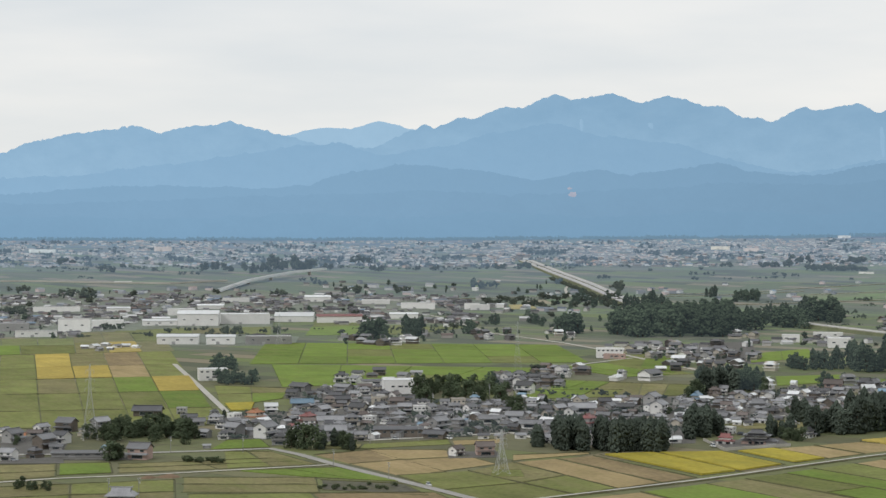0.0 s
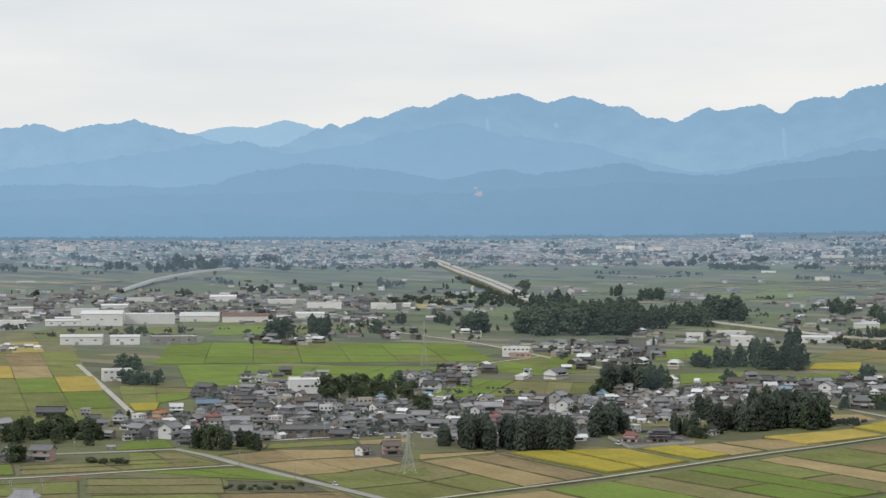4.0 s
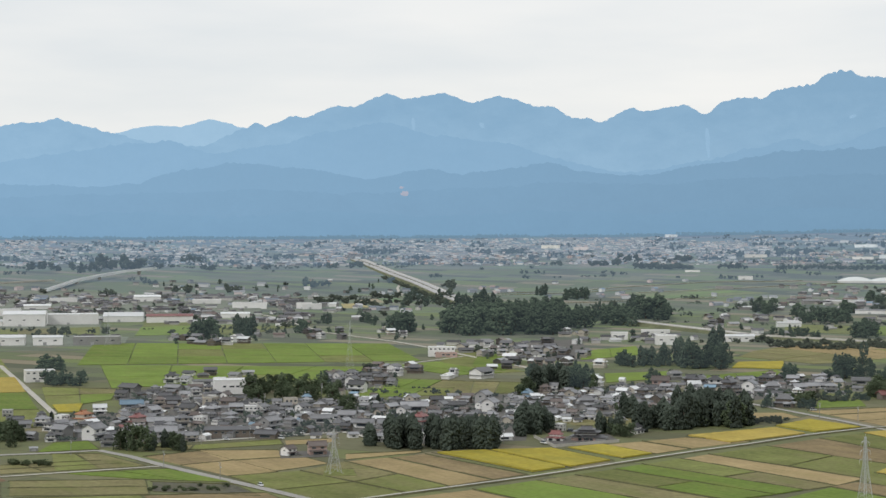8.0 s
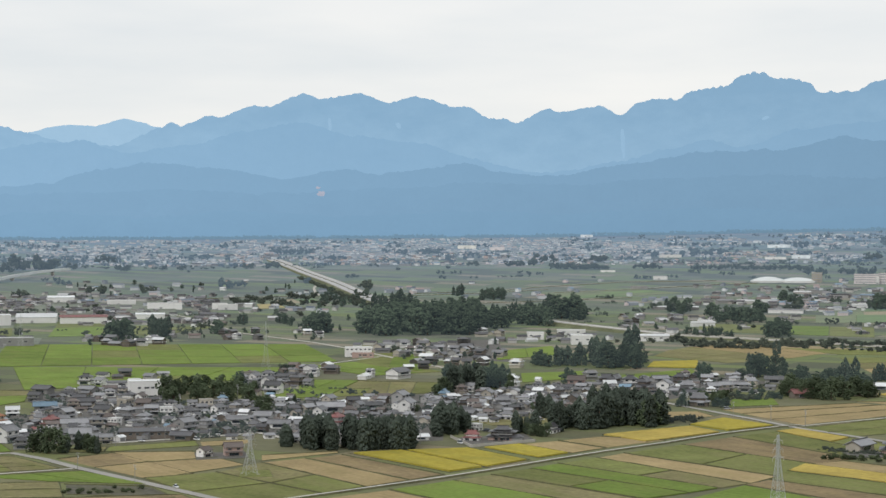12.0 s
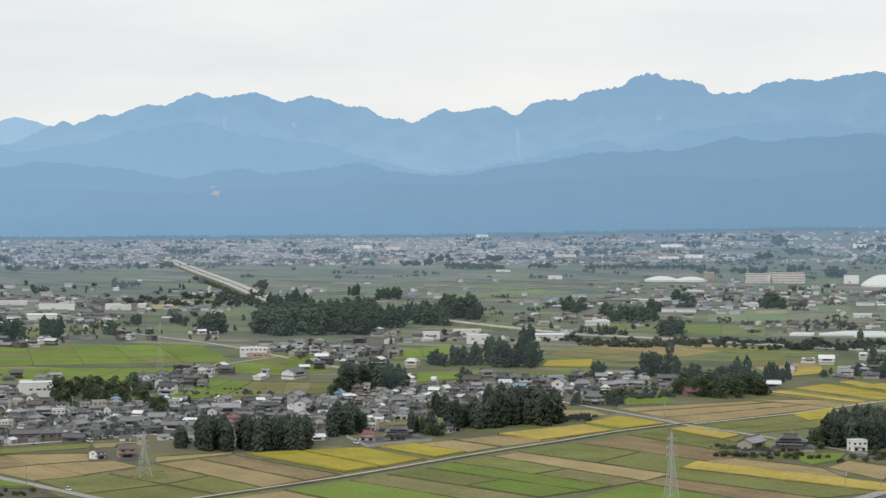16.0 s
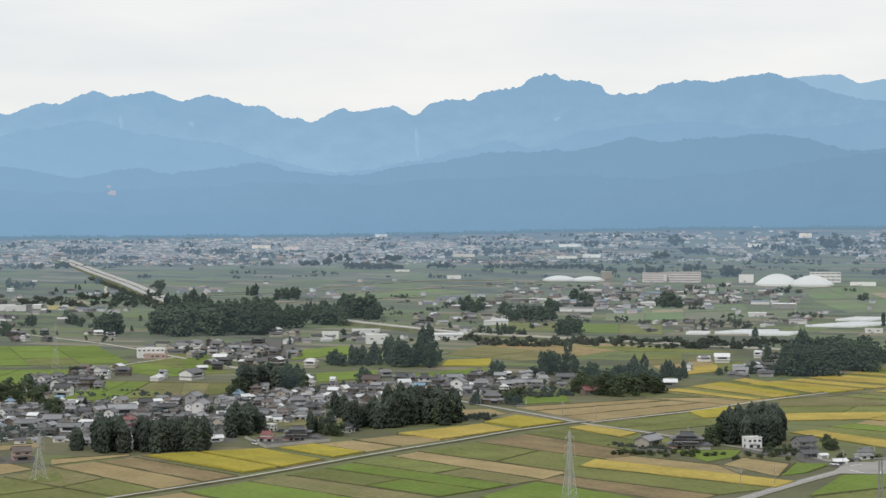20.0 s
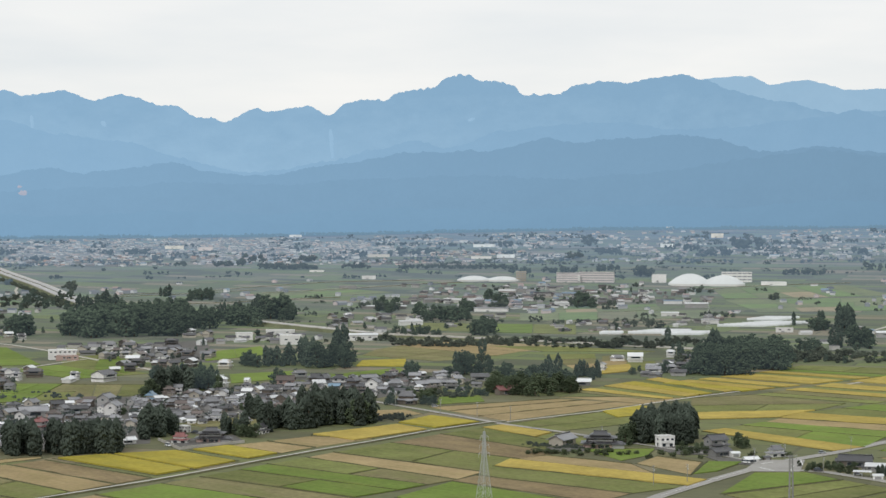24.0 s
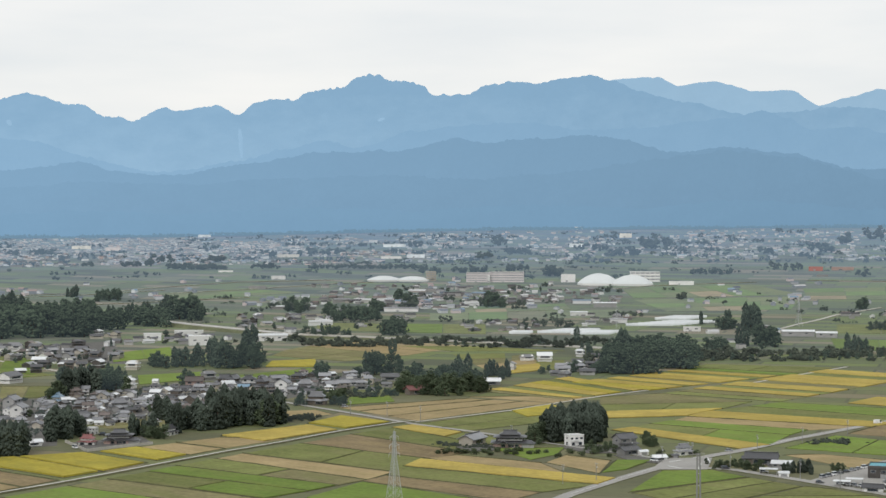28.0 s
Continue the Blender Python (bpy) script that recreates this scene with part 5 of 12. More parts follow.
def causeway(points, width, lift, label, wall_high, wall_mat, pier=0):
    """A raised trunk road: deck, two side walls and a grass bank or piers."""
    ob = new("causeway")
    pts = [Vector((*p, 0)) for p in points]
    line = []
    for i in range(len(pts) - 1):
        n = max(1, int((pts[i + 1] - pts[i]).length / 30))
        line += [(pts[i].lerp(pts[i + 1], k / n)) for k in range(n)]
    line.append(pts[-1])
    m = len(line)
    deck, bank = Shape(), Shape()
    sides = [Shape(), Shape()]
    for i, p in enumerate(line):
        d = (line[min(m - 1, i + 1)] - line[max(0, i - 1)]).normalized()
        side = Vector((d.y, -d.x, 0))
        k = i / (m - 1)
        g = lay(p.x, p.y)
        clear(p.x, p.y, width * 0.5 + 18)
        z = g + lift[0] + (lift[1] - lift[0]) * k
        q0, q1 = p - side * width / 2, p + side * width / 2
        deck.v += [(q0.x, q0.y, z), (q1.x, q1.y, z), (q1.x, q1.y, z - 1.2), (q0.x, q0.y, z - 1.2)]
        if i:
            b = 4 * i
            deck.f += [(b - 4, b - 3, b + 1, b), (b - 3, b - 2, b + 2, b + 1), (b - 2, b - 1, b + 3, b + 2), (b - 1, b - 4, b, b + 3)]
        for s, q, o in ((sides[0], q0, -1), (sides[1], q1, 1)):
            r = q + side * o * 0.25
            s.v += [(q.x, q.y, z - 1.25), (q.x, q.y, z + wall_high), (r.x, r.y, z + wall_high), (r.x, r.y, z - 1.25)]
            if i:
                b = 4 * i
                s.f += [(b - 4, b - 3, b + 1, b), (b - 3, b - 2, b + 2, b + 1), (b - 2, b - 1, b + 3, b + 2)]
        if pier:
            if i % pier == 0:
                part("pier", Shape().box(-1.2, 1.2, -width * 0.3, width * 0.3, -2, z - g - 1.21, Matrix.Translation((p.x, p.y, g)) @ Matrix.Rotation(math.atan2(d.y, d.x), 4, "Z")), CONCRETE, ob)
        else:
            up = z - g
            r0, r1 = q0 - side * up * 1.6, q1 + side * up * 1.6
            bank.v += [(r0.x, r0.y, g - 1), (q0.x - side.x * 0.3, q0.y - side.y * 0.3, z - 0.3), (q1.x + side.x * 0.3, q1.y + side.y * 0.3, z - 0.3), (r1.x, r1.y, g - 1)]
            if i:
                b = 4 * i
                bank.f += [(b - 4, b - 3, b + 1, b), (b - 2, b - 1, b + 3, b + 2)]
    part("deck", deck, DECK, ob)
    if width > 20:
        strips = {"median": (-0.7, 0.7, 0.7, BUND), "carriageway": (-11.2, -1.8, 0.05, LANE), "carriageway_": (1.8, 11.2, 0.05, LANE)}
        for what, (o0, o1, up, mat) in strips.items():
            s = Shape()
            for i, p in enumerate(line):
                d = (line[min(m - 1, i + 1)] - line[max(0, i - 1)]).normalized()
                side = Vector((d.y, -d.x, 0))
                z = lay(p.x, p.y) + lift[0] + (lift[1] - lift[0]) * i / (m - 1)
                for o, h in ((o0, 0), (o0 + 0.05, up), (o1 - 0.05, up), (o1, 0)):
                    s.v.append((p.x + side.x * o, p.y + side.y * o, z + h))
                if i:
                    b = 4 * i
                    s.f += [(b - 4, b - 3, b + 1, b), (b - 3, b - 2, b + 2, b + 1), (b - 2, b - 1, b + 3, b + 2)]
            part(what.strip("_"), s, mat, ob)
    part("barrier", sides[0], wall_mat, ob)
    part("barrier", sides[1], wall_mat, ob)
    if not pier:
        part("bank", bank, BANK, ob)
    return tagged(ob, label, "road", kind="structure")


# ---- roads ----
road("village_road", [(-420, 880), (-370, 892), (-325, 908), (-289, 925), (-267, 937), (-244, 914), (-218, 881), (-175, 832), (-140, 792), (-91, 735)], 5.5, "two-lane asphalt road past the village")
road("farm_lane", [(-371, 776), (-337, 804), (-296, 826), (-262, 849), (-219, 877)], 3.0, "narrow farm lane between paddies", CONCRETE)
road("farm_road", [(-141, 734), (-86, 793), (-56, 825), (-32, 851), (-5, 884), (23, 920), (55, 959), (89, 997), (127, 1044), (167, 1083), (181, 1092)], 2.3, "pale farm road between stubble and rice", CONCRETE, 0.9)
road("farm_lane", [(180, 1088), (204, 1108), (253, 1146), (295, 1189), (339, 1232), (391, 1277)], 3.0, "narrow farm lane between paddies", CONCRETE)
road("country_road", [(108, 1239), (129, 1191), (156, 1131), (177, 1079), (204, 1033), (222, 998)], 5.0, "asphalt country road through rice fields")
road("country_road", [(234, 971), (252, 938), (267, 913), (280, 884)], 3.5, "asphalt lane past the farms")
road("main_road", [(172, 734), (200, 776), (234, 818), (267, 856), (301, 890), (336, 918), (378, 958), (421, 994), (473, 1038), (530, 1084)], 7.0, "two-lane main road across the plain")
road("side_road", [(269, 857), (288, 852), (302, 841), (318, 807), (330, 778), (343, 747), (363, 720)], 6.5, "two-lane side road with a concrete edge")
road("farm_lane", [(-523, 1519), (-436, 1321), (-350, 1122)], 4.5, "pale farm lane through green paddies", CONCRETE)
road("country_road", [(-527, 2510), (-415, 2329), (-314, 2049), (-208, 1881), (-167, 1797), (-122, 1691), (-52, 1531)], 5.5, "pale road across the paddies", CONCRETE)
road("farm_lane", [(-180, 1538), (-152, 1604), (-121, 1676)], 4.0, "pale farm lane across the paddies", CONCRETE)
road("village_street", [(-226, 982), (-191, 1005), (-161, 1028), (-147, 1037), (-124, 1004)], 4.5, "narrow village street", CONCRETE)
road("village_street", [(-11, 1140), (19, 1170), (34, 1184)], 4.0, "narrow village street", CONCRETE)
road("levee_road", [(500, 1729), (563, 1683), (639, 1620), (721, 1544)], 5.0, "road along the river bank")
road("country_road", [(753, 1980), (841, 2113), (957, 2261), (1061, 2346)], 6.0, "pale road to a distant farm", CONCRETE)
road("farm_lane", [(488, 1320), (561, 1395), (630, 1463)], 3.5, "farm lane between rice fields", CONCRETE)
road("far_road", [(71, 2807), (210, 2874), (360, 2962), (419, 2975)], 6.0, "distant road across the plain", CONCRETE, 0.5)
road("far_road", [(-293, 2726), (-356, 2728), (-422, 2698), (-488, 2667)], 5.0, "distant pale road across the plain", CONCRETE, 0.5)
# ---- paddies ----
field((-750, 1573), (-723, 1591), (-656, 1440), (-682, 1425), "g", 0.9)
field((-723, 1591), (-696, 1608), (-629, 1456), (-656, 1440), "g", 0.9)
field((-696, 1608), (-668, 1627), (-602, 1472), (-629, 1456), "Y", 0.9)
field((-668, 1627), (-640, 1645), (-574, 1488), (-602, 1472), "o", 0.9)
field((-640, 1645), (-612, 1664), (-546, 1504), (-574, 1488), "b", 0.9)
field((-612, 1664), (-583, 1683), (-518, 1520), (-546, 1504), "g", 0.9)
field((-682, 1425), (-656, 1440), (-604, 1326), (-631, 1312), "g", 0.9)
field((-656, 1440), (-629, 1456), (-578, 1340), (-604, 1326), "g", 0.9)
field((-629, 1456), (-602, 1472), (-551, 1354), (-578, 1340), "Y", 0.9)
field((-602, 1472), (-574, 1488), (-524, 1368), (-551, 1354), "Y", 0.9)
field((-574, 1488), (-546, 1504), (-496, 1382), (-524, 1368), "t", 0.9)
field((-546, 1504), (-518, 1520), (-468, 1397), (-496, 1382), "g", 0.9)
field((-631, 1312), (-604, 1326), (-551, 1207), (-577, 1195), "g", 0.9)
field((-604, 1326), (-578, 1340), (-525, 1219), (-551, 1207), "g", 0.9)
field((-578, 1340), (-551, 1354), (-498, 1232), (-525, 1219), "o", 0.9)
field((-551, 1354), (-524, 1368), (-472, 1244), (-498, 1232), "g", 0.9)
field((-524, 1368), (-496, 1382), (-445, 1257), (-472, 1244), "G", 0.9)
field((-496, 1382), (-468, 1397), (-417, 1270), (-445, 1257), "Y", 0.9)
field((-577, 1195), (-551, 1207), (-500, 1094), (-525, 1083), "g", 0.9)
field((-551, 1207), (-525, 1219), (-474, 1104), (-500, 1094), "g", 0.9)
field((-525, 1219), (-498, 1232), (-448, 1115), (-474, 1104), "g", 0.9)
field((-498, 1232), (-472, 1244), (-422, 1126), (-448, 1115), "g", 0.9)
field((-472, 1244), (-445, 1257), (-396, 1138), (-422, 1126), "g", 0.9)
field((-445, 1257), (-417, 1270), (-369, 1149), (-396, 1138), "G", 0.9)
field((-525, 1083), (-500, 1094), (-458, 1000), (-483, 990), "g", 0.9)
field((-500, 1094), (-474, 1104), (-432, 1009), (-458, 1000), "g", 0.9)
field((-474, 1104), (-448, 1115), (-407, 1019), (-432, 1009), "g", 0.9)
field((-448, 1115), (-422, 1126), (-381, 1029), (-407, 1019), "g", 0.9)
field((-422, 1126), (-396, 1138), (-356, 1039), (-381, 1029), "g", 0.9)
field((-396, 1138), (-369, 1149), (-329, 1049), (-356, 1039), "g", 0.9)
block((-875, 1830), (-756, 1854), (-664, 1634), (-757, 1584), "ggg Gg", 1.8, 51)
block((-807, 1974), (-726, 2038), (-579, 1684), (-664, 1634), "oog oYo", 1.8, 52)
block((-527, 1829), (-214, 1852), (-156, 1611), (-457, 1532), "GGGgGGG GGgGGGG GGGGGgG", 1.8, 53)
block((-435, 1529), (-178, 1539), (-219, 1405), (-364, 1309), "GGGG GGgG", 1.8, 54)
block((-420, 1314), (-357, 1301), (-339, 1221), (-363, 1150), "go gG", 1.8, 55)
field((-369, 1177), (-350, 1189), (-337, 1136), (-350, 1130), "y", 1.1)
block((-179, 1551), (-123, 1631), (-56, 1499), (-114, 1453), "GGg GGg", 1.8, 57)
block((-156, 1412), (-101, 1400), (-106, 1278), (-182, 1242), "GGo GGg", 1.8, 58)
block((-114, 1398), (-51, 1389), (-54, 1301), (-106, 1278), "oog", 1.8, 59)
block((-587, 2283), (-481, 2370), (-408, 2009), (-519, 1965), "gg Gg", 1.8, 60)
block((-863, 2116), (-607, 2134), (-563, 1978), (-802, 1975), "oggog", 1.8, 61)
block((-403, 838), (-358, 855), (-340, 811), (-376, 781), "o o", 1.8, 62)
block((-357, 855), (-332, 864), (-317, 828), (-341, 815), "G", 1.8, 63)
block((-327, 861), (-255, 897), (-226, 877), (-315, 828), "oo oo", 1.8, 64)
block((-289, 920), (-263, 925), (-226, 880), (-267, 854), "go", 1.8, 65)
block((-303, 970), (-285, 979), (-269, 944), (-299, 926), "G", 1.8, 66)
block((-367, 764), (-279, 811), (-250, 728), (-335, 697), "og go", 1.8, 67)
block((-278, 819), (-214, 831), (-200, 784), (-263, 773), "o o", 1.8, 68)
block((-259, 847), (-212, 869), (-170, 825), (-214, 831), "GG", 1.8, 69)
block((-210, 824), (-167, 818), (-149, 784), (-201, 792), "d", 1.8, 70)
block((-258, 767), (-148, 794), (-119, 745), (-241, 714), "gb go", 1.8, 71)
block((-237, 915), (-213, 942), (-155, 863), (-177, 846), "b t", 1.8, 72)
block((-215, 944), (-171, 950), (-134, 897), (-163, 857), "t t", 1.8, 73)
field((-89, 940), (-31, 865), (-47, 845), (-107, 925), "b", 1.4)
field((-107, 925), (-47, 845), (-66, 822), (-128, 907), "t", 1.4)
field((-128, 907), (-95, 862), (-113, 832), (-145, 869), "o", 1.4)
field((-95, 862), (-66, 822), (-84, 799), (-113, 832), "g", 1.4)
field((-145, 869), (-113, 832), (-147, 801), (-177, 846), "g", 1.4)
field((-113, 832), (-84, 799), (-119, 761), (-147, 801), "g", 1.4)
field((-132, 935), (-92, 954), (-91, 947), (-129, 911), "t", 1.1)
field((-21, 972), (12, 922), (-10, 892), (-57, 960), "y", 2.0)
field((-57, 960), (-10, 892), (-29, 872), (-86, 946), "y", 2.0)
field((55, 1029), (91, 1012), (55, 975), (29, 1008), "t", 1.6)
field((29, 1008), (55, 975), (35, 951), (7, 991), "t", 1.6)
field((7, 991), (35, 951), (17, 930), (-15, 974), "y", 1.6)
field((56, 1037), (112, 1084), (127, 1053), (79, 1004), "Y", 1.1)
field((113, 1094), (139, 1134), (165, 1091), (133, 1062), "y", 1.1)
field((99, 1127), (106, 1172), (127, 1176), (135, 1145), "t", 1.1)
block((-20, 1108), (37, 1159), (42, 1103), (-9, 1084), "o o", 1.8, 89)
field((176, 1073), (199, 1028), (184, 1006), (161, 1060), "Y", 1.3)
field((199, 1028), (220, 987), (205, 957), (184, 1006), "g", 1.3)
field((161, 1060), (205, 957), (185, 935), (132, 1032), "g", 1.3)
field((132, 1032), (185, 935), (159, 911), (98, 993), "b", 1.3)
field((98, 993), (129, 951), (100, 907), (63, 953), "g", 1.3)
field((129, 951), (159, 911), (133, 865), (100, 907), "g", 1.3)
field((63, 953), (133, 865), (116, 840), (47, 934), "t", 1.3)
field((47, 934), (83, 885), (64, 864), (26, 908), "g", 1.3)
field((83, 885), (116, 840), (100, 824), (64, 864), "o", 1.3)
field((26, 908), (100, 824), (84, 808), (11, 889), "G", 1.3)
field((11, 889), (49, 847), (29, 826), (-8, 866), "g", 1.3)
field((49, 847), (84, 808), (62, 788), (29, 826), "G", 1.3)
field((-8, 866), (62, 788), (44, 765), (-26, 845), "o", 1.3)
field((-26, 845), (44, 765), (14, 726), (-55, 813), "G", 1.3)
field((-55, 813), (14, 726), (-15, 691), (-86, 782), "t", 1.3)
field((153, 912), (236, 822), (221, 803), (140, 885), "Y", 1.1)
field((140, 885), (221, 803), (189, 785), (127, 854), "g", 1.1)
field((127, 854), (189, 785), (168, 762), (112, 837), "b", 1.1)
field((176, 925), (213, 885), (216, 846), (154, 914), "t", 1.1)
field((233, 914), (251, 887), (232, 841), (215, 887), "t", 1.1)
field((233, 843), (254, 889), (274, 886), (249, 852), "G", 1.1)
field((112, 833), (163, 760), (109, 708), (80, 788), "G", 1.1)
block((200, 948), (241, 945), (228, 915), (210, 897), "G", 1.8, 112)
block((144, 1188), (244, 1236), (296, 1193), (183, 1095), "t t t", 1.8, 113)
block((178, 1076), (254, 1142), (262, 1073), (204, 1036), "g g", 1.8, 114)
block((246, 1249), (300, 1243), (339, 1232), (298, 1192), "t", 1.8, 115)
block((255, 1145), (291, 1181), (297, 1077), (257, 1068), "y g", 1.8, 116)
field((360, 1403), (389, 1283), (376, 1272), (344, 1385), "Y", 1.0)
field((344, 1385), (376, 1272), (365, 1263), (331, 1369), "g", 1.0)
field((331, 1369), (365, 1263), (352, 1252), (315, 1351), "y", 1.0)
field((315, 1351), (352, 1252), (338, 1239), (297, 1330), "Y", 1.0)
field((297, 1330), (338, 1239), (327, 1230), (284, 1316), "g", 1.0)
field((284, 1316), (327, 1230), (317, 1222), (272, 1301), "Y", 1.0)
field((272, 1301), (317, 1222), (310, 1215), (263, 1291), "o", 1.0)
field((493, 1476), (560, 1401), (544, 1389), (480, 1464), "G", 1.0)
field((480, 1464), (544, 1389), (532, 1380), (470, 1455), "g", 1.0)
field((470, 1455), (532, 1380), (517, 1368), (457, 1444), "Y", 1.0)
field((457, 1444), (517, 1368), (500, 1356), (443, 1432), "g", 1.0)
field((443, 1432), (500, 1356), (483, 1343), (428, 1419), "Y", 1.0)
field((428, 1419), (483, 1343), (464, 1328), (412, 1405), "Y", 1.0)
field((412, 1405), (464, 1328), (452, 1319), (401, 1396), "o", 1.0)
field((401, 1396), (452, 1319), (434, 1306), (387, 1383), "Y", 1.0)
field((387, 1383), (434, 1306), (425, 1299), (378, 1376), "g", 1.0)
field((378, 1376), (425, 1299), (408, 1286), (364, 1364), "Y", 1.0)
field((364, 1364), (408, 1286), (390, 1273), (349, 1350), "y", 1.0)
field((518, 1518), (568, 1488), (530, 1443), (495, 1482), "g", 1.1)
field((568, 1488), (618, 1459), (563, 1407), (530, 1443), "g", 1.1)
field((600, 1437), (655, 1360), (628, 1335), (572, 1412), "Y", 1.0)
field((572, 1412), (628, 1335), (607, 1315), (550, 1392), "g", 1.0)
field((550, 1392), (607, 1315), (579, 1289), (522, 1366), "Y", 1.0)
field((522, 1366), (579, 1289), (561, 1272), (502, 1349), "Y", 1.0)
field((502, 1349), (561, 1272), (541, 1254), (482, 1331), "o", 1.0)
field((482, 1331), (541, 1254), (518, 1231), (458, 1309), "Y", 1.0)
field((458, 1309), (518, 1231), (503, 1218), (443, 1295), "g", 1.0)
field((443, 1295), (503, 1218), (487, 1203), (426, 1280), "Y", 1.0)
field((426, 1280), (487, 1203), (469, 1186), (407, 1263), "o", 1.0)
field((407, 1263), (469, 1186), (454, 1172), (391, 1249), "g", 1.0)
field((535, 1191), (558, 1157), (533, 1106), (496, 1152), "Y", 1.1)
field((453, 1168), (528, 1095), (504, 1046), (421, 1146), "G", 1.1)
field((421, 1146), (504, 1046), (476, 1028), (383, 1122), "g", 1.1)
field((383, 1122), (476, 1028), (450, 1010), (359, 1090), "Y", 1.1)
field((359, 1090), (450, 1010), (406, 1002), (342, 1069), "t", 1.1)
field((342, 1069), (406, 1002), (386, 979), (322, 1053), "G", 1.1)
field((322, 1053), (355, 1015), (333, 983), (307, 1036), "g", 1.1)
field((355, 1015), (386, 979), (357, 935), (333, 983), "G", 1.1)
field((307, 1036), (357, 935), (334, 921), (289, 1024), "Y", 1.1)
field((338, 1227), (391, 1249), (435, 1176), (324, 1175), "o", 1.1)
field((324, 1175), (379, 1176), (354, 1131), (310, 1128), "g", 1.1)
field((379, 1176), (435, 1176), (399, 1134), (354, 1131), "g", 1.1)
field((310, 1128), (399, 1134), (360, 1093), (299, 1087), "Y", 1.1)
block((360, 921), (411, 972), (444, 921), (418, 866), "G G", 1.8, 160)
block((423, 981), (462, 1021), (488, 982), (454, 941), "b t", 1.8, 161)
block((348, 893), (371, 892), (407, 845), (362, 840), "t", 1.8, 162)
block((265, 845), (291, 843), (299, 816), (228, 778), "G", 1.8, 163)
block((229, 775), (300, 814), (314, 781), (246, 728), "g g", 1.8, 164)
block((315, 781), (325, 768), (346, 718), (247, 725), "g g", 1.8, 165)
field((255, 1894), (330, 1760), (300, 1723), (227, 1870), "t", 1.1)
field((227, 1870), (300, 1723), (269, 1673), (189, 1830), "t", 1.1)
field((189, 1830), (231, 1748), (199, 1701), (161, 1774), "o", 1.1)
field((231, 1748), (269, 1673), (236, 1633), (199, 1701), "o", 1.1)
field((161, 1774), (199, 1701), (171, 1652), (140, 1696), "o", 1.1)
field((199, 1701), (236, 1633), (201, 1611), (171, 1652), "o", 1.1)
block((244, 1905), (301, 1875), (435, 1707), (323, 1727), "t g", 1.8, 172)
block((134, 1623), (177, 1637), (168, 1548), (123, 1556), "y", 1.8, 173)
block((81, 1454), (161, 1536), (160, 1475), (80, 1410), "GG", 1.8, 174)
block((-10, 1755), (47, 1838), (49, 1713), (-10, 1635), "GG", 1.8, 175)
block((246, 2266), (454, 2191), (415, 2000), (229, 2113), "ggGg", 1.8, 176)
block((421, 2419), (700, 2424), (664, 2298), (398, 2286), "gGogg", 1.8, 177)
block((530, 2731), (635, 2749), (608, 2634), (507, 2617), "Gg", 1.8, 178)
block((-161, 1875), (-61, 1658), (-74, 1500), (-137, 1604), "gG", 1.8, 179)
block((452, 1565), (531, 1572), (502, 1487), (423, 1463), "g", 1.8, 180)
block((775, 1847), (858, 1781), (790, 1641), (708, 1673), "GG", 1.8, 181)
block((890, 2102), (1000, 2077), (917, 1904), (823, 1944), "gg", 1.8, 182)
block((375, 1579), (404, 1588), (376, 1478), (348, 1483), "g", 1.8, 183)
block((368, 1654), (391, 1666), (357, 1475), (321, 1445), "o t Y", 1.8, 184)
block((315, 1680), (369, 1686), (333, 1518), (309, 1490), "g o t", 1.8, 185)
field((-134, 874), (-119, 876), (-114, 852), (-131, 850), "g", 0.4)
field((-221, 967), (-178, 996), (-172, 975), (-219, 945), "g", 0.5)
field((-175, 993), (-149, 1005), (-144, 986), (-170, 971), "t", 0.5)
field((-241, 954), (-222, 967), (-219, 945), (-240, 942), "o", 0.5)
field((11, 1482), (69, 1512), (71, 1448), (12, 1394), "G", 0.5)
field((160, 1258), (191, 1268), (188, 1222), (151, 1205), "G", 0.5)
# ---- things worth telling apart in the village ----
put("box", -439.6, 969.7, 67, 0.67, "dark", "grey")
put("low", -424.4, 955.4, 15, 0.79, "orange", "cream")
put("low", -420.8, 972.9, 11, 0.72, "brown", "cream")
put("gabled", -391.5, 917.3, 71, 1.00, "grey", "wood")
put("gabled", -389.3, 865.7, -13, 0.79, "grey", "white")
put("hipped", -379.3, 876.8, -31, 0.76, "dark", "wood")
put("low", -382.9, 914.3, 9, 0.60, "grey", "grey")
put("gabled", -394.4, 1009.3, 61, 0.95, "grey", "grey")
put("hipped", -392.2, 978.6, 66, 0.65, "grey", "cream")
put("low", -393.2, 1089.6, 8, 1.44, "dark", "wood")
put("box", -375.4, 1105.3, 12, 0.68, "pale", "grey")
put("low", -359.6, 1073.0, 13, 0.81, "dark", "grey")
put("hipped", -349.9, 1095.5, 21, 0.61, "dark", "grey")
put("low", -345.9, 1043.0, 17, 0.97, "grey", "grey")
put("hipped", -335.2, 1051.8, -8, 0.88, "grey", "white")
put("gabled", -319.9, 983.4, -21, 0.60, "grey", "grey")
put("hipped", -307.0, 977.3, 22, 0.60, "dark", "white")
put("shed", -348.9, 906.2, -16, 1.01, "blue", "grey")
put("gabled", -323.3, 883.8, -4, 1.04, "grey", "pink")
put("farm", -272.7, 722.2, 6, 1.03, "grey", "wood")
put("shed", -302.9, 934.1, 21, 0.60, "grey", "grey")
put("box", -329.4, 1072.3, 64, 0.75, "pale", "white")
put("hipped", -316.6, 1075.7, 66, 0.98, "orange", "cream")
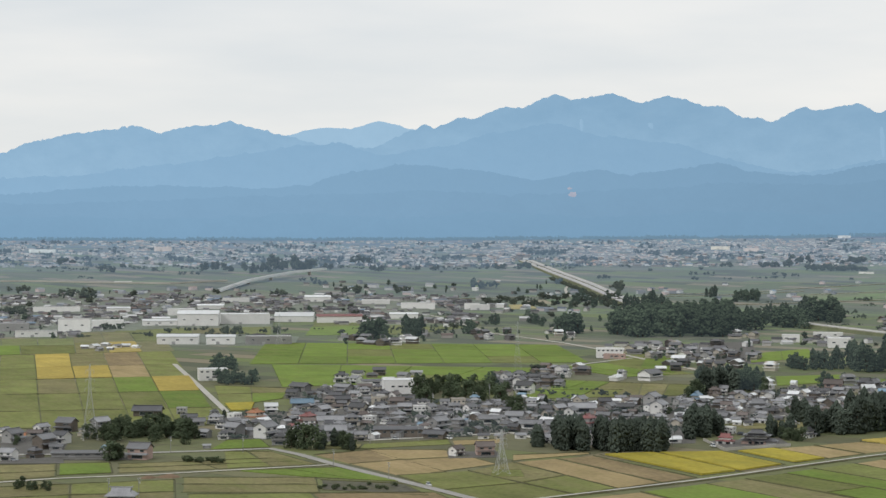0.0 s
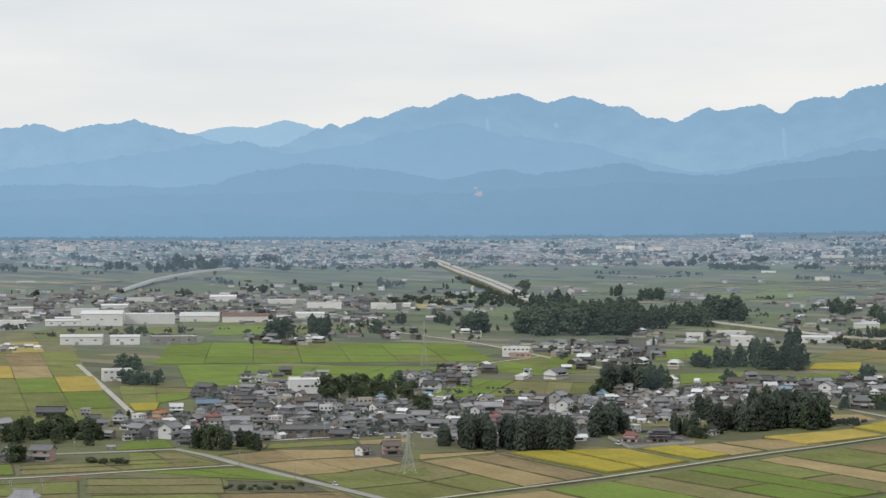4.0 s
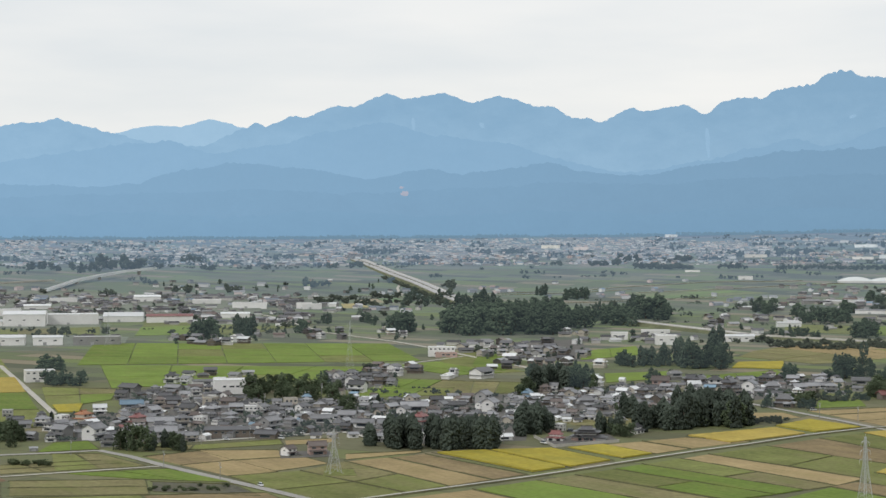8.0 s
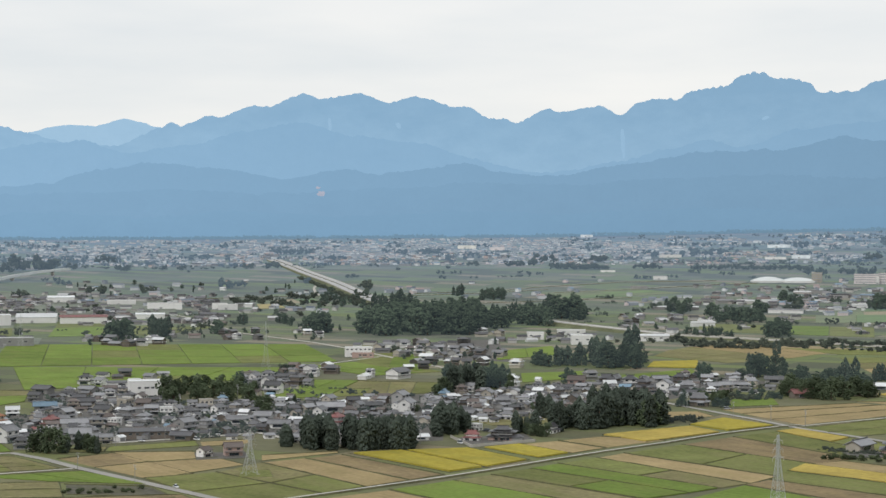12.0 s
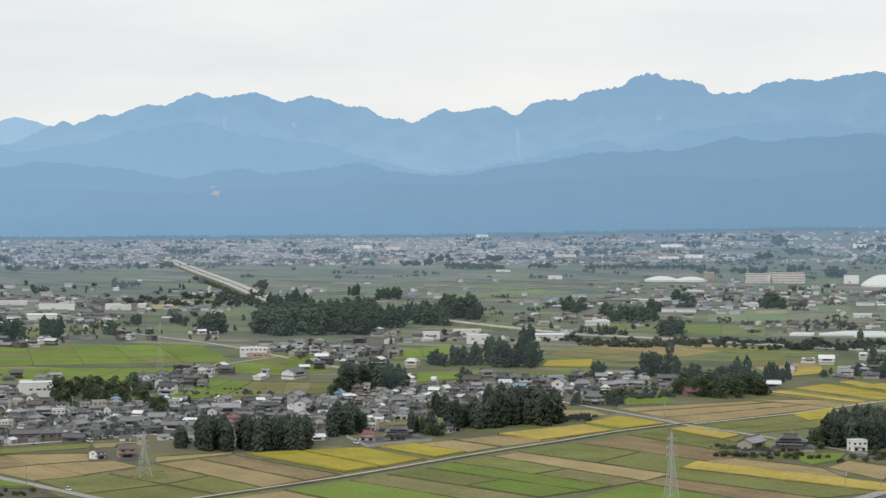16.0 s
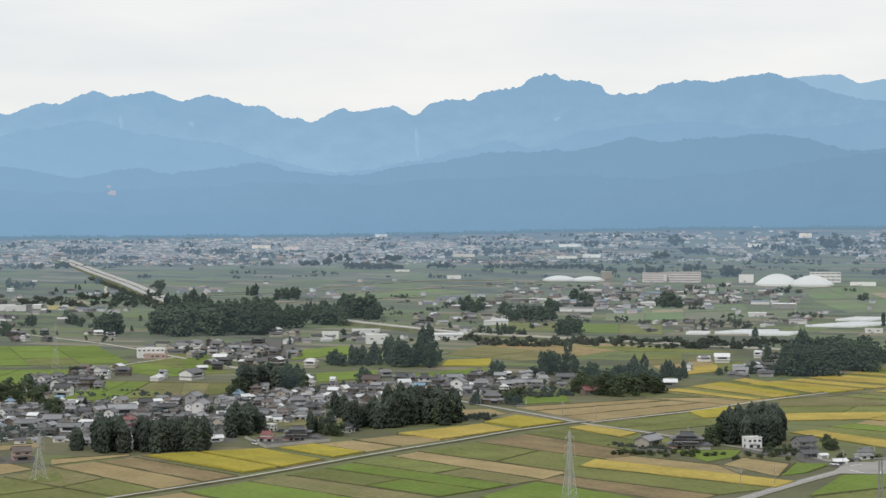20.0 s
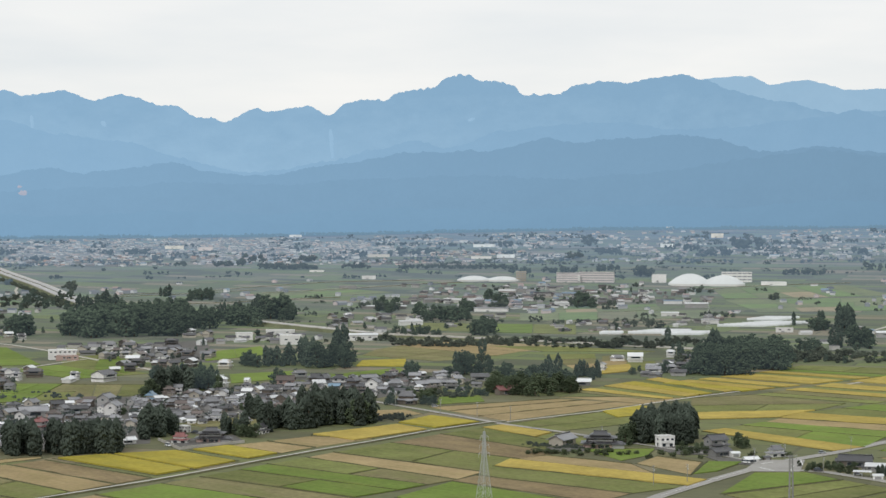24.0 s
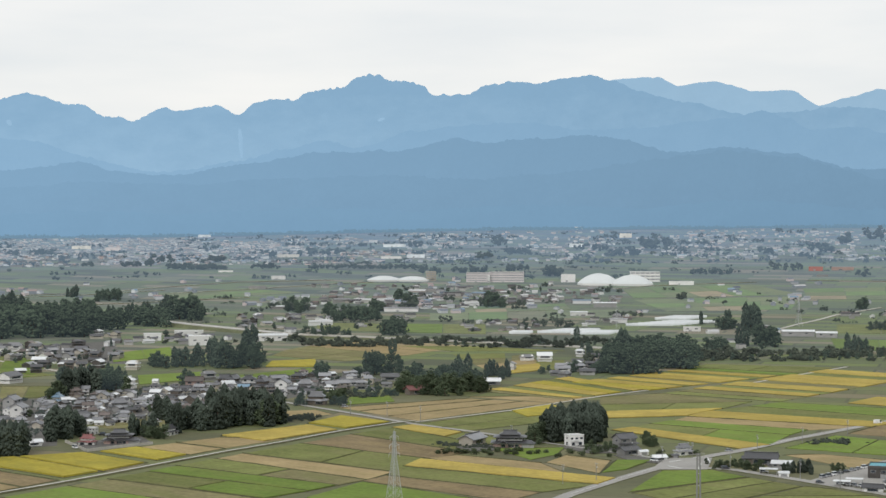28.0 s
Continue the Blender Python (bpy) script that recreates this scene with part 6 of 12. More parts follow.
put("gabled", -320.8, 1127.0, 17, 0.78, "pale", "white")
put("gabled", -305.2, 993.5, -30, 0.99, "grey", "grey")
put("gabled", -285.1, 989.4, 72, 1.15, "grey", "white")
put("hipped", -267.5, 958.4, 7, 0.85, "grey", "grey")
put("hipped", -278.8, 1062.8, 65, 0.95, "red", "wood")
put("low", -280.5, 1038.3, -24, 0.61, "red", "cream")
put("low", -309.4, 1164.2, 15, 1.18, "blue", "grey")
put("gabled", -281.6, 1109.7, 65, 0.92, "grey", "grey")
put("low", -291.2, 1195.7, 21, 1.18, "dark", "wood")
put("low", -343.5, 1287.7, -26, 1.22, "grey", "grey")
put("shed", -325.2, 1298.7, 18, 0.74, "pale", "cream")
put("hipped", -329.3, 1361.4, -10, 1.09, "dark", "white")
put("low", -311.5, 1293.4, -27, 1.10, "grey", "grey")
put("gabled", -315.6, 1352.4, -30, 0.81, "grey", "white")
far(-314, 1431, 14, 10, 8, 5.5, "dark", "wood")
put("gabled", -261.2, 1341.6, -12, 0.67, "grey", "wood")
put("gabled", -288.6, 1233.1, -9, 0.70, "grey", "white")
put("gabled", -260.1, 1121.2, -16, 0.99, "grey", "cream")
put("box", -259.0, 1181.6, 68, 0.96, "grey", "cream")
put("gabled", -244.3, 1172.3, -4, 0.88, "brown", "wood")
put("hipped", -243.7, 1117.3, 69, 1.02, "grey", "grey")
put("low", -263.5, 1059.5, 16, 1.26, "grey", "white")
put("gabled", -241.5, 983.3, 14, 1.08, "grey", "grey")
put("hipped", -250.6, 1061.6, 22, 0.94, "grey", "cream")
put("box", -242.2, 1075.3, -24, 0.71, "pale", "white")
put("hipped", -226.0, 1085.9, 70, 0.94, "grey", "grey")
put("box", -222.1, 1135.0, 14, 0.85, "pale", "white")
put("gabled", -193.4, 1047.5, 59, 1.02, "grey", "grey")
put("low", -187.0, 1003.7, -11, 1.02, "dark", "wood")
put("hipped", -203.5, 1124.1, -10, 0.83, "grey", "grey")
put("gabled", -227.0, 984.3, 18, 0.67, "grey", "cream")
put("shed", -221.7, 996.0, 69, 0.87, "pale", "white")
put("box", -204.4, 1183.9, 18, 0.92, "grey", "cream")
put("hipped", -198.4, 1216.5, 13, 0.75, "blue", "grey")
put("gabled", -190.3, 1148.0, 58, 0.77, "grey", "white")
put("hipped", -181.5, 1164.6, 64, 0.77, "grey", "cream")
put("low", -168.4, 1089.8, 10, 1.06, "grey", "white")
put("gabled", -151.5, 1087.0, -9, 1.00, "grey", "grey")
put("low", -138.9, 1066.6, -7, 1.10, "grey", "white")
put("low", -130.2, 1090.0, -24, 0.91, "pale", "grey")
put("gabled", -131.6, 1148.6, 56, 0.87, "grey", "cream")
put("gabled", -151.2, 1169.6, -13, 0.60, "grey", "grey")
put("low", -117.4, 1163.2, 10, 1.39, "grey", "grey")
put("gabled", -105.8, 1202.0, 18, 0.80, "dark", "wood")
put("hipped", -102.0, 1133.1, -14, 0.92, "brown", "pink")
put("hipped", -105.5, 1079.7, 68, 1.02, "red", "grey")
put("low", -91.1, 1185.6, 17, 1.00, "grey", "grey")
put("gabled", -74.9, 1224.9, 69, 1.08, "grey", "grey")
put("gabled", -67.0, 1168.9, 74, 1.09, "grey", "white")
put("gabled", -122.2, 1042.6, 22, 0.97, "grey", "grey")
put("gabled", -120.2, 993.2, -20, 0.61, "grey", "white")
put("hipped", -209.7, 1383.5, -16, 0.90, "grey", "grey")
put("hipped", -192.7, 1408.7, -13, 1.01, "grey", "white")
put("gabled", -172.6, 1292.6, -16, 1.12, "grey", "white")
put("hipped", -163.2, 1362.3, 64, 1.18, "dark", "wood")
far(-159, 1447, -24, 6, 5, 6.0, "grey", "white")
far(-148, 1475, -8, 12, 9, 5.5, "dark", "wood")
far(-183, 1503, -19, 8, 6, 6.0, "brown", "pink")
far(-116, 1423, 76, 14, 7, 3.2, "pale", "white")
far(-113, 1444, -27, 6, 5, 6.0, "grey", "white")
far(-89, 1430, 59, 18, 12, 6.0, "dark", "white")
put("gabled", -161.0, 927.1, 60, 0.68, "brown", "white")
put("gabled", -146.6, 933.1, 20, 0.88, "brown", "pink")
put("low", -50.1, 1009.1, 19, 0.76, "pale", "white")
put("farm", -20.1, 1007.1, -15, 0.65, "red", "white")
put("grand", -2.4, 1010.3, -8, 0.91, "dark", "dark")
put("box", -18.5, 1060.6, -25, 0.60, "pale", "white")
put("gabled", -28.1, 1318.6, -20, 0.80, "grey", "white")
put("gabled", -14.1, 1252.2, 74, 0.96, "grey", "cream")
put("hipped", 3.0, 1363.8, -14, 1.17, "pale", "white")
put("hipped", -43.9, 1165.9, -6, 1.06, "grey", "white")
put("low", -27.9, 1143.5, 57, 1.12, "dark", "grey")
put("farm", -3.0, 1199.2, 18, 0.89, "grey", "grey")
put("store", 24.6, 1390.7, -19, 0.60, "pale", "white")
far(67, 1425, 24, 10, 7, 6.0, "grey", "grey")
put("gabled", 52.9, 1344.8, -10, 1.20, "brown", "pink")
put("farm", 26.8, 1049.1, 61, 0.64, "dark", "white")
put("farm", 77.4, 1377.5, 13, 0.95, "dark", "wood")
far(8, 1547, -20, 10, 9, 6.0, "pale", "cream")
put("gabled", 56.2, 1325.2, -22, 0.74, "grey", "grey")
far(-184, 1489, 17, 5, 4, 3.0, "grey", "grey")
hall("works_hall", "pale flat-roofed hall among village houses", -266, 1280, 16, 24.3, 18.0, 10.1, "flat", TILE["pale"], WALL["white"], 1, 5, "building")
hall("barn", "long dark-roofed barn among village houses", -299, 1336, 18, 15.9, 9.0, 4.4, "gable", TILE["dark"], WALL["white"], 1, 0, "building")
hall("farmhouse", "long low farmhouse with dark tile roof", -210, 1010, 11, 28.6, 11.0, 4.7, "gable", TILE["dark"], WALL["wood"], 1, 7, "building")
hall("works", "white two-storey works beside a grove", -438, 1366, 23, 23.0, 16.0, 8.8, "flat", TILE["pale"], WALL["white"], 2, 5, "building")
# ---- village ground ----
yard((-346, 1293), (-306, 1330), (-226, 985), (-271, 976), GRAVEL, "grey gravel and asphalt between village houses", 0.06)
yard((-306, 1330), (-249, 1311), (-189, 997), (-226, 985), GRAVEL, "grey gravel and asphalt between village houses", 0.06)
yard((-226, 1192), (-178, 1217), (-146, 1034), (-189, 1000), GRAVEL, "grey gravel and asphalt between village houses", 0.06)
yard((-179, 1225), (-103, 1257), (-108, 980), (-146, 1034), GRAVEL, "grey gravel and asphalt between village houses", 0.06)
yard((-103, 1265), (-44, 1303), (-37, 1006), (-108, 980), GRAVEL, "grey gravel and asphalt between village houses", 0.06)
yard((-44, 1303), (64, 1361), (34, 1176), (-39, 1104), GRAVEL, "grey gravel and asphalt between village houses", 0.06)
yard((-349, 1093), (-310, 1137), (-271, 982), (-305, 975), GRAVEL, "grey gravel and asphalt between village houses", 0.06)
yard((-445, 978), (-400, 980), (-375, 904), (-393, 864), GRAVEL, "grey gravel and asphalt between village houses", 0.06)
yard((-348, 1409), (-288, 1467), (-255, 1310), (-328, 1326), GRAVEL, "grey gravel and asphalt between village houses", 0.06)
yard((-220, 1468), (-168, 1521), (-148, 1284), (-198, 1321), GRAVEL, "grey gravel and asphalt between village houses", 0.06)
yard((-1219, 2556), (-1029, 2688), (-835, 2766), (-1061, 2225), TOWN_GROUND, "pale asphalt and gravel between works and houses", 0.06)
yard((-835, 2766), (-697, 2710), (-613, 2383), (-1061, 2225), TOWN_GROUND, "pale asphalt and gravel between works and houses", 0.06)
yard((-1053, 2208), (-856, 2323), (-733, 1990), (-873, 1831), TOWN_GROUND, "pale asphalt and gravel between works and houses", 0.06)
yard((-870, 2359), (-667, 2371), (-601, 2111), (-741, 2011), TOWN_GROUND, "pale asphalt and gravel between works and houses", 0.06)
yard((-697, 2710), (-502, 2644), (-439, 2313), (-603, 2345), TOWN_GROUND, "pale asphalt and gravel between works and houses", 0.06)
yard((-598, 2325), (-427, 2292), (-421, 2220), (-564, 2192), TOWN_GROUND, "pale asphalt and gravel between works and houses", 0.06)
yard((-706, 1972), (-602, 1971), (-543, 1779), (-631, 1762), TOWN_GROUND, "pale asphalt and gravel between works and houses", 0.06)
yard((-602, 1971), (-520, 1943), (-485, 1790), (-543, 1779), TOWN_GROUND, "pale asphalt and gravel between works and houses", 0.06)
yard((91, 1430), (160, 1475), (212, 1408), (111, 1252), GRAVEL, "grey gravel between village houses", 0.06)
yard((-93, 1890), (-12, 1952), (3, 1612), (-64, 1659), GRAVEL, "grey gravel between village houses", 0.06)
tree_belt("garden_shrubs", "small dark green garden trees between village houses", [(-62, 1226), (-98, 1051), (-127, 1126), (-234, 1157), (-269, 1237), (-155, 1188), (-100, 1277), (-61, 1093), (-54, 1046), (-64, 1123), (-282, 1039), (-269, 1162), (-127, 1125), (-175, 1013), (-146, 1173), (-217, 1023), (-165, 1052), (-225, 1203), (-150, 1046), (-240, 1035), (-55, 1067), (-97, 1291), (-126, 1040), (-305, 1164), (-229, 1105), (-192, 1127), (-111, 1290), (-315, 1209), (-299, 1231), (-42, 1058), (-279, 1102), (-229, 1166), (-202, 1078), (-153, 1166), (-262, 1155), (-265, 1090), (-117, 1167), (-304, 1194), (-199, 1090), (-99, 1171), (-89, 1106), (-194, 1155), (-163, 1072), (-183, 1070), (-192, 1194), (-154, 1075), (-288, 1122), (-174, 1027), (-57, 1180)], 2.1, 0, 31)
tree_belt("garden_shrubs", "small dark green garden trees between village houses", [(53, 1185), (-107, 1225), (-134, 1146), (-4, 1156), (28, 1206), (14, 1225), (-144, 1190), (-183, 1287), (26, 1352), (-161, 1302), (54, 1323), (-157, 1136), (-134, 1140), (-1, 1166), (69, 1232), (33, 1355), (23, 1238), (10, 1332), (17, 1150), (-162, 1246), (-28, 1163), (-118, 1290), (-107, 1191), (19, 1264), (-81, 1245), (-85, 1239), (-151, 1208), (76, 1271), (19, 1320), (3, 1183), (-1, 1233), (-48, 1197), (59, 1331), (-142, 1157), (60, 1244), (-58, 1179), (-131, 1266), (-120, 1195), (-97, 1281), (3, 1144), (-94, 1175), (-64, 1151), (-25, 1286), (-128, 1328), (-52, 1253), (-132, 1243), (-86, 1162), (-125, 1113), (-50, 1206)], 2.1, 0, 32)
far(-681, 1700, 13, 7, 5, 3.0, "pale", "grey")
far(-675, 1711, 72, 9, 7, 3.0, "pale", "white")
far(-673, 1738, -25, 10, 5, 3.2, "pale", "grey")
far(-652, 1715, 57, 8, 6, 3.0, "grey", "white")
far(-646, 1725, 15, 8, 6, 3.0, "pale", "grey")
far(-630, 1710, -25, 7, 5, 3.0, "pale", "white")
far(-646, 1681, -13, 6, 4, 3.0, "pale", "grey")
far(-654, 1671, 65, 7, 5, 3.0, "grey", "grey")
far(382, 1576, -12, 13, 11, 6.0, "pale", "white")
far(358, 1407, 57, 14, 7, 3.2, "dark", "grey")
far(378, 1499, -14, 9, 5, 3.2, "grey", "white")
far(396, 1510, -13, 9, 7, 5.5, "dark", "wood")
far(383, 1437, 67, 13, 7, 3.2, "dark", "grey")
far(400, 1477, -17, 10, 6, 6.0, "dark", "grey")
far(330, 1483, 66, 8, 6, 6.0, "grey", "white")
put("low", 283.4, 1345.3, -14, 1.11, "pale", "grey")
far(430, 1631, -27, 7, 6, 6.0, "pale", "white")
far(433, 1572, 7, 9, 7, 5.5, "grey", "grey")
hall("works", "white two-storey works beside the pale road", -143, 1678, 8, 25.4, 12.0, 8.7, "flat", TILE["pale"], WALL["white"], 2, 6, "building")
hall("works_annex", "low pinkish works annex", -137, 1662, 0, 20.4, 8.0, 4.3, "flat", TILE["pale"], WALL["pink"], 1, 4, "building")
far(-123, 1726, 10, 14, 8, 3.2, "grey", "grey")
hall("long_shed", "long low shed with a grey sheet roof beside the road", -358, 884, 14, 27, 8, 2.8, "gable", TILE["grey"], WALL["grey"], 1, 5, "shed")
# ---- farms by the crossing ----
put("low", 193.1, 969.1, 52, 1.35, "grey", "cream")
put("grand", 211.7, 954.6, -14, 1.05, "dark", "dark")
put("box", 248.6, 955.5, 10, 0.91, "pale", "white")
put("gabled", 272.9, 938.5, 20, 1.01, "dark", "grey")
put("low", 267.2, 911.3, 28, 0.95, "grey", "grey")
put("shed", 274.6, 908.5, 10, 0.69, "pale", "white")
put("low", 276.1, 885.0, 12, 0.63, "pale", "white")
put("farm", 296.5, 905.8, 14, 0.65, "grey", "white")
put("shed", 286.6, 891.8, 14, 0.60, "dark", "wood")
put("low", 323.6, 860.4, -24, 1.28, "dark", "wood")
put("low", 321.2, 872.1, -20, 0.60, "dark", "grey")
tree("broadleaf", 293, 846, 3.3)
tree("broadleaf", 297, 848, 3.8)
tree("broadleaf", 300, 855, 3.9)
tree("broadleaf", 301, 849, 4.5)
tree("broadleaf", 307, 857, 3.8)
tree("broadleaf", 311, 857, 4.0)
tree("broadleaf", 309, 850, 3.7)
put("low", 325.7, 846.8, -24, 0.60, "dark", "grey")
hall("garage", "pale sheet-roofed garage by the road", 328, 843, -24, 9.9, 9.0, 3.2, "gable", TILE["pale"], WALL["grey"], 1, 3, "building")
carport(313.4, 824.0, -24, 9, 6)
put("shed", 317.9, 815.0, -20, 0.7, "pale", "white")
carport(332.1, 777.6, -28, 8, 5)
carport(340.9, 783.5, -28, 8, 5)
hall("shop", "dark grey shop with a teal sign band", 368, 804, -28, 19.4, 16.0, 5.7, "flat", SHOP_TEAL, WALL["dark"], 1, 4, "building")
put("low", 340.0, 760.4, -28, 0.76, "dark", "white")
put("hipped", 350.8, 765.8, -28, 0.67, "dark", "white")
# ---- middle distance works and farms ----
hall("warehouse", "low white works building with flat roof", -786, 2312, 22, 36.8, 20.0, 9.4, "flat", TILE["pale"], WALL["white"], 1, 0, "building")
hall("warehouse", "low white works building with shallow gabled roof", -701, 2130, 13, 51.0, 30.0, 15.8, "gable", TILE["pale"], WALL["white"], 1, 0, "building")
hall("warehouse", "low white works building with flat roof", -655, 2178, 19, 62.6, 34.0, 13.1, "flat", TILE["pale"], WALL["white"], 1, 0, "building")
hall("warehouse", "low white works building with shallow gabled roof", -747, 2113, 22, 42.5, 16.0, 7.2, "gable", TILE["pale"], WALL["white"], 1, 0, "building")
hall("warehouse", "low white works building with shallow gabled roof", -608, 2249, 11, 50.7, 34.0, 7.5, "gable", TILE["pale"], WALL["white"], 1, 0, "building")
hall("warehouse", "low white works building with flat roof", -807, 1983, 17, 37.8, 18.0, 15.1, "flat", TILE["grey"], WALL["white"], 1, 0, "building")
hall("warehouse", "low white works building with flat roof", -798, 2054, 23, 48.1, 16.0, 9.9, "flat", TILE["pale"], WALL["white"], 1, 0, "building")
hall("warehouse", "low white works building with flat roof", -812, 1881, 25, 46.1, 14.0, 6.6, "flat", TILE["grey"], WALL["white"], 1, 0, "building")
hall("warehouse", "low white works building with flat roof", -885, 1968, 22, 48.5, 20.0, 9.7, "flat", TILE["grey"], WALL["grey"], 1, 0, "building")
hall("warehouse", "low white works building with shallow gabled roof", -613, 1793, 14, 43.8, 18.0, 8.5, "gable", TILE["pale"], WALL["white"], 1, 0, "building")
hall("warehouse", "low white works building with flat roof", -518, 1810, 14, 49.0, 16.0, 8.5, "flat", TILE["pale"], WALL["grey"], 1, 0, "building")
hall("warehouse", "low white works building with shallow gabled roof", -568, 1800, 16, 30.3, 14.0, 8.5, "gable", TILE["pale"], WALL["white"], 1, 0, "building")
hall("warehouse", "low white works building with shallow gabled roof", -772, 2189, 19, 22.4, 10.0, 6.0, "gable", TILE["pale"], WALL["white"], 1, 0, "building")
hall("warehouse", "low white works building with shallow gabled roof", -664, 2589, 17, 38.6, 18.0, 7.7, "gable", TILE["pale"], WALL["white"], 1, 0, "building")
hall("warehouse", "low white works building with flat roof", -781, 2550, 22, 38.5, 18.0, 6.0, "flat", TILE["pale"], WALL["white"], 1, 0, "building")
hall("warehouse", "low white works building with flat roof", -491, 2500, 9, 49.0, 24.0, 8.2, "flat", TILE["grey"], WALL["white"], 1, 0, "building")
hall("warehouse", "low white works building with shallow gabled roof", -476, 2324, 9, 38.1, 14.0, 6.9, "gable", TILE["pale"], WALL["white"], 1, 0, "building")
hall("warehouse", "low white works building with flat roof", -567, 2559, 13, 42.1, 16.0, 6.7, "flat", TILE["pale"], WALL["white"], 1, 0, "building")
hall("warehouse", "low white works building with flat roof", -400, 2499, 11, 27.7, 10.0, 7.3, "flat", TILE["pale"], WALL["white"], 1, 0, "building")
hall("warehouse", "low white works building with shallow gabled roof", -381, 2541, 12, 26.4, 10.0, 5.0, "gable", TILE["grey"], WALL["grey"], 1, 0, "building")
hall("warehouse", "low white works building with flat roof", 79, 1870, 2, 22.8, 16.0, 9.6, "flat", TILE["pale"], WALL["white"], 1, 0, "building")
hall("warehouse", "low white works building with flat roof", 31, 1953, -0, 18.8, 14.0, 7.5, "flat", TILE["pale"], WALL["white"], 1, 0, "building")
hall("warehouse", "low white works building with flat roof", 74, 2041, -4, 32.8, 12.0, 5.3, "flat", TILE["pale"], WALL["white"], 1, 0, "building")
hall("warehouse", "low white works building with shallow gabled roof", 159, 1928, -1, 34.8, 14.0, 6.2, "gable", TILE["pale"], WALL["white"], 1, 0, "building")
hall("warehouse", "low white works building with flat roof", 166, 1935, 0, 12.5, 10.0, 7.5, "flat", TILE["grey"], WALL["grey"], 1, 0, "building")
hall("warehouse", "low white works building with flat roof", 669, 2013, -18, 20.5, 10.0, 4.8, "flat", TILE["grey"], WALL["white"], 1, 0, "building")
hall("warehouse", "low white works building with shallow gabled roof", 757, 1898, -16, 36.1, 12.0, 5.9, "gable", TILE["pale"], WALL["grey"], 1, 0, "building")
hall("warehouse", "low white works building with shallow gabled roof", 781, 1872, -28, 22.8, 12.0, 5.2, "gable", TILE["pale"], WALL["grey"], 1, 0, "building")
hall("warehouse", "low white works building with flat roof", 266, 3068, -10, 37.6, 10.0, 8.9, "flat", TILE["pale"], WALL["white"], 1, 0, "building")
hall("warehouse", "low white works building with flat roof", 215, 2877, -8, 27.8, 8.0, 4.6, "flat", TILE["pale"], WALL["grey"], 1, 0, "building")
hall("warehouse", "low white works building with shallow gabled roof", 387, 2458, -13, 48.0, 10.0, 4.8, "gable", TILE["grey"], WALL["white"], 1, 0, "building")
hall("warehouse", "low white works building with shallow gabled roof", 614, 2334, -11, 23.3, 8.0, 5.4, "gable", TILE["pale"], WALL["white"], 1, 0, "building")
hall("warehouse", "low white works building with shallow gabled roof", 631, 2197, -15, 22.1, 8.0, 5.1, "gable", TILE["grey"], WALL["white"], 1, 0, "building")
hall("warehouse", "low white works building with flat roof", 185, 3249, -4, 41.9, 8.0, 4.2, "flat", TILE["pale"], WALL["white"], 1, 0, "building")
hall("warehouse", "low red-roofed works building with shallow gabled roof", -543, 2231, 15, 58.9, 20.0, 8.8, "gable", TILE["red"], WALL["white"], 1, 0, "building")
hall("warehouse", "low white works building with flat roof", -1075, 2856, 19, 44.1, 20.0, 3.9, "flat", TILE["pale"], WALL["white"], 1, 0, "building")
hall("warehouse", "low white works building with shallow gabled roof", -782, 2429, 18, 36.9, 14.0, 5.7, "gable", TILE["pale"], WALL["white"], 1, 0, "building")
hall("warehouse", "low white works building with flat roof", -974, 2327, 21, 64.8, 14.0, 6.5, "flat", TILE["pale"], WALL["white"], 1, 0, "building")
hall("warehouse", "low white works building with shallow gabled roof", -891, 2350, 16, 32.3, 14.0, 5.7, "gable", TILE["pale"], WALL["white"], 1, 0, "building")
hall("warehouse", "low white works building with flat roof", 336, 3644, -2, 70.6, 14.0, 8.2, "flat", TILE["pale"], WALL["white"], 1, 0, "building")
hall("warehouse", "low white works building with flat roof", 538, 3550, -3, 63.5, 14.0, 6.9, "flat", TILE["pale"], WALL["white"], 1, 0, "building")
hall("warehouse", "low white works building with shallow gabled roof", 686, 2460, -13, 32.8, 10.0, 6.6, "gable", TILE["pale"], WALL["grey"], 1, 0, "building")
hall("warehouse", "low white works building with flat roof", 1193, 2880, -25, 30.1, 10.0, 4.0, "flat", TILE["pale"], WALL["grey"], 1, 0, "building")
hall("warehouse", "low white works building with shallow gabled roof", 240, 2520, -11, 65.1, 10.0, 4.1, "gable", TILE["pale"], WALL["grey"], 1, 0, "building")
hall("school", "four-storey pinkish school block", 597, 2944, -15, 40.5, 14.0, 15.4, "flat", TILE["grey"], SCHOOL, 4, 14, "building")
hall("school", "four-storey pinkish school block", 644, 2933, -16, 58.9, 14.0, 16.8, "flat", TILE["grey"], SCHOOL, 4, 18, "building")
hall("school_wing", "white stair wing before a pinkish school", 612, 2928, -15, 7.0, 9.0, 18.5, "flat", TILE["pale"], WALL["white"], 1, 0, "building")
hall("school_hall", "dark-roofed upper hall behind a school", 632, 2962, -15, 26.0, 14.0, 21.5, "flat", TILE["grey"], SCHOOL, 1, 0, "building")
hall("office_block", "white concrete block beside white domes", 746, 2908, -15, 38.0, 20.0, 20.3, "flat", TILE["pale"], WALL["white"], 1, 0, "building")
hall("office_block", "pale works block behind white domes", 874, 2882, -14, 50.0, 20.0, 16.0, "flat", TILE["pale"], WALL["white"], 3, 6, "building")
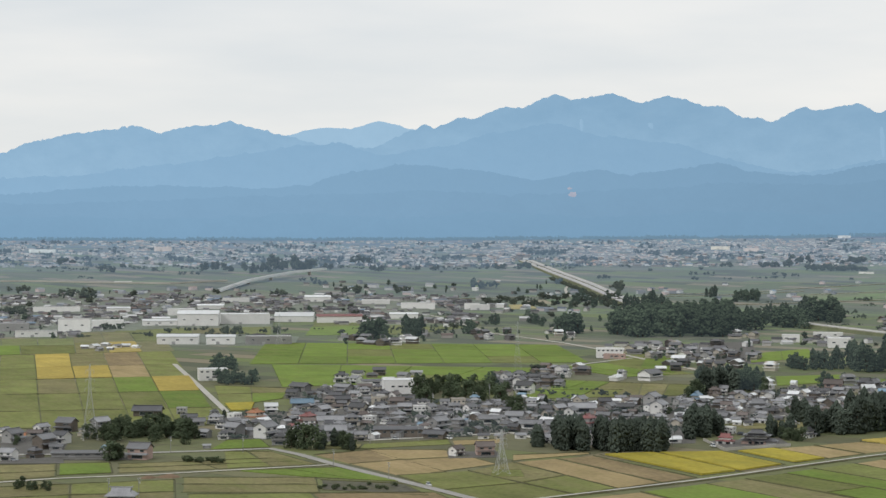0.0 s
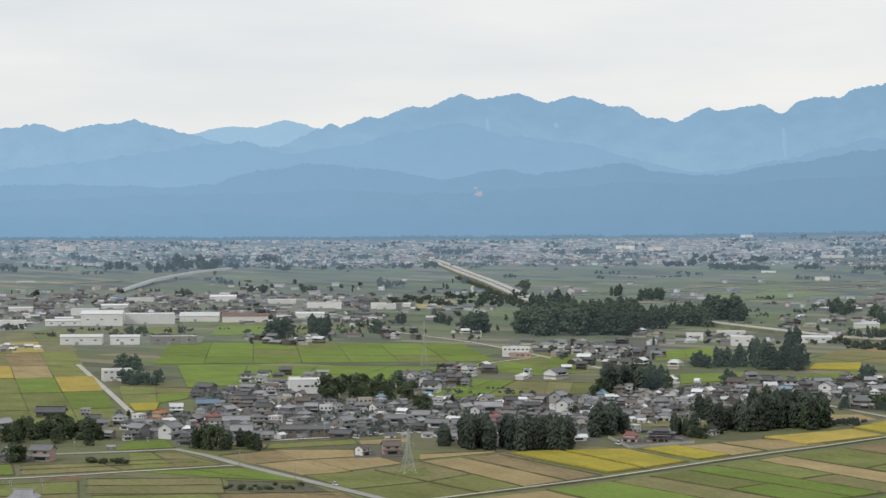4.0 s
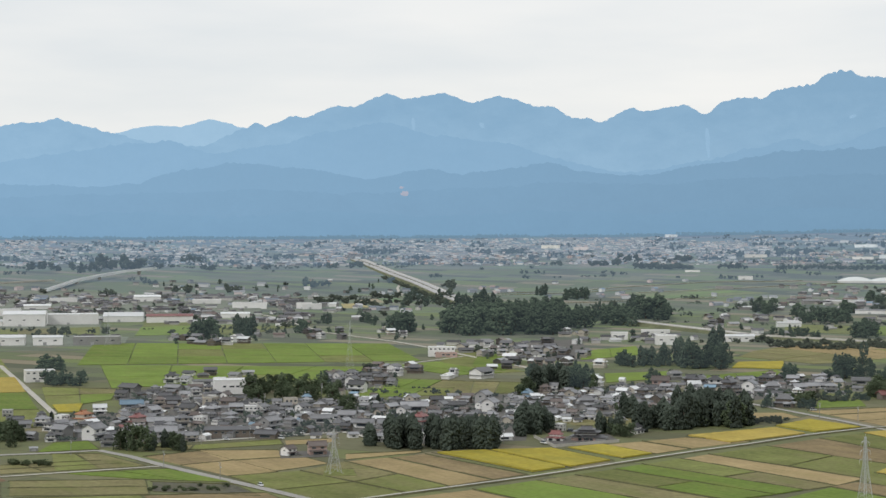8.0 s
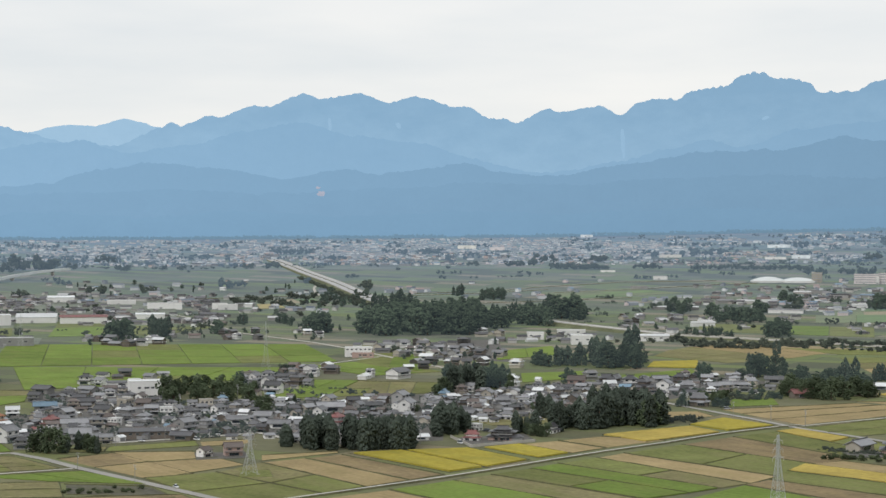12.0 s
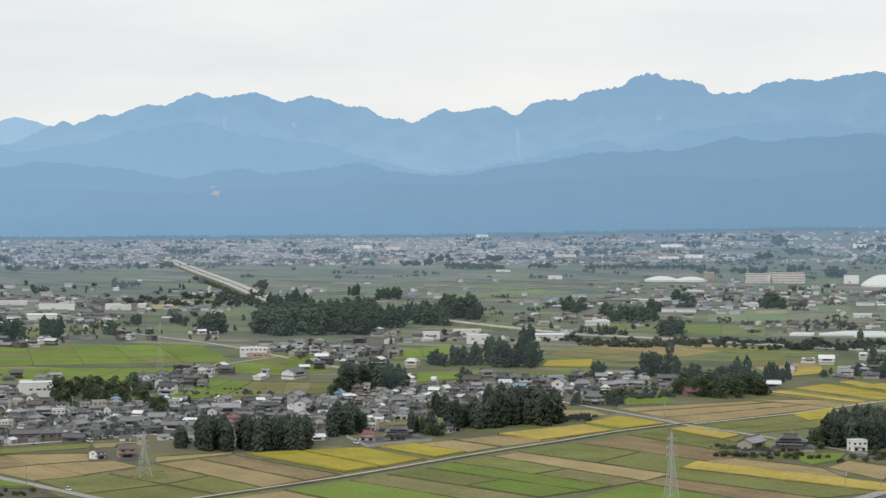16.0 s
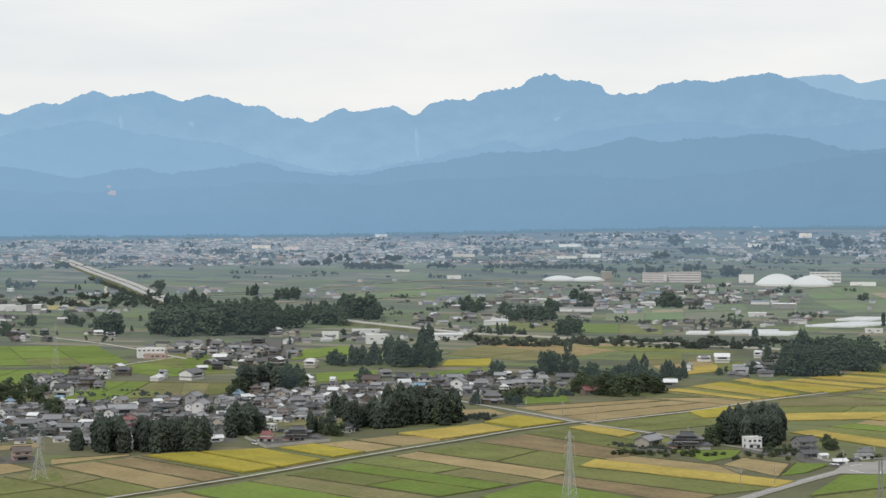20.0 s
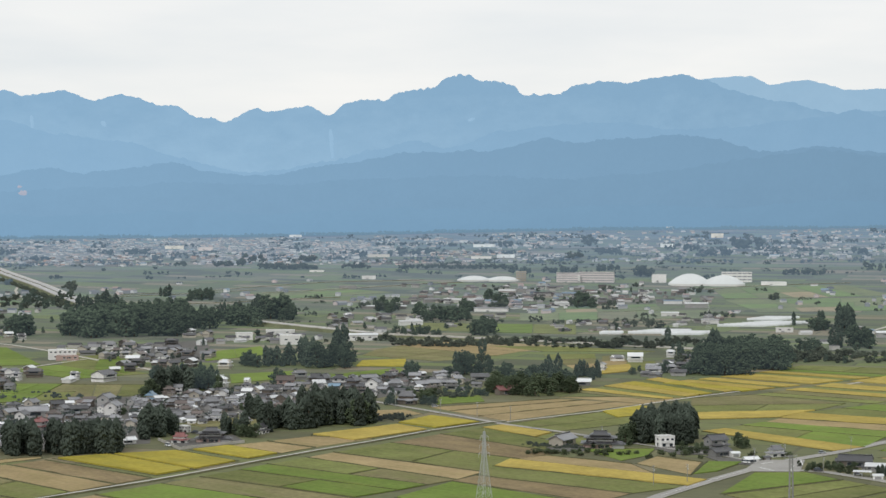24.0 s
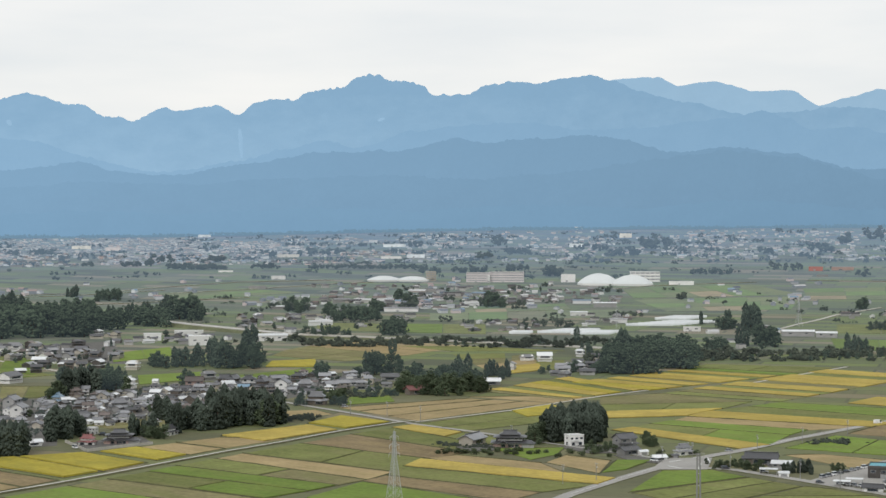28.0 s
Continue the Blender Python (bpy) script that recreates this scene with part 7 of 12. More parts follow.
hall("works_shed", "low pale works beside white domes", 914, 2806, -17, 64.0, 24.0, 7.6, "flat", TILE["pale"], WALL["white"], 1, 0, "building")
hall("tower_block", "pinkish tower beside low white domes", 522, 2985, -11, 17.5, 14.0, 15.6, "flat", TILE["pale"], WALL["cream"], 4, 3, "building")
hall("red_store", "long store with red sheet walls", 1231, 3002, -21, 38.5, 20.0, 10.4, "flat", TILE["red"], SHOP_RED, 1, 3, "building")
hall("red_store", "long store with red sheet walls", 1280, 2996, -25, 60.7, 20.0, 7.3, "flat", TILE["red"], WALL["pink"], 1, 5, "building")
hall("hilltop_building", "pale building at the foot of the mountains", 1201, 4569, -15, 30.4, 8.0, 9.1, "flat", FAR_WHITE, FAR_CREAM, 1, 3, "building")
# ---- groves and woods ----
tree("broadleaf", -372, 963, 10.0)
tree("broadleaf", -364, 951, 10.5)
tree("broadleaf", -366, 958, 11.3)
tree("broadleaf", -371, 980, 10.2)
tree("broadleaf", -364, 975, 11.0)
tree("broadleaf", -362, 973, 10.0)
tree("broadleaf", -359, 975, 9.5)
tree("broadleaf", -357, 975, 11.1)
tree("broadleaf", -356, 982, 11.0)
tree("broadleaf", -342, 956, 9.4)
tree("broadleaf", -344, 968, 9.4)
tree("broadleaf", -341, 976, 9.7)
tree("broadleaf", -341, 979, 11.5)
tree("broadleaf", -338, 981, 9.6)
tree("broadleaf", -332, 975, 12.0)
tree("broadleaf", -321, 950, 10.1)
tree("broadleaf", -328, 977, 12.1)
tree("broadleaf", -323, 974, 9.6)
tree("broadleaf", -373, 981, 10.8)
tree("broadleaf", -383, 1013, 9.5)
tree("broadleaf", -379, 1013, 9.4)
tree("broadleaf", -362, 985, 9.6)
tree("broadleaf", -362, 1000, 11.7)
tree("broadleaf", -353, 985, 9.0)
tree("broadleaf", -356, 997, 12.1)
tree("broadleaf", -356, 1008, 11.9)
tree("broadleaf", -351, 1005, 10.2)
tree("broadleaf", -339, 989, 9.5)
tree("broadleaf", -337, 996, 11.6)
tree("broadleaf", -332, 990, 10.1)
tree("broadleaf", -385, 964, 9.0)
tree("broadleaf", -380, 964, 7.0)
tree("broadleaf", -373, 959, 8.7)
tree("broadleaf", -257, 943, 12.0)
tree("broadleaf", -255, 952, 13.9)
tree("broadleaf", -249, 941, 11.6)
tree("broadleaf", -247, 938, 14.6)
tree("broadleaf", -242, 939, 13.6)
tree("cedar", -239, 940, 9.4)
tree("cedar", -241, 953, 9.8)
tree("cedar", -235, 954, 10.5)
tree("cedar", -235, 954, 10.8)
tree("cedar", -232, 955, 8.8)
tree("cedar", -224, 946, 8.1)
tree("cedar", -221, 938, 8.9)
tree("broadleaf", -228, 945, 10.5)
tree("broadleaf", -224, 942, 9.6)
tree("broadleaf", -224, 948, 7.9)
tree("cedar", -113, 981, 16.0)
tree("cedar", -112, 978, 18.3)
tree("cedar", -111, 971, 16.4)
tree("cedar", -109, 967, 17.4)
tree("cedar", -107, 960, 16.5)
tree("cedar", -108, 972, 16.1)
tree("cedar", -106, 968, 17.9)
tree("cedar", -106, 970, 17.0)
tree("cedar", -106, 983, 16.9)
tree("cedar", -106, 983, 17.5)
tree("cedar", -104, 974, 17.5)
tree("cedar", -104, 980, 16.8)
tree("cedar", -102, 976, 17.0)
tree("cedar", -102, 980, 16.3)
tree("cedar", -99, 966, 18.0)
tree("cedar", -99, 969, 18.2)
tree("cedar", -99, 975, 18.4)
tree("cedar", -96, 960, 16.9)
tree("cedar", -89, 973, 18.4)
tree("cedar", -88, 977, 18.3)
tree("cedar", -88, 983, 17.5)
tree("cedar", -86, 970, 17.0)
tree("cedar", -85, 963, 15.4)
tree("cedar", -85, 976, 17.5)
tree("cedar", -84, 978, 15.0)
tree("cedar", -83, 974, 14.8)
tree("cedar", -81, 964, 17.1)
tree("cedar", -79, 958, 17.7)
tree("cedar", -81, 982, 15.9)
tree("cedar", -79, 971, 16.6)
tree("cedar", -77, 962, 15.4)
tree("cedar", -76, 961, 17.5)
tree("cedar", -77, 981, 17.8)
tree("cedar", -76, 984, 16.8)
tree("cedar", -75, 983, 14.8)
tree("cedar", -73, 965, 16.2)
tree("cedar", -71, 965, 18.2)
tree("cedar", -73, 983, 14.7)
tree("cedar", -71, 979, 14.8)
tree("cedar", -70, 986, 15.9)
tree("cedar", -68, 965, 16.0)
tree("cedar", -69, 988, 16.4)
tree("cedar", -66, 969, 18.0)
tree("cedar", -66, 982, 15.1)
tree("cedar", -64, 966, 16.4)
tree("cedar", -64, 973, 15.6)
tree("cedar", -65, 990, 17.3)
tree("cedar", -61, 963, 16.1)
tree("cedar", -61, 962, 17.5)
tree("cedar", -61, 978, 16.6)
tree("cedar", -61, 985, 17.4)
tree("cedar", -58, 975, 16.1)
tree("cedar", -58, 977, 17.7)
tree("cedar", -56, 962, 14.9)
tree("cedar", -56, 976, 16.1)
tree("cedar", -54, 967, 18.0)
tree("cedar", -55, 991, 17.0)
tree("cedar", -53, 977, 15.6)
tree("cedar", -125, 973, 10.2)
tree("cedar", -125, 983, 12.3)
tree("cedar", -122, 973, 12.8)
tree("cedar", -121, 973, 10.5)
tree("cedar", -42, 1030, 14.8)
tree("cedar", -41, 1026, 18.8)
tree("cedar", -40, 1043, 14.8)
tree("cedar", -39, 1047, 19.4)
tree("cedar", -37, 1048, 14.3)
tree("cedar", -35, 1040, 17.7)
tree("cedar", -32, 1037, 18.2)
tree("cedar", -32, 1047, 19.3)
tree("cedar", -28, 1060, 15.0)
tree("cedar", -26, 1054, 12.3)
tree("cedar", -24, 1046, 12.8)
tree("broadleaf", -246, 1252, 16.8)
tree("broadleaf", -238, 1221, 11.7)
tree("broadleaf", -236, 1214, 11.8)
tree("broadleaf", -233, 1210, 15.6)
tree("broadleaf", -230, 1202, 13.6)
tree("broadleaf", -238, 1259, 13.5)
tree("broadleaf", -238, 1284, 11.5)
tree("broadleaf", -241, 1300, 12.9)
tree("broadleaf", -236, 1306, 12.0)
tree("broadleaf", -217, 1219, 15.3)
tree("broadleaf", -227, 1279, 15.9)
tree("broadleaf", -217, 1246, 12.1)
tree("broadleaf", -222, 1281, 14.8)
tree("broadleaf", -212, 1260, 13.0)
tree("broadleaf", -212, 1273, 13.5)
tree("broadleaf", -212, 1297, 14.1)
tree("broadleaf", -199, 1236, 11.3)
tree("broadleaf", -196, 1237, 11.2)
tree("broadleaf", -204, 1299, 11.2)
tree("broadleaf", -196, 1279, 15.4)
tree("broadleaf", -182, 1226, 13.8)
tree("broadleaf", -183, 1247, 10.9)
tree("broadleaf", -185, 1278, 11.5)
wood("broadleaf", [(-202, 1319, 15.8)], "dense dark green broadleaf wood")
tree("broadleaf", -166, 1167, 10.7)
tree("broadleaf", -164, 1168, 10.1)
tree("broadleaf", -158, 1151, 12.4)
tree("broadleaf", -51, 1255, 11.1)
tree("broadleaf", -49, 1272, 10.5)
tree("broadleaf", -48, 1258, 11.4)
tree("broadleaf", -46, 1272, 14.6)
tree("cedar", -42, 1309, 19.6)
tree("cedar", -42, 1324, 17.7)
tree("cedar", -40, 1315, 20.9)
tree("cedar", -39, 1315, 19.0)
tree("cedar", -35, 1314, 19.2)
tree("cedar", -33, 1322, 19.0)
tree("cedar", -31, 1325, 21.5)
tree("cedar", -27, 1327, 18.0)
tree("cedar", -22, 1323, 21.2)
tree("cedar", -20, 1316, 19.3)
wood("cedar", [(-45, 1329, 19.9), (-36, 1336, 18.5), (-32, 1331, 19.3), (-29, 1347, 18.7), (-26, 1340, 18.9), (-25, 1331, 21.8)], "dense dark stand of cedar trees")
tree("broadleaf", 2, 1329, 12.9)
wood("broadleaf", [(-23, 1357, 18.2), (-20, 1337, 18.0), (-18, 1354, 17.8), (-14, 1361, 12.8), (-12, 1366, 18.0), (-9, 1351, 15.0), (-6, 1342, 16.4), (-2, 1343, 13.1)], "dense dark green broadleaf wood")
wood("cedar", [(-47, 1364, 17.9), (-46, 1410, 15.4), (-39, 1357, 16.9), (-37, 1386, 15.7), (-32, 1401, 14.7), (-30, 1374, 12.2), (-24, 1382, 15.6), (-24, 1401, 15.2), (-17, 1383, 13.9), (-13, 1376, 15.3), (-12, 1399, 17.8), (-9, 1385, 15.9), (-4, 1371, 17.5), (1, 1374, 13.3)], "dense dark stand of cedar trees")
tree("cedar", 21, 1144, 15.1)
tree("cedar", 23, 1132, 14.3)
tree("cedar", 25, 1131, 13.7)
tree("cedar", 27, 1146, 14.4)
tree("cedar", 28, 1084, 16.1)
tree("cedar", 31, 1055, 18.3)
tree("cedar", 34, 1072, 15.1)
tree("cedar", 38, 1078, 14.2)
tree("cedar", 43, 1079, 16.0)
tree("cedar", 44, 1075, 19.3)
tree("cedar", 46, 1065, 16.5)
tree("cedar", 51, 1070, 16.3)
tree("cedar", 54, 1079, 19.2)
tree("cedar", 56, 1070, 18.3)
tree("cedar", 5, 1044, 14.0)
tree("cedar", 8, 1049, 10.0)
tree("cedar", 11, 1048, 9.6)
tree("cedar", 12, 1041, 10.4)
tree("cedar", 15, 1053, 9.4)
tree("cedar", 17, 1057, 13.3)
tree("broadleaf", 12, 1039, 7.5)
tree("broadleaf", 15, 1033, 7.5)
tree("broadleaf", 17, 1034, 7.3)
tree("broadleaf", 19, 1028, 6.5)
tree("broadleaf", 20, 1029, 7.5)
tree("broadleaf", 23, 1028, 8.5)
tree("cedar", 59, 1073, 23.0)
tree("cedar", 62, 1101, 20.0)
tree("cedar", 63, 1084, 21.1)
tree("cedar", 64, 1091, 20.8)
tree("cedar", 66, 1091, 21.4)
tree("cedar", 67, 1092, 21.2)
tree("cedar", 71, 1108, 21.8)
tree("cedar", 71, 1098, 22.4)
tree("cedar", 73, 1113, 22.3)
tree("cedar", 74, 1095, 20.6)
tree("cedar", 55, 1133, 21.5)
tree("cedar", 59, 1134, 17.6)
tree("cedar", 60, 1140, 17.1)
tree("cedar", 64, 1144, 21.9)
wood("broadleaf", [(45, 1381, 9.7), (51, 1388, 11.1), (53, 1388, 9.6)], "dense dark green broadleaf wood")
wood("broadleaf", [(-468, 1465, 13.0), (-472, 1492, 13.1), (-466, 1488, 11.9), (-459, 1485, 13.3), (-454, 1473, 10.8)], "dense dark green broadleaf wood")
wood("broadleaf", [(-424, 1338, 12.5), (-418, 1335, 11.7), (-412, 1326, 9.7), (-410, 1334, 10.3), (-412, 1346, 11.5), (-402, 1330, 10.8), (-394, 1328, 11.7), (-399, 1353, 11.2)], "dense dark green broadleaf wood")
wood("broadleaf", [(-434, 1902, 18.8), (-431, 1899, 23.4), (-427, 1914, 18.5), (-423, 1920, 22.4), (-427, 1952, 23.0)], "dense dark green broadleaf wood")
wood("cedar", [(-454, 2007, 19.2), (-438, 1939, 22.1), (-429, 1919, 23.8), (-433, 1949, 18.6), (-430, 1950, 20.1), (-431, 1969, 21.8)], "dense dark stand of cedar trees")
wood("cedar", [(-407, 1999, 25.1), (-393, 1933, 22.7), (-399, 1978, 22.1), (-388, 1935, 22.2), (-394, 1971, 21.4), (-388, 1956, 23.4), (-390, 1983, 21.2), (-388, 1979, 22.0), (-386, 1987, 24.7)], "dense dark stand of cedar trees")
wood("broadleaf", [(-340, 2037, 17.5), (-338, 2048, 14.8), (-334, 2032, 15.9)], "dense dark green broadleaf wood")
wood("broadleaf", [(-437, 1822, 7.5), (-429, 1852, 6.3), (-421, 1870, 7.0), (-412, 1874, 7.4), (-406, 1868, 8.7), (-401, 1883, 7.4), (-387, 1844, 8.4), (-377, 1885, 8.0), (-369, 1862, 6.8), (-364, 1883, 7.8)], "dense dark green broadleaf wood")
wood("broadleaf", [(-232, 2023, 21.5), (-232, 2075, 22.2), (-227, 2053, 25.3), (-224, 2047, 21.9), (-221, 2055, 26.2), (-223, 2085, 25.2), (-214, 2062, 25.1), (-213, 2065, 23.9)], "dense dark green broadleaf wood")
wood("broadleaf", [(-296, 2266, 12.2), (-288, 2251, 13.0), (-285, 2244, 13.9), (-272, 2203, 12.8)], "dense dark green broadleaf wood")
wood("cedar", [(-342, 2235, 13.2), (-335, 2218, 16.6), (-336, 2248, 13.5)], "dense dark stand of cedar trees")
wood("broadleaf", [(-171, 2060, 26.1), (-166, 2053, 26.6), (-170, 2118, 30.6), (-164, 2078, 30.0), (-164, 2096, 26.3), (-158, 2049, 28.9), (-159, 2112, 30.8), (-154, 2078, 28.2), (-153, 2100, 27.7), (-146, 2038, 30.9), (-143, 2018, 29.7), (-139, 2008, 24.5), (-137, 2018, 24.5), (-134, 2013, 25.7), (-132, 2018, 26.9), (-136, 2102, 31.1), (-132, 2090, 27.9), (-129, 2098, 24.6), (-126, 2091, 27.5), (-124, 2096, 25.1), (-122, 2101, 26.3), (-119, 2103, 31.7), (-118, 2094, 26.1), (-113, 2063, 27.2), (-112, 2096, 31.1), (-106, 2041, 30.2), (-109, 2103, 26.1), (-101, 2017, 30.4), (-100, 2066, 25.0), (-101, 2128, 32.1)], "dense dark green broadleaf wood")
wood("broadleaf", [(-98, 2100, 32.0), (-92, 2024, 26.0), (-93, 2124, 32.0), (-90, 2094, 29.6), (-87, 2106, 25.5), (-86, 2135, 31.9), (-83, 2117, 27.3), (-80, 2099, 28.8), (-77, 2098, 26.8), (-73, 2045, 27.2), (-71, 2081, 25.2), (-68, 2037, 27.4), (-66, 2077, 30.9), (-65, 2097, 27.3), (-62, 2075, 27.9), (-59, 2087, 28.0), (-57, 2120, 32.6), (-54, 2038, 25.1), (-51, 2112, 25.2), (-48, 2042, 30.3), (-44, 2026, 24.0), (-45, 2132, 30.9), (-41, 2055, 30.1), (-37, 2063, 30.9), (-37, 2137, 32.1), (-36, 2137, 31.6)], "dense dark green broadleaf wood")
wood("broadleaf", [(-179, 2201, 23.5), (-174, 2193, 23.5), (-166, 2157, 24.4), (-164, 2190, 27.8), (-160, 2199, 23.3), (-160, 2226, 30.9), (-155, 2218, 24.4), (-150, 2243, 27.7), (-150, 2295, 30.0), (-138, 2176, 25.1), (-143, 2291, 31.3), (-136, 2255, 27.8), (-131, 2268, 26.5), (-122, 2192, 25.4), (-120, 2168, 28.3), (-118, 2256, 31.2), (-116, 2287, 24.9), (-109, 2224, 26.2), (-102, 2217, 26.9), (-100, 2226, 28.2), (-97, 2239, 27.4), (-94, 2295, 30.4), (-87, 2187, 23.6), (-85, 2255, 29.3), (-83, 2285, 25.1), (-76, 2234, 23.5), (-75, 2297, 31.7), (-68, 2237, 25.8), (-62, 2197, 28.2), (-62, 2259, 27.6)], "dense dark green broadleaf wood")
wood("broadleaf", [(-56, 2202, 25.6), (-52, 2230, 28.0), (-46, 2192, 27.0), (-45, 2324, 28.9)], "dense dark green broadleaf wood")
wood("cedar", [(-189, 2474, 25.9), (-191, 2530, 24.9), (-179, 2439, 27.4), (-175, 2456, 28.1), (-170, 2451, 24.7), (-166, 2521, 25.9), (-160, 2440, 29.3), (-159, 2522, 27.1), (-154, 2532, 31.3), (-143, 2434, 28.3), (-139, 2429, 24.8), (-141, 2526, 25.1)], "dense dark stand of cedar trees")
wood("broadleaf", [(-131, 2492, 21.2), (-123, 2385, 20.4), (-116, 2391, 15.1), (-116, 2457, 18.5), (-105, 2387, 20.3), (-99, 2414, 17.6), (-96, 2407, 21.0), (-93, 2462, 19.9), (-86, 2389, 14.8), (-80, 2446, 16.6), (-75, 2448, 22.4), (-67, 2434, 21.6), (-63, 2490, 21.8), (-55, 2378, 20.3), (-54, 2486, 20.4), (-48, 2412, 19.2)], "dense dark green broadleaf wood")
wood("cedar", [(-85, 2764, 14.8), (-79, 2752, 15.2), (-76, 2761, 16.9), (-72, 2767, 19.1)], "dense dark stand of cedar trees")
wood("broadleaf", [(-39, 2677, 14.1), (-38, 2679, 17.5), (-31, 2709, 17.1), (-26, 2700, 16.2), (-22, 2685, 17.1), (-14, 2716, 16.2), (-9, 2685, 16.1)], "dense dark green broadleaf wood")
wood("broadleaf", [(-30, 2240, 25.8), (-25, 2188, 20.9), (-19, 2233, 23.3), (-15, 2158, 25.0), (-8, 2175, 21.4), (-2, 2232, 26.3)], "dense dark green broadleaf wood")
wood("cedar", [(-28, 2313, 16.1), (-20, 2380, 20.5), (-14, 2377, 19.3), (-2, 2329, 18.1), (6, 2354, 22.9), (11, 2378, 23.7)], "dense dark stand of cedar trees")
wood("broadleaf", [(19, 2260, 25.8), (25, 2230, 26.3), (33, 2252, 25.6), (39, 2229, 24.2), (42, 2247, 27.7), (52, 2291, 20.8), (52, 2208, 20.1)], "dense dark green broadleaf wood")
wood("cedar", [(16, 2296, 20.5), (26, 2326, 27.8), (31, 2349, 27.0), (35, 2348, 19.8), (41, 2318, 22.0), (48, 2352, 23.7), (49, 2338, 27.8), (57, 2357, 21.7)], "dense dark stand of cedar trees")
wood("cedar", [(57, 2433, 30.8), (58, 2399, 27.6), (63, 2429, 22.0), (63, 2414, 21.4)], "dense dark stand of cedar trees")
wood("broadleaf", [(68, 2368, 31.6), (73, 2364, 28.0), (77, 2377, 28.2), (80, 2431, 23.6), (82, 2396, 23.6), (87, 2388, 30.4), (91, 2416, 32.4), (95, 2413, 23.8), (95, 2363, 30.7), (98, 2387, 23.4)], "dense dark green broadleaf wood")
wood("broadleaf", [(-24, 2751, 13.6), (-20, 2726, 10.0), (-14, 2761, 14.0), (-11, 2725, 12.1), (-8, 2759, 14.1), (-6, 2729, 12.8)], "dense dark green broadleaf wood")
wood("broadleaf", [(88, 2333, 16.7), (93, 2363, 14.8), (97, 2344, 21.7), (101, 2339, 20.4)], "dense dark green broadleaf wood")
wood("broadleaf", [(25, 1583, 12.0), (26, 1575, 11.7), (30, 1588, 13.7), (32, 1572, 11.4), (33, 1569, 11.7), (36, 1556, 12.5)], "dense dark green broadleaf wood")
wood("cedar", [(44, 1576, 18.7), (46, 1567, 16.6), (49, 1584, 16.0), (54, 1575, 18.4), (59, 1565, 12.5), (63, 1579, 18.7), (66, 1612, 19.3), (69, 1574, 16.0)], "dense dark stand of cedar trees")
wood("cedar", [(77, 1601, 24.2), (80, 1590, 25.7), (79, 1570, 24.1), (81, 1551, 20.2), (86, 1582, 21.8), (90, 1645, 22.5)], "dense dark stand of cedar trees")
wood("broadleaf", [(89, 1548, 23.0), (93, 1595, 19.6), (95, 1549, 18.4), (99, 1559, 18.5), (106, 1600, 21.5), (107, 1603, 20.6), (109, 1559, 19.2), (113, 1547, 17.3), (112, 1534, 19.2), (120, 1595, 22.3)], "dense dark green broadleaf wood")
wood("cedar", [(111, 1623, 32.6), (116, 1610, 35.6)], "dense dark stand of cedar trees")
tree("cedar", 62, 1099, 19.3)
tree("cedar", 63, 1098, 19.4)
tree("cedar", 66, 1105, 20.1)
tree("cedar", 66, 1094, 21.3)
tree("cedar", 69, 1116, 21.7)
tree("cedar", 69, 1088, 18.8)
tree("cedar", 72, 1097, 15.6)
tree("cedar", 76, 1112, 21.3)
tree("cedar", 79, 1120, 18.3)
tree("cedar", 77, 1090, 16.0)
tree("cedar", 81, 1121, 21.1)
tree("cedar", 82, 1110, 18.4)
tree("cedar", 84, 1105, 21.3)
tree("cedar", 86, 1102, 20.8)
tree("cedar", 88, 1116, 20.9)
tree("cedar", 88, 1081, 20.1)
tree("cedar", 92, 1108, 16.3)
tree("cedar", 94, 1102, 17.7)
tree("cedar", 96, 1113, 21.0)
tree("cedar", 96, 1096, 19.3)
tree("broadleaf", 65, 1108, 14.5)
tree("broadleaf", 66, 1090, 17.2)
tree("broadleaf", 73, 1120, 17.8)
tree("broadleaf", 75, 1125, 16.1)
tree("broadleaf", 79, 1101, 12.7)
tree("broadleaf", 85, 1124, 14.4)
tree("broadleaf", 86, 1088, 16.4)
tree("broadleaf", 86, 1084, 14.2)
tree("broadleaf", 89, 1087, 17.4)
tree("broadleaf", 94, 1105, 17.5)
wood("shrub", [(101, 1129, 4.9), (102, 1109, 4.9), (105, 1117, 3.8), (107, 1120, 4.3), (110, 1127, 3.9), (112, 1125, 3.7), (114, 1120, 4.7), (116, 1130, 4.1), (118, 1126, 5.1), (117, 1109, 3.8)], "rough green brush along a bank")
tree("broadleaf", 137, 1250, 7.0)
tree("broadleaf", 138, 1241, 8.2)
tree("broadleaf", 140, 1243, 7.5)
tree("broadleaf", 146, 1251, 7.9)
tree("broadleaf", 146, 1232, 7.2)
tree("broadleaf", 151, 1249, 7.0)
tree("broadleaf", 150, 1236, 9.2)
tree("broadleaf", 154, 1241, 9.1)
wood("shrub", [(163, 1277, 5.3), (165, 1263, 4.2), (169, 1253, 4.8), (172, 1259, 5.3), (176, 1268, 4.7)], "rough green brush along a bank")
wood("broadleaf", [(210, 1493, 20.7), (207, 1459, 17.9), (216, 1503, 16.7), (213, 1459, 18.4)], "dense dark green broadleaf wood")
wood("cedar", [(201, 1469, 19.3), (210, 1498, 15.5)], "dense dark stand of cedar trees")
tree("broadleaf", 207, 1301, 13.4)
tree("broadleaf", 209, 1302, 16.3)
tree("broadleaf", 211, 1290, 14.2)
tree("broadleaf", 212, 1276, 10.8)
tree("broadleaf", 217, 1288, 13.2)
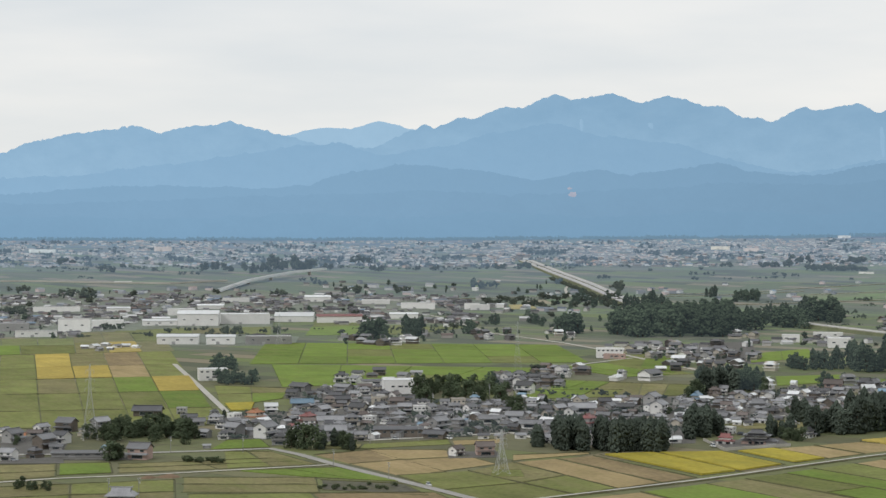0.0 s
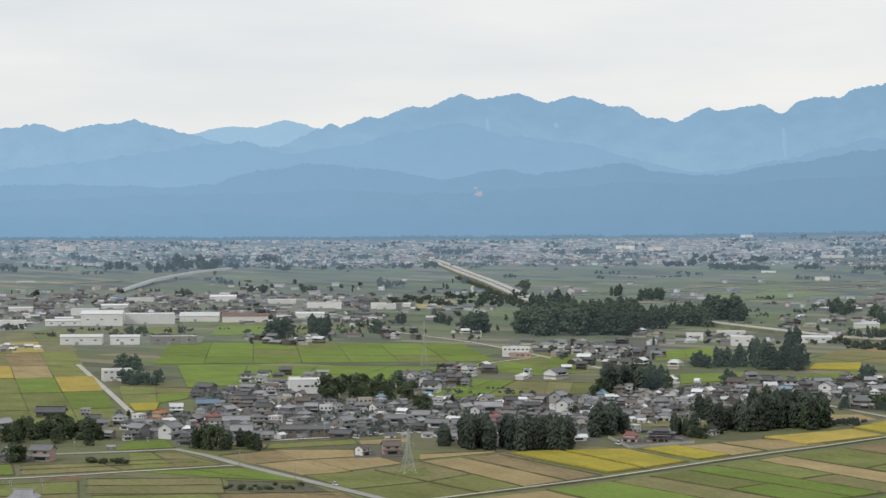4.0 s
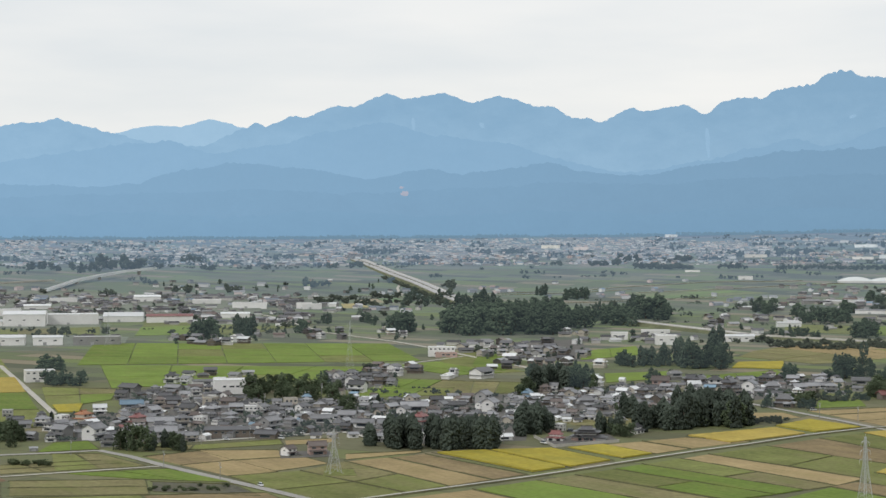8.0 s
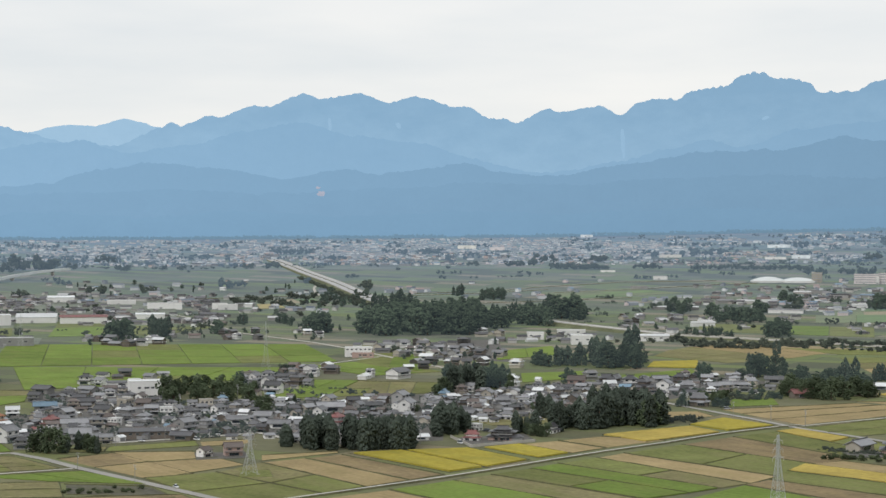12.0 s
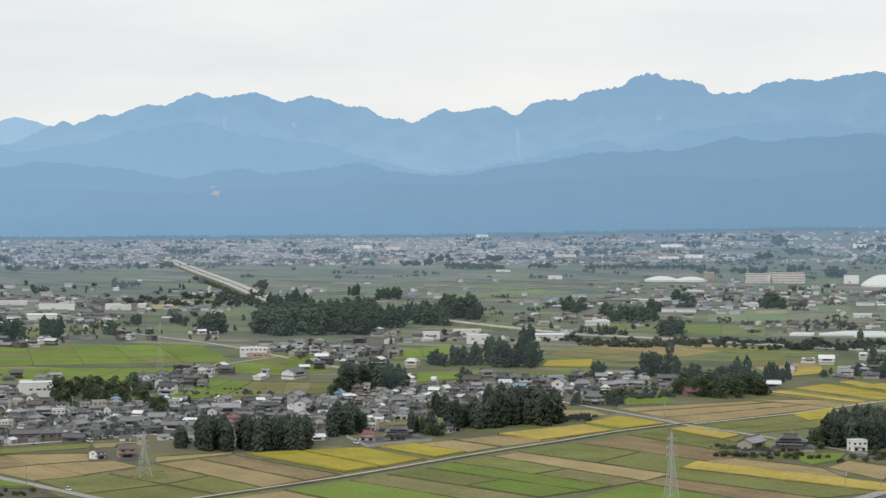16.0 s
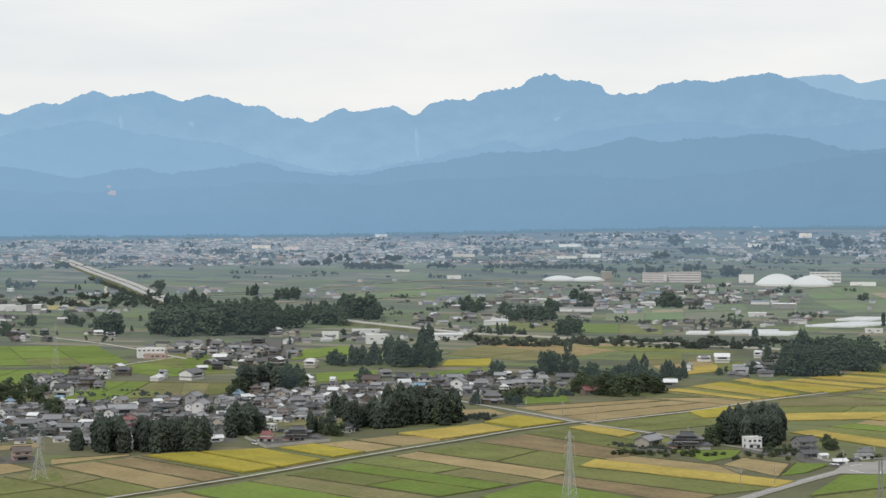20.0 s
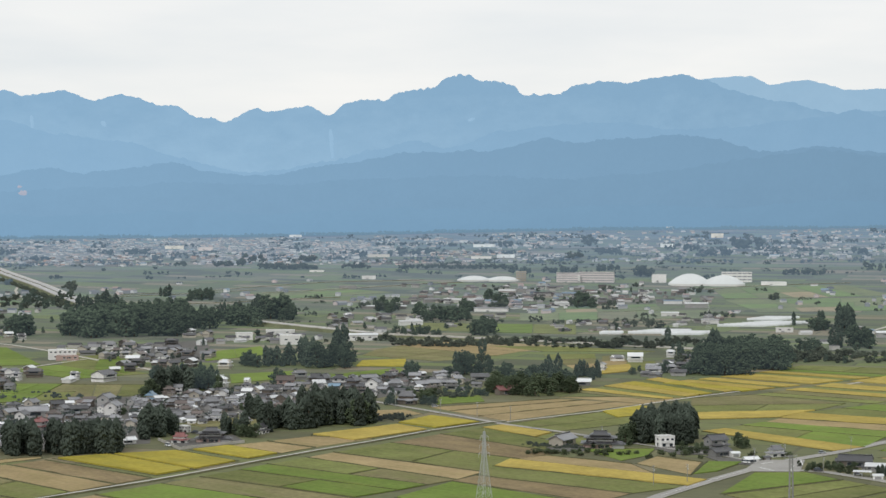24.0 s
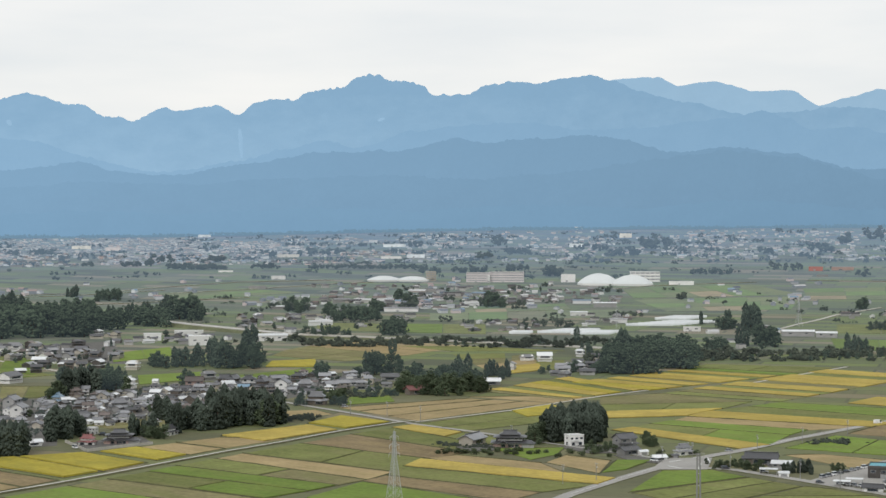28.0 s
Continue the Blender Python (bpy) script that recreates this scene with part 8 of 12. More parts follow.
tree("broadleaf", 218, 1271, 13.1)
tree("broadleaf", 221, 1288, 13.9)
tree("broadleaf", 228, 1306, 15.1)
tree("broadleaf", 224, 1270, 14.4)
tree("broadleaf", 226, 1266, 13.8)
tree("broadleaf", 234, 1295, 11.2)
tree("broadleaf", 231, 1261, 17.2)
tree("broadleaf", 242, 1300, 12.6)
tree("broadleaf", 242, 1288, 15.4)
tree("broadleaf", 243, 1281, 13.8)
tree("broadleaf", 244, 1263, 13.4)
tree("broadleaf", 252, 1292, 14.1)
tree("broadleaf", 257, 1304, 14.7)
tree("broadleaf", 258, 1296, 12.7)
tree("broadleaf", 260, 1286, 12.2)
tree("broadleaf", 260, 1277, 13.6)
tree("broadleaf", 265, 1287, 12.4)
wood("broadleaf", [(216, 1344, 11.0), (223, 1365, 16.0), (230, 1378, 14.6), (232, 1379, 15.6), (229, 1327, 13.8), (236, 1343, 14.2), (235, 1321, 14.9), (246, 1369, 13.7), (248, 1357, 15.3), (248, 1331, 13.3), (258, 1367, 15.1), (250, 1315, 13.6), (264, 1367, 14.0), (261, 1328, 11.0), (270, 1347, 13.0), (271, 1333, 12.9)], "dense dark green broadleaf wood")
wood("cedar", [(251, 1374, 14.9), (249, 1346, 15.7), (252, 1344, 18.8), (260, 1362, 23.3), (260, 1348, 14.3), (272, 1382, 22.5)], "dense dark stand of cedar trees")
wood("cedar", [(291, 1404, 12.3), (298, 1423, 14.9), (302, 1427, 14.5), (305, 1425, 11.5), (301, 1393, 11.0), (303, 1394, 11.7), (312, 1421, 14.7), (312, 1413, 11.1)], "dense dark stand of cedar trees")
tree("broadleaf", 201, 1290, 9.3)
tree("broadleaf", 205, 1313, 9.3)
tree("broadleaf", 206, 1288, 11.7)
tree("broadleaf", 212, 1310, 9.8)
tree("broadleaf", 210, 1283, 12.1)
wood("broadleaf", [(158, 1453, 12.5), (162, 1466, 9.3), (165, 1485, 10.5), (168, 1472, 10.3)], "dense dark green broadleaf wood")
wood("broadleaf", [(229, 1568, 10.3), (227, 1511, 8.2), (242, 1595, 12.2), (239, 1536, 11.3), (237, 1513, 9.2)], "dense dark green broadleaf wood")
tree("cedar", 241, 990, 17.3)
tree("cedar", 243, 996, 15.8)
tree("cedar", 242, 988, 15.3)
tree("cedar", 242, 983, 16.0)
tree("cedar", 240, 971, 16.7)
tree("cedar", 247, 994, 17.8)
tree("cedar", 246, 984, 14.9)
tree("cedar", 244, 974, 17.5)
tree("cedar", 248, 984, 16.6)
tree("cedar", 248, 980, 18.0)
tree("cedar", 249, 979, 17.5)
tree("cedar", 253, 990, 15.7)
tree("cedar", 248, 966, 17.4)
tree("cedar", 251, 973, 17.3)
tree("cedar", 252, 973, 15.9)
tree("cedar", 261, 1005, 17.6)
tree("cedar", 262, 1003, 15.3)
tree("cedar", 261, 995, 17.4)
tree("cedar", 258, 979, 16.6)
tree("cedar", 256, 967, 16.0)
tree("cedar", 259, 975, 16.0)
tree("cedar", 257, 963, 17.0)
tree("cedar", 263, 982, 16.9)
tree("cedar", 269, 1000, 16.9)
tree("cedar", 270, 999, 18.4)
tree("cedar", 261, 960, 17.0)
tree("cedar", 271, 993, 18.0)
tree("cedar", 266, 968, 16.5)
tree("cedar", 266, 969, 17.3)
tree("cedar", 274, 989, 17.7)
tree("cedar", 251, 1019, 16.3)
tree("cedar", 251, 1017, 17.4)
tree("cedar", 256, 1017, 18.2)
tree("cedar", 257, 1020, 18.3)
tree("cedar", 259, 1008, 16.9)
tree("cedar", 260, 1006, 16.4)
tree("cedar", 267, 1028, 18.6)
tree("cedar", 266, 1013, 18.6)
tree("cedar", 275, 1031, 18.5)
tree("cedar", 273, 1012, 18.7)
tree("cedar", 276, 1014, 18.7)
tree("cedar", 282, 1028, 17.3)
tree("broadleaf", 228, 973, 10.9)
tree("broadleaf", 228, 964, 12.2)
tree("broadleaf", 230, 968, 9.1)
tree("broadleaf", 233, 977, 11.2)
tree("broadleaf", 236, 979, 11.7)
tree("broadleaf", 249, 931, 4.1)
tree("broadleaf", 253, 935, 5.9)
tree("broadleaf", 252, 922, 4.8)
tree("broadleaf", 254, 921, 4.5)
tree("broadleaf", 258, 924, 6.0)
tree("broadleaf", 264, 935, 5.0)
tree("broadleaf", 262, 919, 4.7)
tree("broadleaf", 288, 947, 8.5)
tree("broadleaf", 288, 941, 6.9)
tree("broadleaf", 291, 942, 6.9)
tree("shrub", 167, 932, 2.5)
tree("shrub", 170, 931, 3.3)
tree("shrub", 174, 937, 2.8)
tree("shrub", 177, 932, 3.2)
tree("shrub", 179, 931, 2.7)
tree("shrub", 182, 932, 2.7)
tree("shrub", 185, 926, 3.3)
tree("shrub", 192, 933, 2.6)
tree("shrub", 195, 935, 2.3)
tree("shrub", 193, 922, 2.8)
tree("shrub", 200, 934, 3.2)
tree("shrub", 203, 924, 3.2)
tree("shrub", 206, 929, 2.4)
tree("shrub", 209, 931, 2.6)
tree("shrub", 212, 932, 3.2)
tree("shrub", 215, 920, 2.6)
wood("broadleaf", [(406, 1446, 27.4), (407, 1447, 25.6), (411, 1454, 21.6), (405, 1429, 22.5), (417, 1464, 23.8), (419, 1465, 25.2), (416, 1451, 27.3), (419, 1456, 27.4), (416, 1441, 25.9), (416, 1434, 26.5), (418, 1438, 26.7), (416, 1427, 23.6), (422, 1441, 26.0), (421, 1437, 22.2), (426, 1446, 26.8), (421, 1422, 22.9), (429, 1445, 25.3), (424, 1427, 23.0), (434, 1452, 23.4), (435, 1453, 25.7), (430, 1431, 28.3), (438, 1448, 26.8), (434, 1432, 24.4), (434, 1430, 26.3), (437, 1434, 21.9), (436, 1423, 28.5)], "dense dark green broadleaf wood")
wood("broadleaf", [(455, 1486, 27.2), (458, 1489, 22.8), (469, 1518, 24.0), (463, 1490, 27.4), (472, 1511, 28.2), (466, 1486, 23.9), (470, 1496, 24.3), (468, 1484, 26.1), (477, 1509, 25.5), (472, 1484, 26.2), (473, 1479, 24.6), (476, 1483, 23.9), (481, 1497, 27.0), (485, 1500, 25.8), (481, 1486, 24.8), (479, 1472, 21.6), (493, 1506, 29.1), (494, 1503, 23.9), (483, 1469, 26.9), (487, 1474, 24.0)], "dense dark green broadleaf wood")
wood("broadleaf", [(454, 1589, 20.9), (448, 1558, 20.4), (455, 1568, 24.7), (462, 1581, 22.8), (458, 1553, 18.5), (479, 1615, 22.0), (470, 1563, 23.3), (468, 1543, 20.0), (476, 1567, 19.8), (494, 1608, 21.8), (493, 1591, 19.4), (499, 1596, 26.3), (483, 1534, 22.1), (503, 1589, 18.6), (510, 1591, 18.9), (504, 1562, 23.0), (502, 1545, 19.9), (506, 1551, 23.7)], "dense dark green broadleaf wood")
wood("cedar", [(447, 1548, 32.4), (440, 1511, 33.5)], "dense dark stand of cedar trees")
wood("broadleaf", [(519, 1567, 16.6), (523, 1572, 17.9), (524, 1561, 14.2)], "dense dark green broadleaf wood")
wood("cedar", [(724, 2142, 17.7), (729, 2156, 15.8)], "dense dark stand of cedar trees")
wood("cedar", [(751, 2122, 20.7), (755, 2123, 20.8)], "dense dark stand of cedar trees")
wood("broadleaf", [(722, 2070, 14.5), (715, 2030, 16.4), (717, 2034, 12.5), (728, 2043, 15.2), (740, 2066, 11.9)], "dense dark green broadleaf wood")
wood("cedar", [(719, 1966, 27.6), (757, 2069, 33.4), (746, 2022, 31.2), (768, 2069, 32.8), (730, 1957, 32.6), (744, 1990, 24.3)], "dense dark stand of cedar trees")
wood("broadleaf", [(658, 1766, 17.5), (684, 1835, 18.2), (673, 1792, 21.2), (686, 1823, 16.9), (659, 1746, 17.1), (668, 1761, 17.8), (671, 1758, 20.6), (688, 1801, 18.3), (663, 1724, 18.4)], "dense dark green broadleaf wood")
wood("cedar", [(640, 1771, 19.4), (637, 1752, 14.6), (634, 1737, 15.2), (640, 1746, 16.8)], "dense dark stand of cedar trees")
wood("broadleaf", [(584, 1710, 12.2), (584, 1694, 10.3), (589, 1702, 14.1), (579, 1664, 11.4), (599, 1710, 12.8), (590, 1672, 13.4)], "dense dark green broadleaf wood")
wood("cedar", [(710, 1651, 19.6), (706, 1637, 15.6), (697, 1605, 16.0), (719, 1653, 17.9), (720, 1644, 16.0), (704, 1600, 15.1), (707, 1598, 18.0)], "dense dark stand of cedar trees")
wood("broadleaf", [(1022, 2334, 14.4), (1027, 2331, 16.8), (1053, 2384, 13.4)], "dense dark green broadleaf wood")
wood("cedar", [(884, 1985, 11.4), (905, 2016, 11.4), (899, 1992, 10.9), (902, 1984, 12.9)], "dense dark stand of cedar trees")
wood("cedar", [(263, 1743, 12.1), (266, 1731, 12.8)], "dense dark stand of cedar trees")
wood("broadleaf", [(388, 1478, 7.4), (393, 1478, 6.6), (402, 1496, 7.8)], "dense dark green broadleaf wood")
wood("cedar", [(438, 1653, 13.4), (434, 1617, 13.3), (445, 1654, 11.9), (440, 1626, 10.9)], "dense dark stand of cedar trees")
wood("broadleaf", [(296, 2006, 17.5), (300, 2025, 17.4), (303, 2027, 17.5), (302, 1995, 19.1), (315, 2060, 19.8), (317, 2053, 19.7), (320, 2039, 18.8), (320, 2015, 17.9)], "dense dark green broadleaf wood")
wood("broadleaf", [(273, 2371, 21.4), (278, 2354, 19.4), (272, 2291, 17.0), (281, 2314, 15.0), (283, 2300, 14.7), (291, 2342, 19.9), (296, 2322, 20.7), (302, 2340, 17.9), (304, 2316, 18.1), (312, 2352, 18.1), (309, 2306, 19.4), (314, 2316, 17.8), (312, 2279, 21.1), (324, 2321, 17.2), (329, 2325, 16.5), (335, 2324, 16.1)], "dense dark green broadleaf wood")
wood("cedar", [(229, 2544, 15.5), (228, 2491, 14.9), (229, 2481, 12.9), (237, 2510, 19.4)], "dense dark stand of cedar trees")
wood("broadleaf", [(232, 2498, 16.3), (238, 2504, 20.7), (239, 2460, 16.0), (243, 2446, 15.5), (254, 2492, 19.3)], "dense dark green broadleaf wood")
wood("broadleaf", [(348, 2463, 18.8), (350, 2464, 18.8), (360, 2491, 13.9), (362, 2470, 13.2)], "dense dark green broadleaf wood")
wood("broadleaf", [(407, 2612, 19.8), (411, 2622, 16.6), (410, 2568, 17.2), (416, 2595, 15.3), (428, 2632, 13.9), (426, 2575, 15.1)], "dense dark green broadleaf wood")
wood("cedar", [(408, 2513, 20.4), (409, 2481, 17.3)], "dense dark stand of cedar trees")
wood("broadleaf", [(519, 2494, 16.7), (529, 2530, 21.4), (533, 2532, 18.8), (532, 2512, 20.2), (536, 2512, 21.4), (537, 2487, 14.7), (544, 2502, 15.6)], "dense dark green broadleaf wood")
wood("cedar", [(475, 1813, 20.2)], "dense dark stand of cedar trees")
wood("broadleaf", [(209, 2051, 10.5), (212, 1995, 11.7), (213, 1980, 9.5), (223, 1989, 11.1), (221, 1959, 9.3), (232, 2009, 11.6), (237, 2003, 10.8), (246, 2039, 10.2), (246, 1979, 9.1), (249, 1962, 11.0)], "dense dark green broadleaf wood")
wood("shrub", [(184, 1921, 12.1), (190, 1890, 10.2), (191, 1846, 7.4), (200, 1875, 7.7), (199, 1832, 10.7), (213, 1911, 7.0), (217, 1875, 5.2), (222, 1864, 5.5), (226, 1855, 10.8), (227, 1817, 10.8), (231, 1818, 8.2), (247, 1887, 9.5), (239, 1810, 6.1), (247, 1811, 10.4), (261, 1858, 5.6), (270, 1872, 11.0), (269, 1855, 8.7), (270, 1814, 8.9), (278, 1842, 5.7), (294, 1884, 7.7), (295, 1863, 11.2), (301, 1863, 8.0), (303, 1840, 9.3), (305, 1833, 9.0), (318, 1857, 10.6), (321, 1864, 6.7), (335, 1886, 7.2), (325, 1812, 9.4), (335, 1849, 10.0), (347, 1881, 10.9)], "rough green brush along a bank")
wood("shrub", [(353, 1885, 6.5), (357, 1850, 8.0), (349, 1787, 5.2), (363, 1843, 9.4), (368, 1838, 8.9), (375, 1849, 5.5), (394, 1886, 6.3), (392, 1859, 9.1), (378, 1770, 8.6), (403, 1863, 8.5), (397, 1798, 9.7), (396, 1773, 7.5), (401, 1770, 10.1), (410, 1787, 10.1), (425, 1832, 10.2), (432, 1836, 8.8), (439, 1846, 11.9), (430, 1782, 5.0), (444, 1814, 7.2), (440, 1762, 6.9), (443, 1766, 10.2), (476, 1865, 5.3), (463, 1790, 8.1), (479, 1837, 7.7), (475, 1796, 7.8), (492, 1841, 9.7), (502, 1844, 10.5), (505, 1838, 6.1), (514, 1847, 6.0), (494, 1769, 7.5)], "rough green brush along a bank")
wood("shrub", [(465, 1648, 8.4), (476, 1663, 10.7), (477, 1647, 7.1), (488, 1677, 9.2), (471, 1601, 10.3), (488, 1644, 7.4), (502, 1672, 7.7), (503, 1663, 10.7), (495, 1617, 5.4), (503, 1629, 10.8), (513, 1645, 10.0), (512, 1630, 10.2), (524, 1655, 5.3), (524, 1638, 6.0), (508, 1581, 6.6), (511, 1566, 10.0), (511, 1560, 8.7), (518, 1563, 6.8), (521, 1564, 6.6), (557, 1663, 8.9), (527, 1557, 4.8), (541, 1582, 8.8), (549, 1588, 10.6), (546, 1563, 8.7), (560, 1600, 6.4), (564, 1601, 7.8), (587, 1651, 11.7), (575, 1603, 7.2), (568, 1569, 10.9), (566, 1551, 7.1)], "rough green brush along a bank")
wood("shrub", [(594, 1617, 11.4), (602, 1630, 10.2), (614, 1649, 7.6), (602, 1602, 6.5), (613, 1620, 6.2), (621, 1626, 6.3), (598, 1551, 7.3), (636, 1640, 5.2), (602, 1543, 5.3), (613, 1559, 4.9), (641, 1618, 10.1), (619, 1547, 9.9), (630, 1572, 8.6), (656, 1623, 8.3), (651, 1598, 11.4), (634, 1548, 5.8), (659, 1592, 7.6), (677, 1628, 6.6), (678, 1620, 10.8), (663, 1569, 9.5), (695, 1641, 5.7), (679, 1583, 11.5), (686, 1595, 9.4), (690, 1589, 8.3), (702, 1610, 11.3), (699, 1586, 6.0), (701, 1582, 10.0), (723, 1626, 10.3), (683, 1529, 6.0), (736, 1634, 6.7)], "rough green brush along a bank")
wood("shrub", [(737, 1622, 6.0), (743, 1631, 8.8), (709, 1546, 9.4), (706, 1526, 11.2), (717, 1542, 9.5), (720, 1540, 5.2), (720, 1526, 9.2), (737, 1552, 7.7), (754, 1583, 7.2), (734, 1526, 11.3)], "rough green brush along a bank")
wood("broadleaf", [(341, 1801, 7.6), (353, 1824, 4.3), (366, 1830, 6.9), (380, 1836, 6.0), (398, 1848, 4.7), (400, 1833, 8.1), (406, 1799, 6.6), (424, 1792, 4.1), (428, 1789, 6.5), (459, 1844, 7.6), (451, 1788, 6.3), (466, 1805, 4.0), (477, 1777, 6.6), (487, 1786, 5.7)], "dense dark green broadleaf wood")
wood("broadleaf", [(526, 1567, 8.9), (536, 1552, 4.7), (555, 1594, 6.9), (559, 1563, 6.9), (577, 1600, 5.3), (568, 1537, 7.1), (595, 1592, 4.1), (605, 1609, 5.1), (604, 1559, 5.0), (624, 1606, 4.1), (622, 1577, 4.8), (622, 1551, 4.5), (626, 1538, 5.3), (655, 1575, 7.6), (659, 1576, 8.5), (657, 1544, 5.0), (672, 1560, 6.4), (677, 1550, 6.1), (680, 1529, 8.5), (706, 1564, 8.1), (710, 1545, 7.2), (707, 1527, 6.9)], "dense dark green broadleaf wood")
wood("shrub", [(-417, 2647, 6.4), (-402, 2601, 10.0), (-392, 2571, 7.7), (-388, 2598, 8.0), (-398, 2685, 7.3), (-384, 2646, 9.2), (-367, 2610, 9.3), (-364, 2588, 8.6), (-359, 2647, 9.3), (-345, 2577, 8.0), (-334, 2564, 8.5), (-333, 2591, 8.5), (-318, 2556, 8.3), (-330, 2693, 10.9), (-325, 2707, 6.2), (-301, 2583, 9.0), (-308, 2672, 8.6), (-290, 2610, 6.1), (-298, 2701, 10.7), (-271, 2564, 8.0), (-283, 2707, 7.5), (-270, 2652, 7.8), (-253, 2577, 7.7), (-254, 2671, 7.4), (-250, 2706, 6.5), (-236, 2643, 8.1), (-224, 2576, 7.7), (-228, 2702, 10.8), (-220, 2659, 6.1), (-215, 2659, 6.6)], "rough green brush along a bank")
wood("broadleaf", [(-272, 2524, 10.2), (-279, 2634, 12.7), (-276, 2662, 14.1), (-269, 2609, 12.0), (-276, 2734, 15.2), (-262, 2660, 12.1), (-252, 2624, 10.2), (-241, 2568, 13.3), (-242, 2615, 10.8), (-234, 2605, 9.8), (-237, 2683, 9.5), (-237, 2740, 11.9), (-228, 2658, 12.3), (-210, 2544, 13.7), (-218, 2692, 14.9), (-217, 2716, 12.7)], "dense dark green broadleaf wood")
tree("broadleaf", -341, 768, 4.6)
tree("broadleaf", -342, 776, 5.4)
tree("broadleaf", -334, 766, 4.9)
tree("broadleaf", -332, 767, 4.8)
tree("broadleaf", -329, 771, 4.7)
tree("broadleaf", -324, 765, 5.0)
tree("broadleaf", -336, 872, 10.7)
tree("broadleaf", -336, 881, 8.7)
tree("broadleaf", -333, 875, 9.1)
tree("broadleaf", -334, 882, 7.5)
tree("shrub", -298, 882, 2.7)
tree("shrub", -294, 876, 3.1)
tree("shrub", -294, 878, 2.2)
tree("shrub", -289, 876, 2.7)
tree("shrub", -287, 875, 2.9)
tree("shrub", -285, 881, 2.5)
tree("shrub", -284, 883, 2.2)
tree("shrub", -280, 875, 2.8)
tree("shrub", -279, 879, 3.0)
tree("shrub", -276, 875, 2.3)
tree("shrub", -203, 796, 1.9)
tree("shrub", -202, 801, 2.0)
tree("shrub", -196, 795, 2.2)
tree("shrub", -196, 802, 1.8)
tree("shrub", -191, 795, 1.7)
tree("shrub", -191, 805, 1.5)
tree("shrub", -187, 796, 1.9)
tree("shrub", -184, 798, 2.1)
tree("shrub", -182, 797, 1.6)
tree("shrub", -183, 812, 1.8)
tree("shrub", -176, 800, 2.2)
tree("shrub", -175, 805, 1.6)
tree("shrub", -172, 799, 1.7)
tree("shrub", -170, 810, 2.1)
wood("shrub", [(382, 933, 3.0), (386, 939, 4.0), (391, 941, 3.9), (392, 942, 3.3), (396, 946, 3.2), (396, 937, 3.4), (400, 940, 4.1), (398, 934, 4.2), (402, 935, 4.3)], "rough green brush along a bank")
tree("broadleaf", 295, 864, 3.6)
tree("broadleaf", 297, 854, 3.5)
tree("broadleaf", 299, 855, 4.1)
tree("broadleaf", 300, 851, 2.9)
tree("broadleaf", 308, 858, 4.0)
tree("broadleaf", 306, 850, 3.5)
tree("broadleaf", 307, 840, 4.4)
tree("broadleaf", 309, 843, 5.1)
tree("broadleaf", 311, 844, 3.9)
tree("broadleaf", 310, 834, 4.5)
tree("broadleaf", 316, 842, 5.1)
tree("cedar", 323, 828, 5.3)
tree("cedar", 324, 825, 6.3)
tree("cedar", 327, 827, 5.7)
tree("cedar", 328, 828, 6.2)
tree("cedar", 330, 826, 5.4)
tree("cedar", 332, 828, 7.3)
tree("cedar", 333, 826, 5.1)
tree("cedar", 336, 828, 7.0)
tree("cedar", 334, 820, 5.6)
tree("broadleaf", 350, 831, 4.2)
tree("broadleaf", 350, 826, 3.5)
tree("broadleaf", 352, 829, 4.6)
tree("broadleaf", 354, 828, 4.2)
tree("shrub", 207, 919, 2.5)
tree("shrub", 219, 921, 2.6)
tree("shrub", 225, 924, 2.3)
tree("shrub", 227, 906, 2.6)
tree("shrub", 237, 920, 2.9)
tree("shrub", 242, 912, 2.8)
tree("shrub", 249, 917, 3.1)
tree("shrub", 254, 903, 2.3)
tree("shrub", 266, 911, 2.9)
tree("shrub", 272, 918, 2.7)
tree("shrub", 283, 905, 3.2)
tree("shrub", 283, 891, 2.3)
tree("shrub", 299, 910, 2.5)
tree("shrub", 302, 904, 3.3)
# ---- houses filling the hamlets ----
put("gabled", -156.8, 1206.5, 7, 0.61, "grey", "white")
put("farm", 37.4, 1329.9, -20, 0.60, "dark", "cream")
put("hipped", -28.9, 1253.2, 64, 0.60, "grey", "wood")
put("shed", -182.4, 1208.0, 19, 0.95, "grey", "white")
put("hipped", -133.6, 1198.8, 61, 0.82, "grey", "grey")
put("shed", -11.9, 1270.6, 24, 1.12, "grey", "white")
put("hipped", -252.0, 1037.3, -25, 0.70, "grey", "grey")
put("farm", -29.2, 1214.1, 13, 0.64, "grey", "wood")
put("hipped", -31.6, 1095.5, 62, 0.60, "dark", "white")
put("gabled", -253.6, 1158.1, -9, 0.64, "dark", "grey")
put("hipped", -288.2, 1263.3, 22, 0.79, "grey", "white")
put("shed", -319.6, 1187.6, -21, 1.17, "dark", "grey")
put("gabled", -169.5, 1127.5, -20, 0.63, "pale", "grey")
put("hipped", -50.7, 1114.6, 7, 0.74, "dark", "cream")
put("gabled", -51.3, 1128.4, 10, 0.60, "pale", "wood")
tree("broadleaf", -188, 1095, 5.5)
put("farm", -182.4, 1182.4, -14, 0.61, "grey", "cream")
put("gabled", -215.0, 1190.7, 15, 0.60, "grey", "white")
put("gabled", -49.2, 1217.5, -28, 0.74, "grey", "cream")
put("gabled", -216.4, 1143.4, 69, 0.76, "grey", "white")
put("hipped", -196.3, 1133.8, -5, 0.60, "grey", "white")
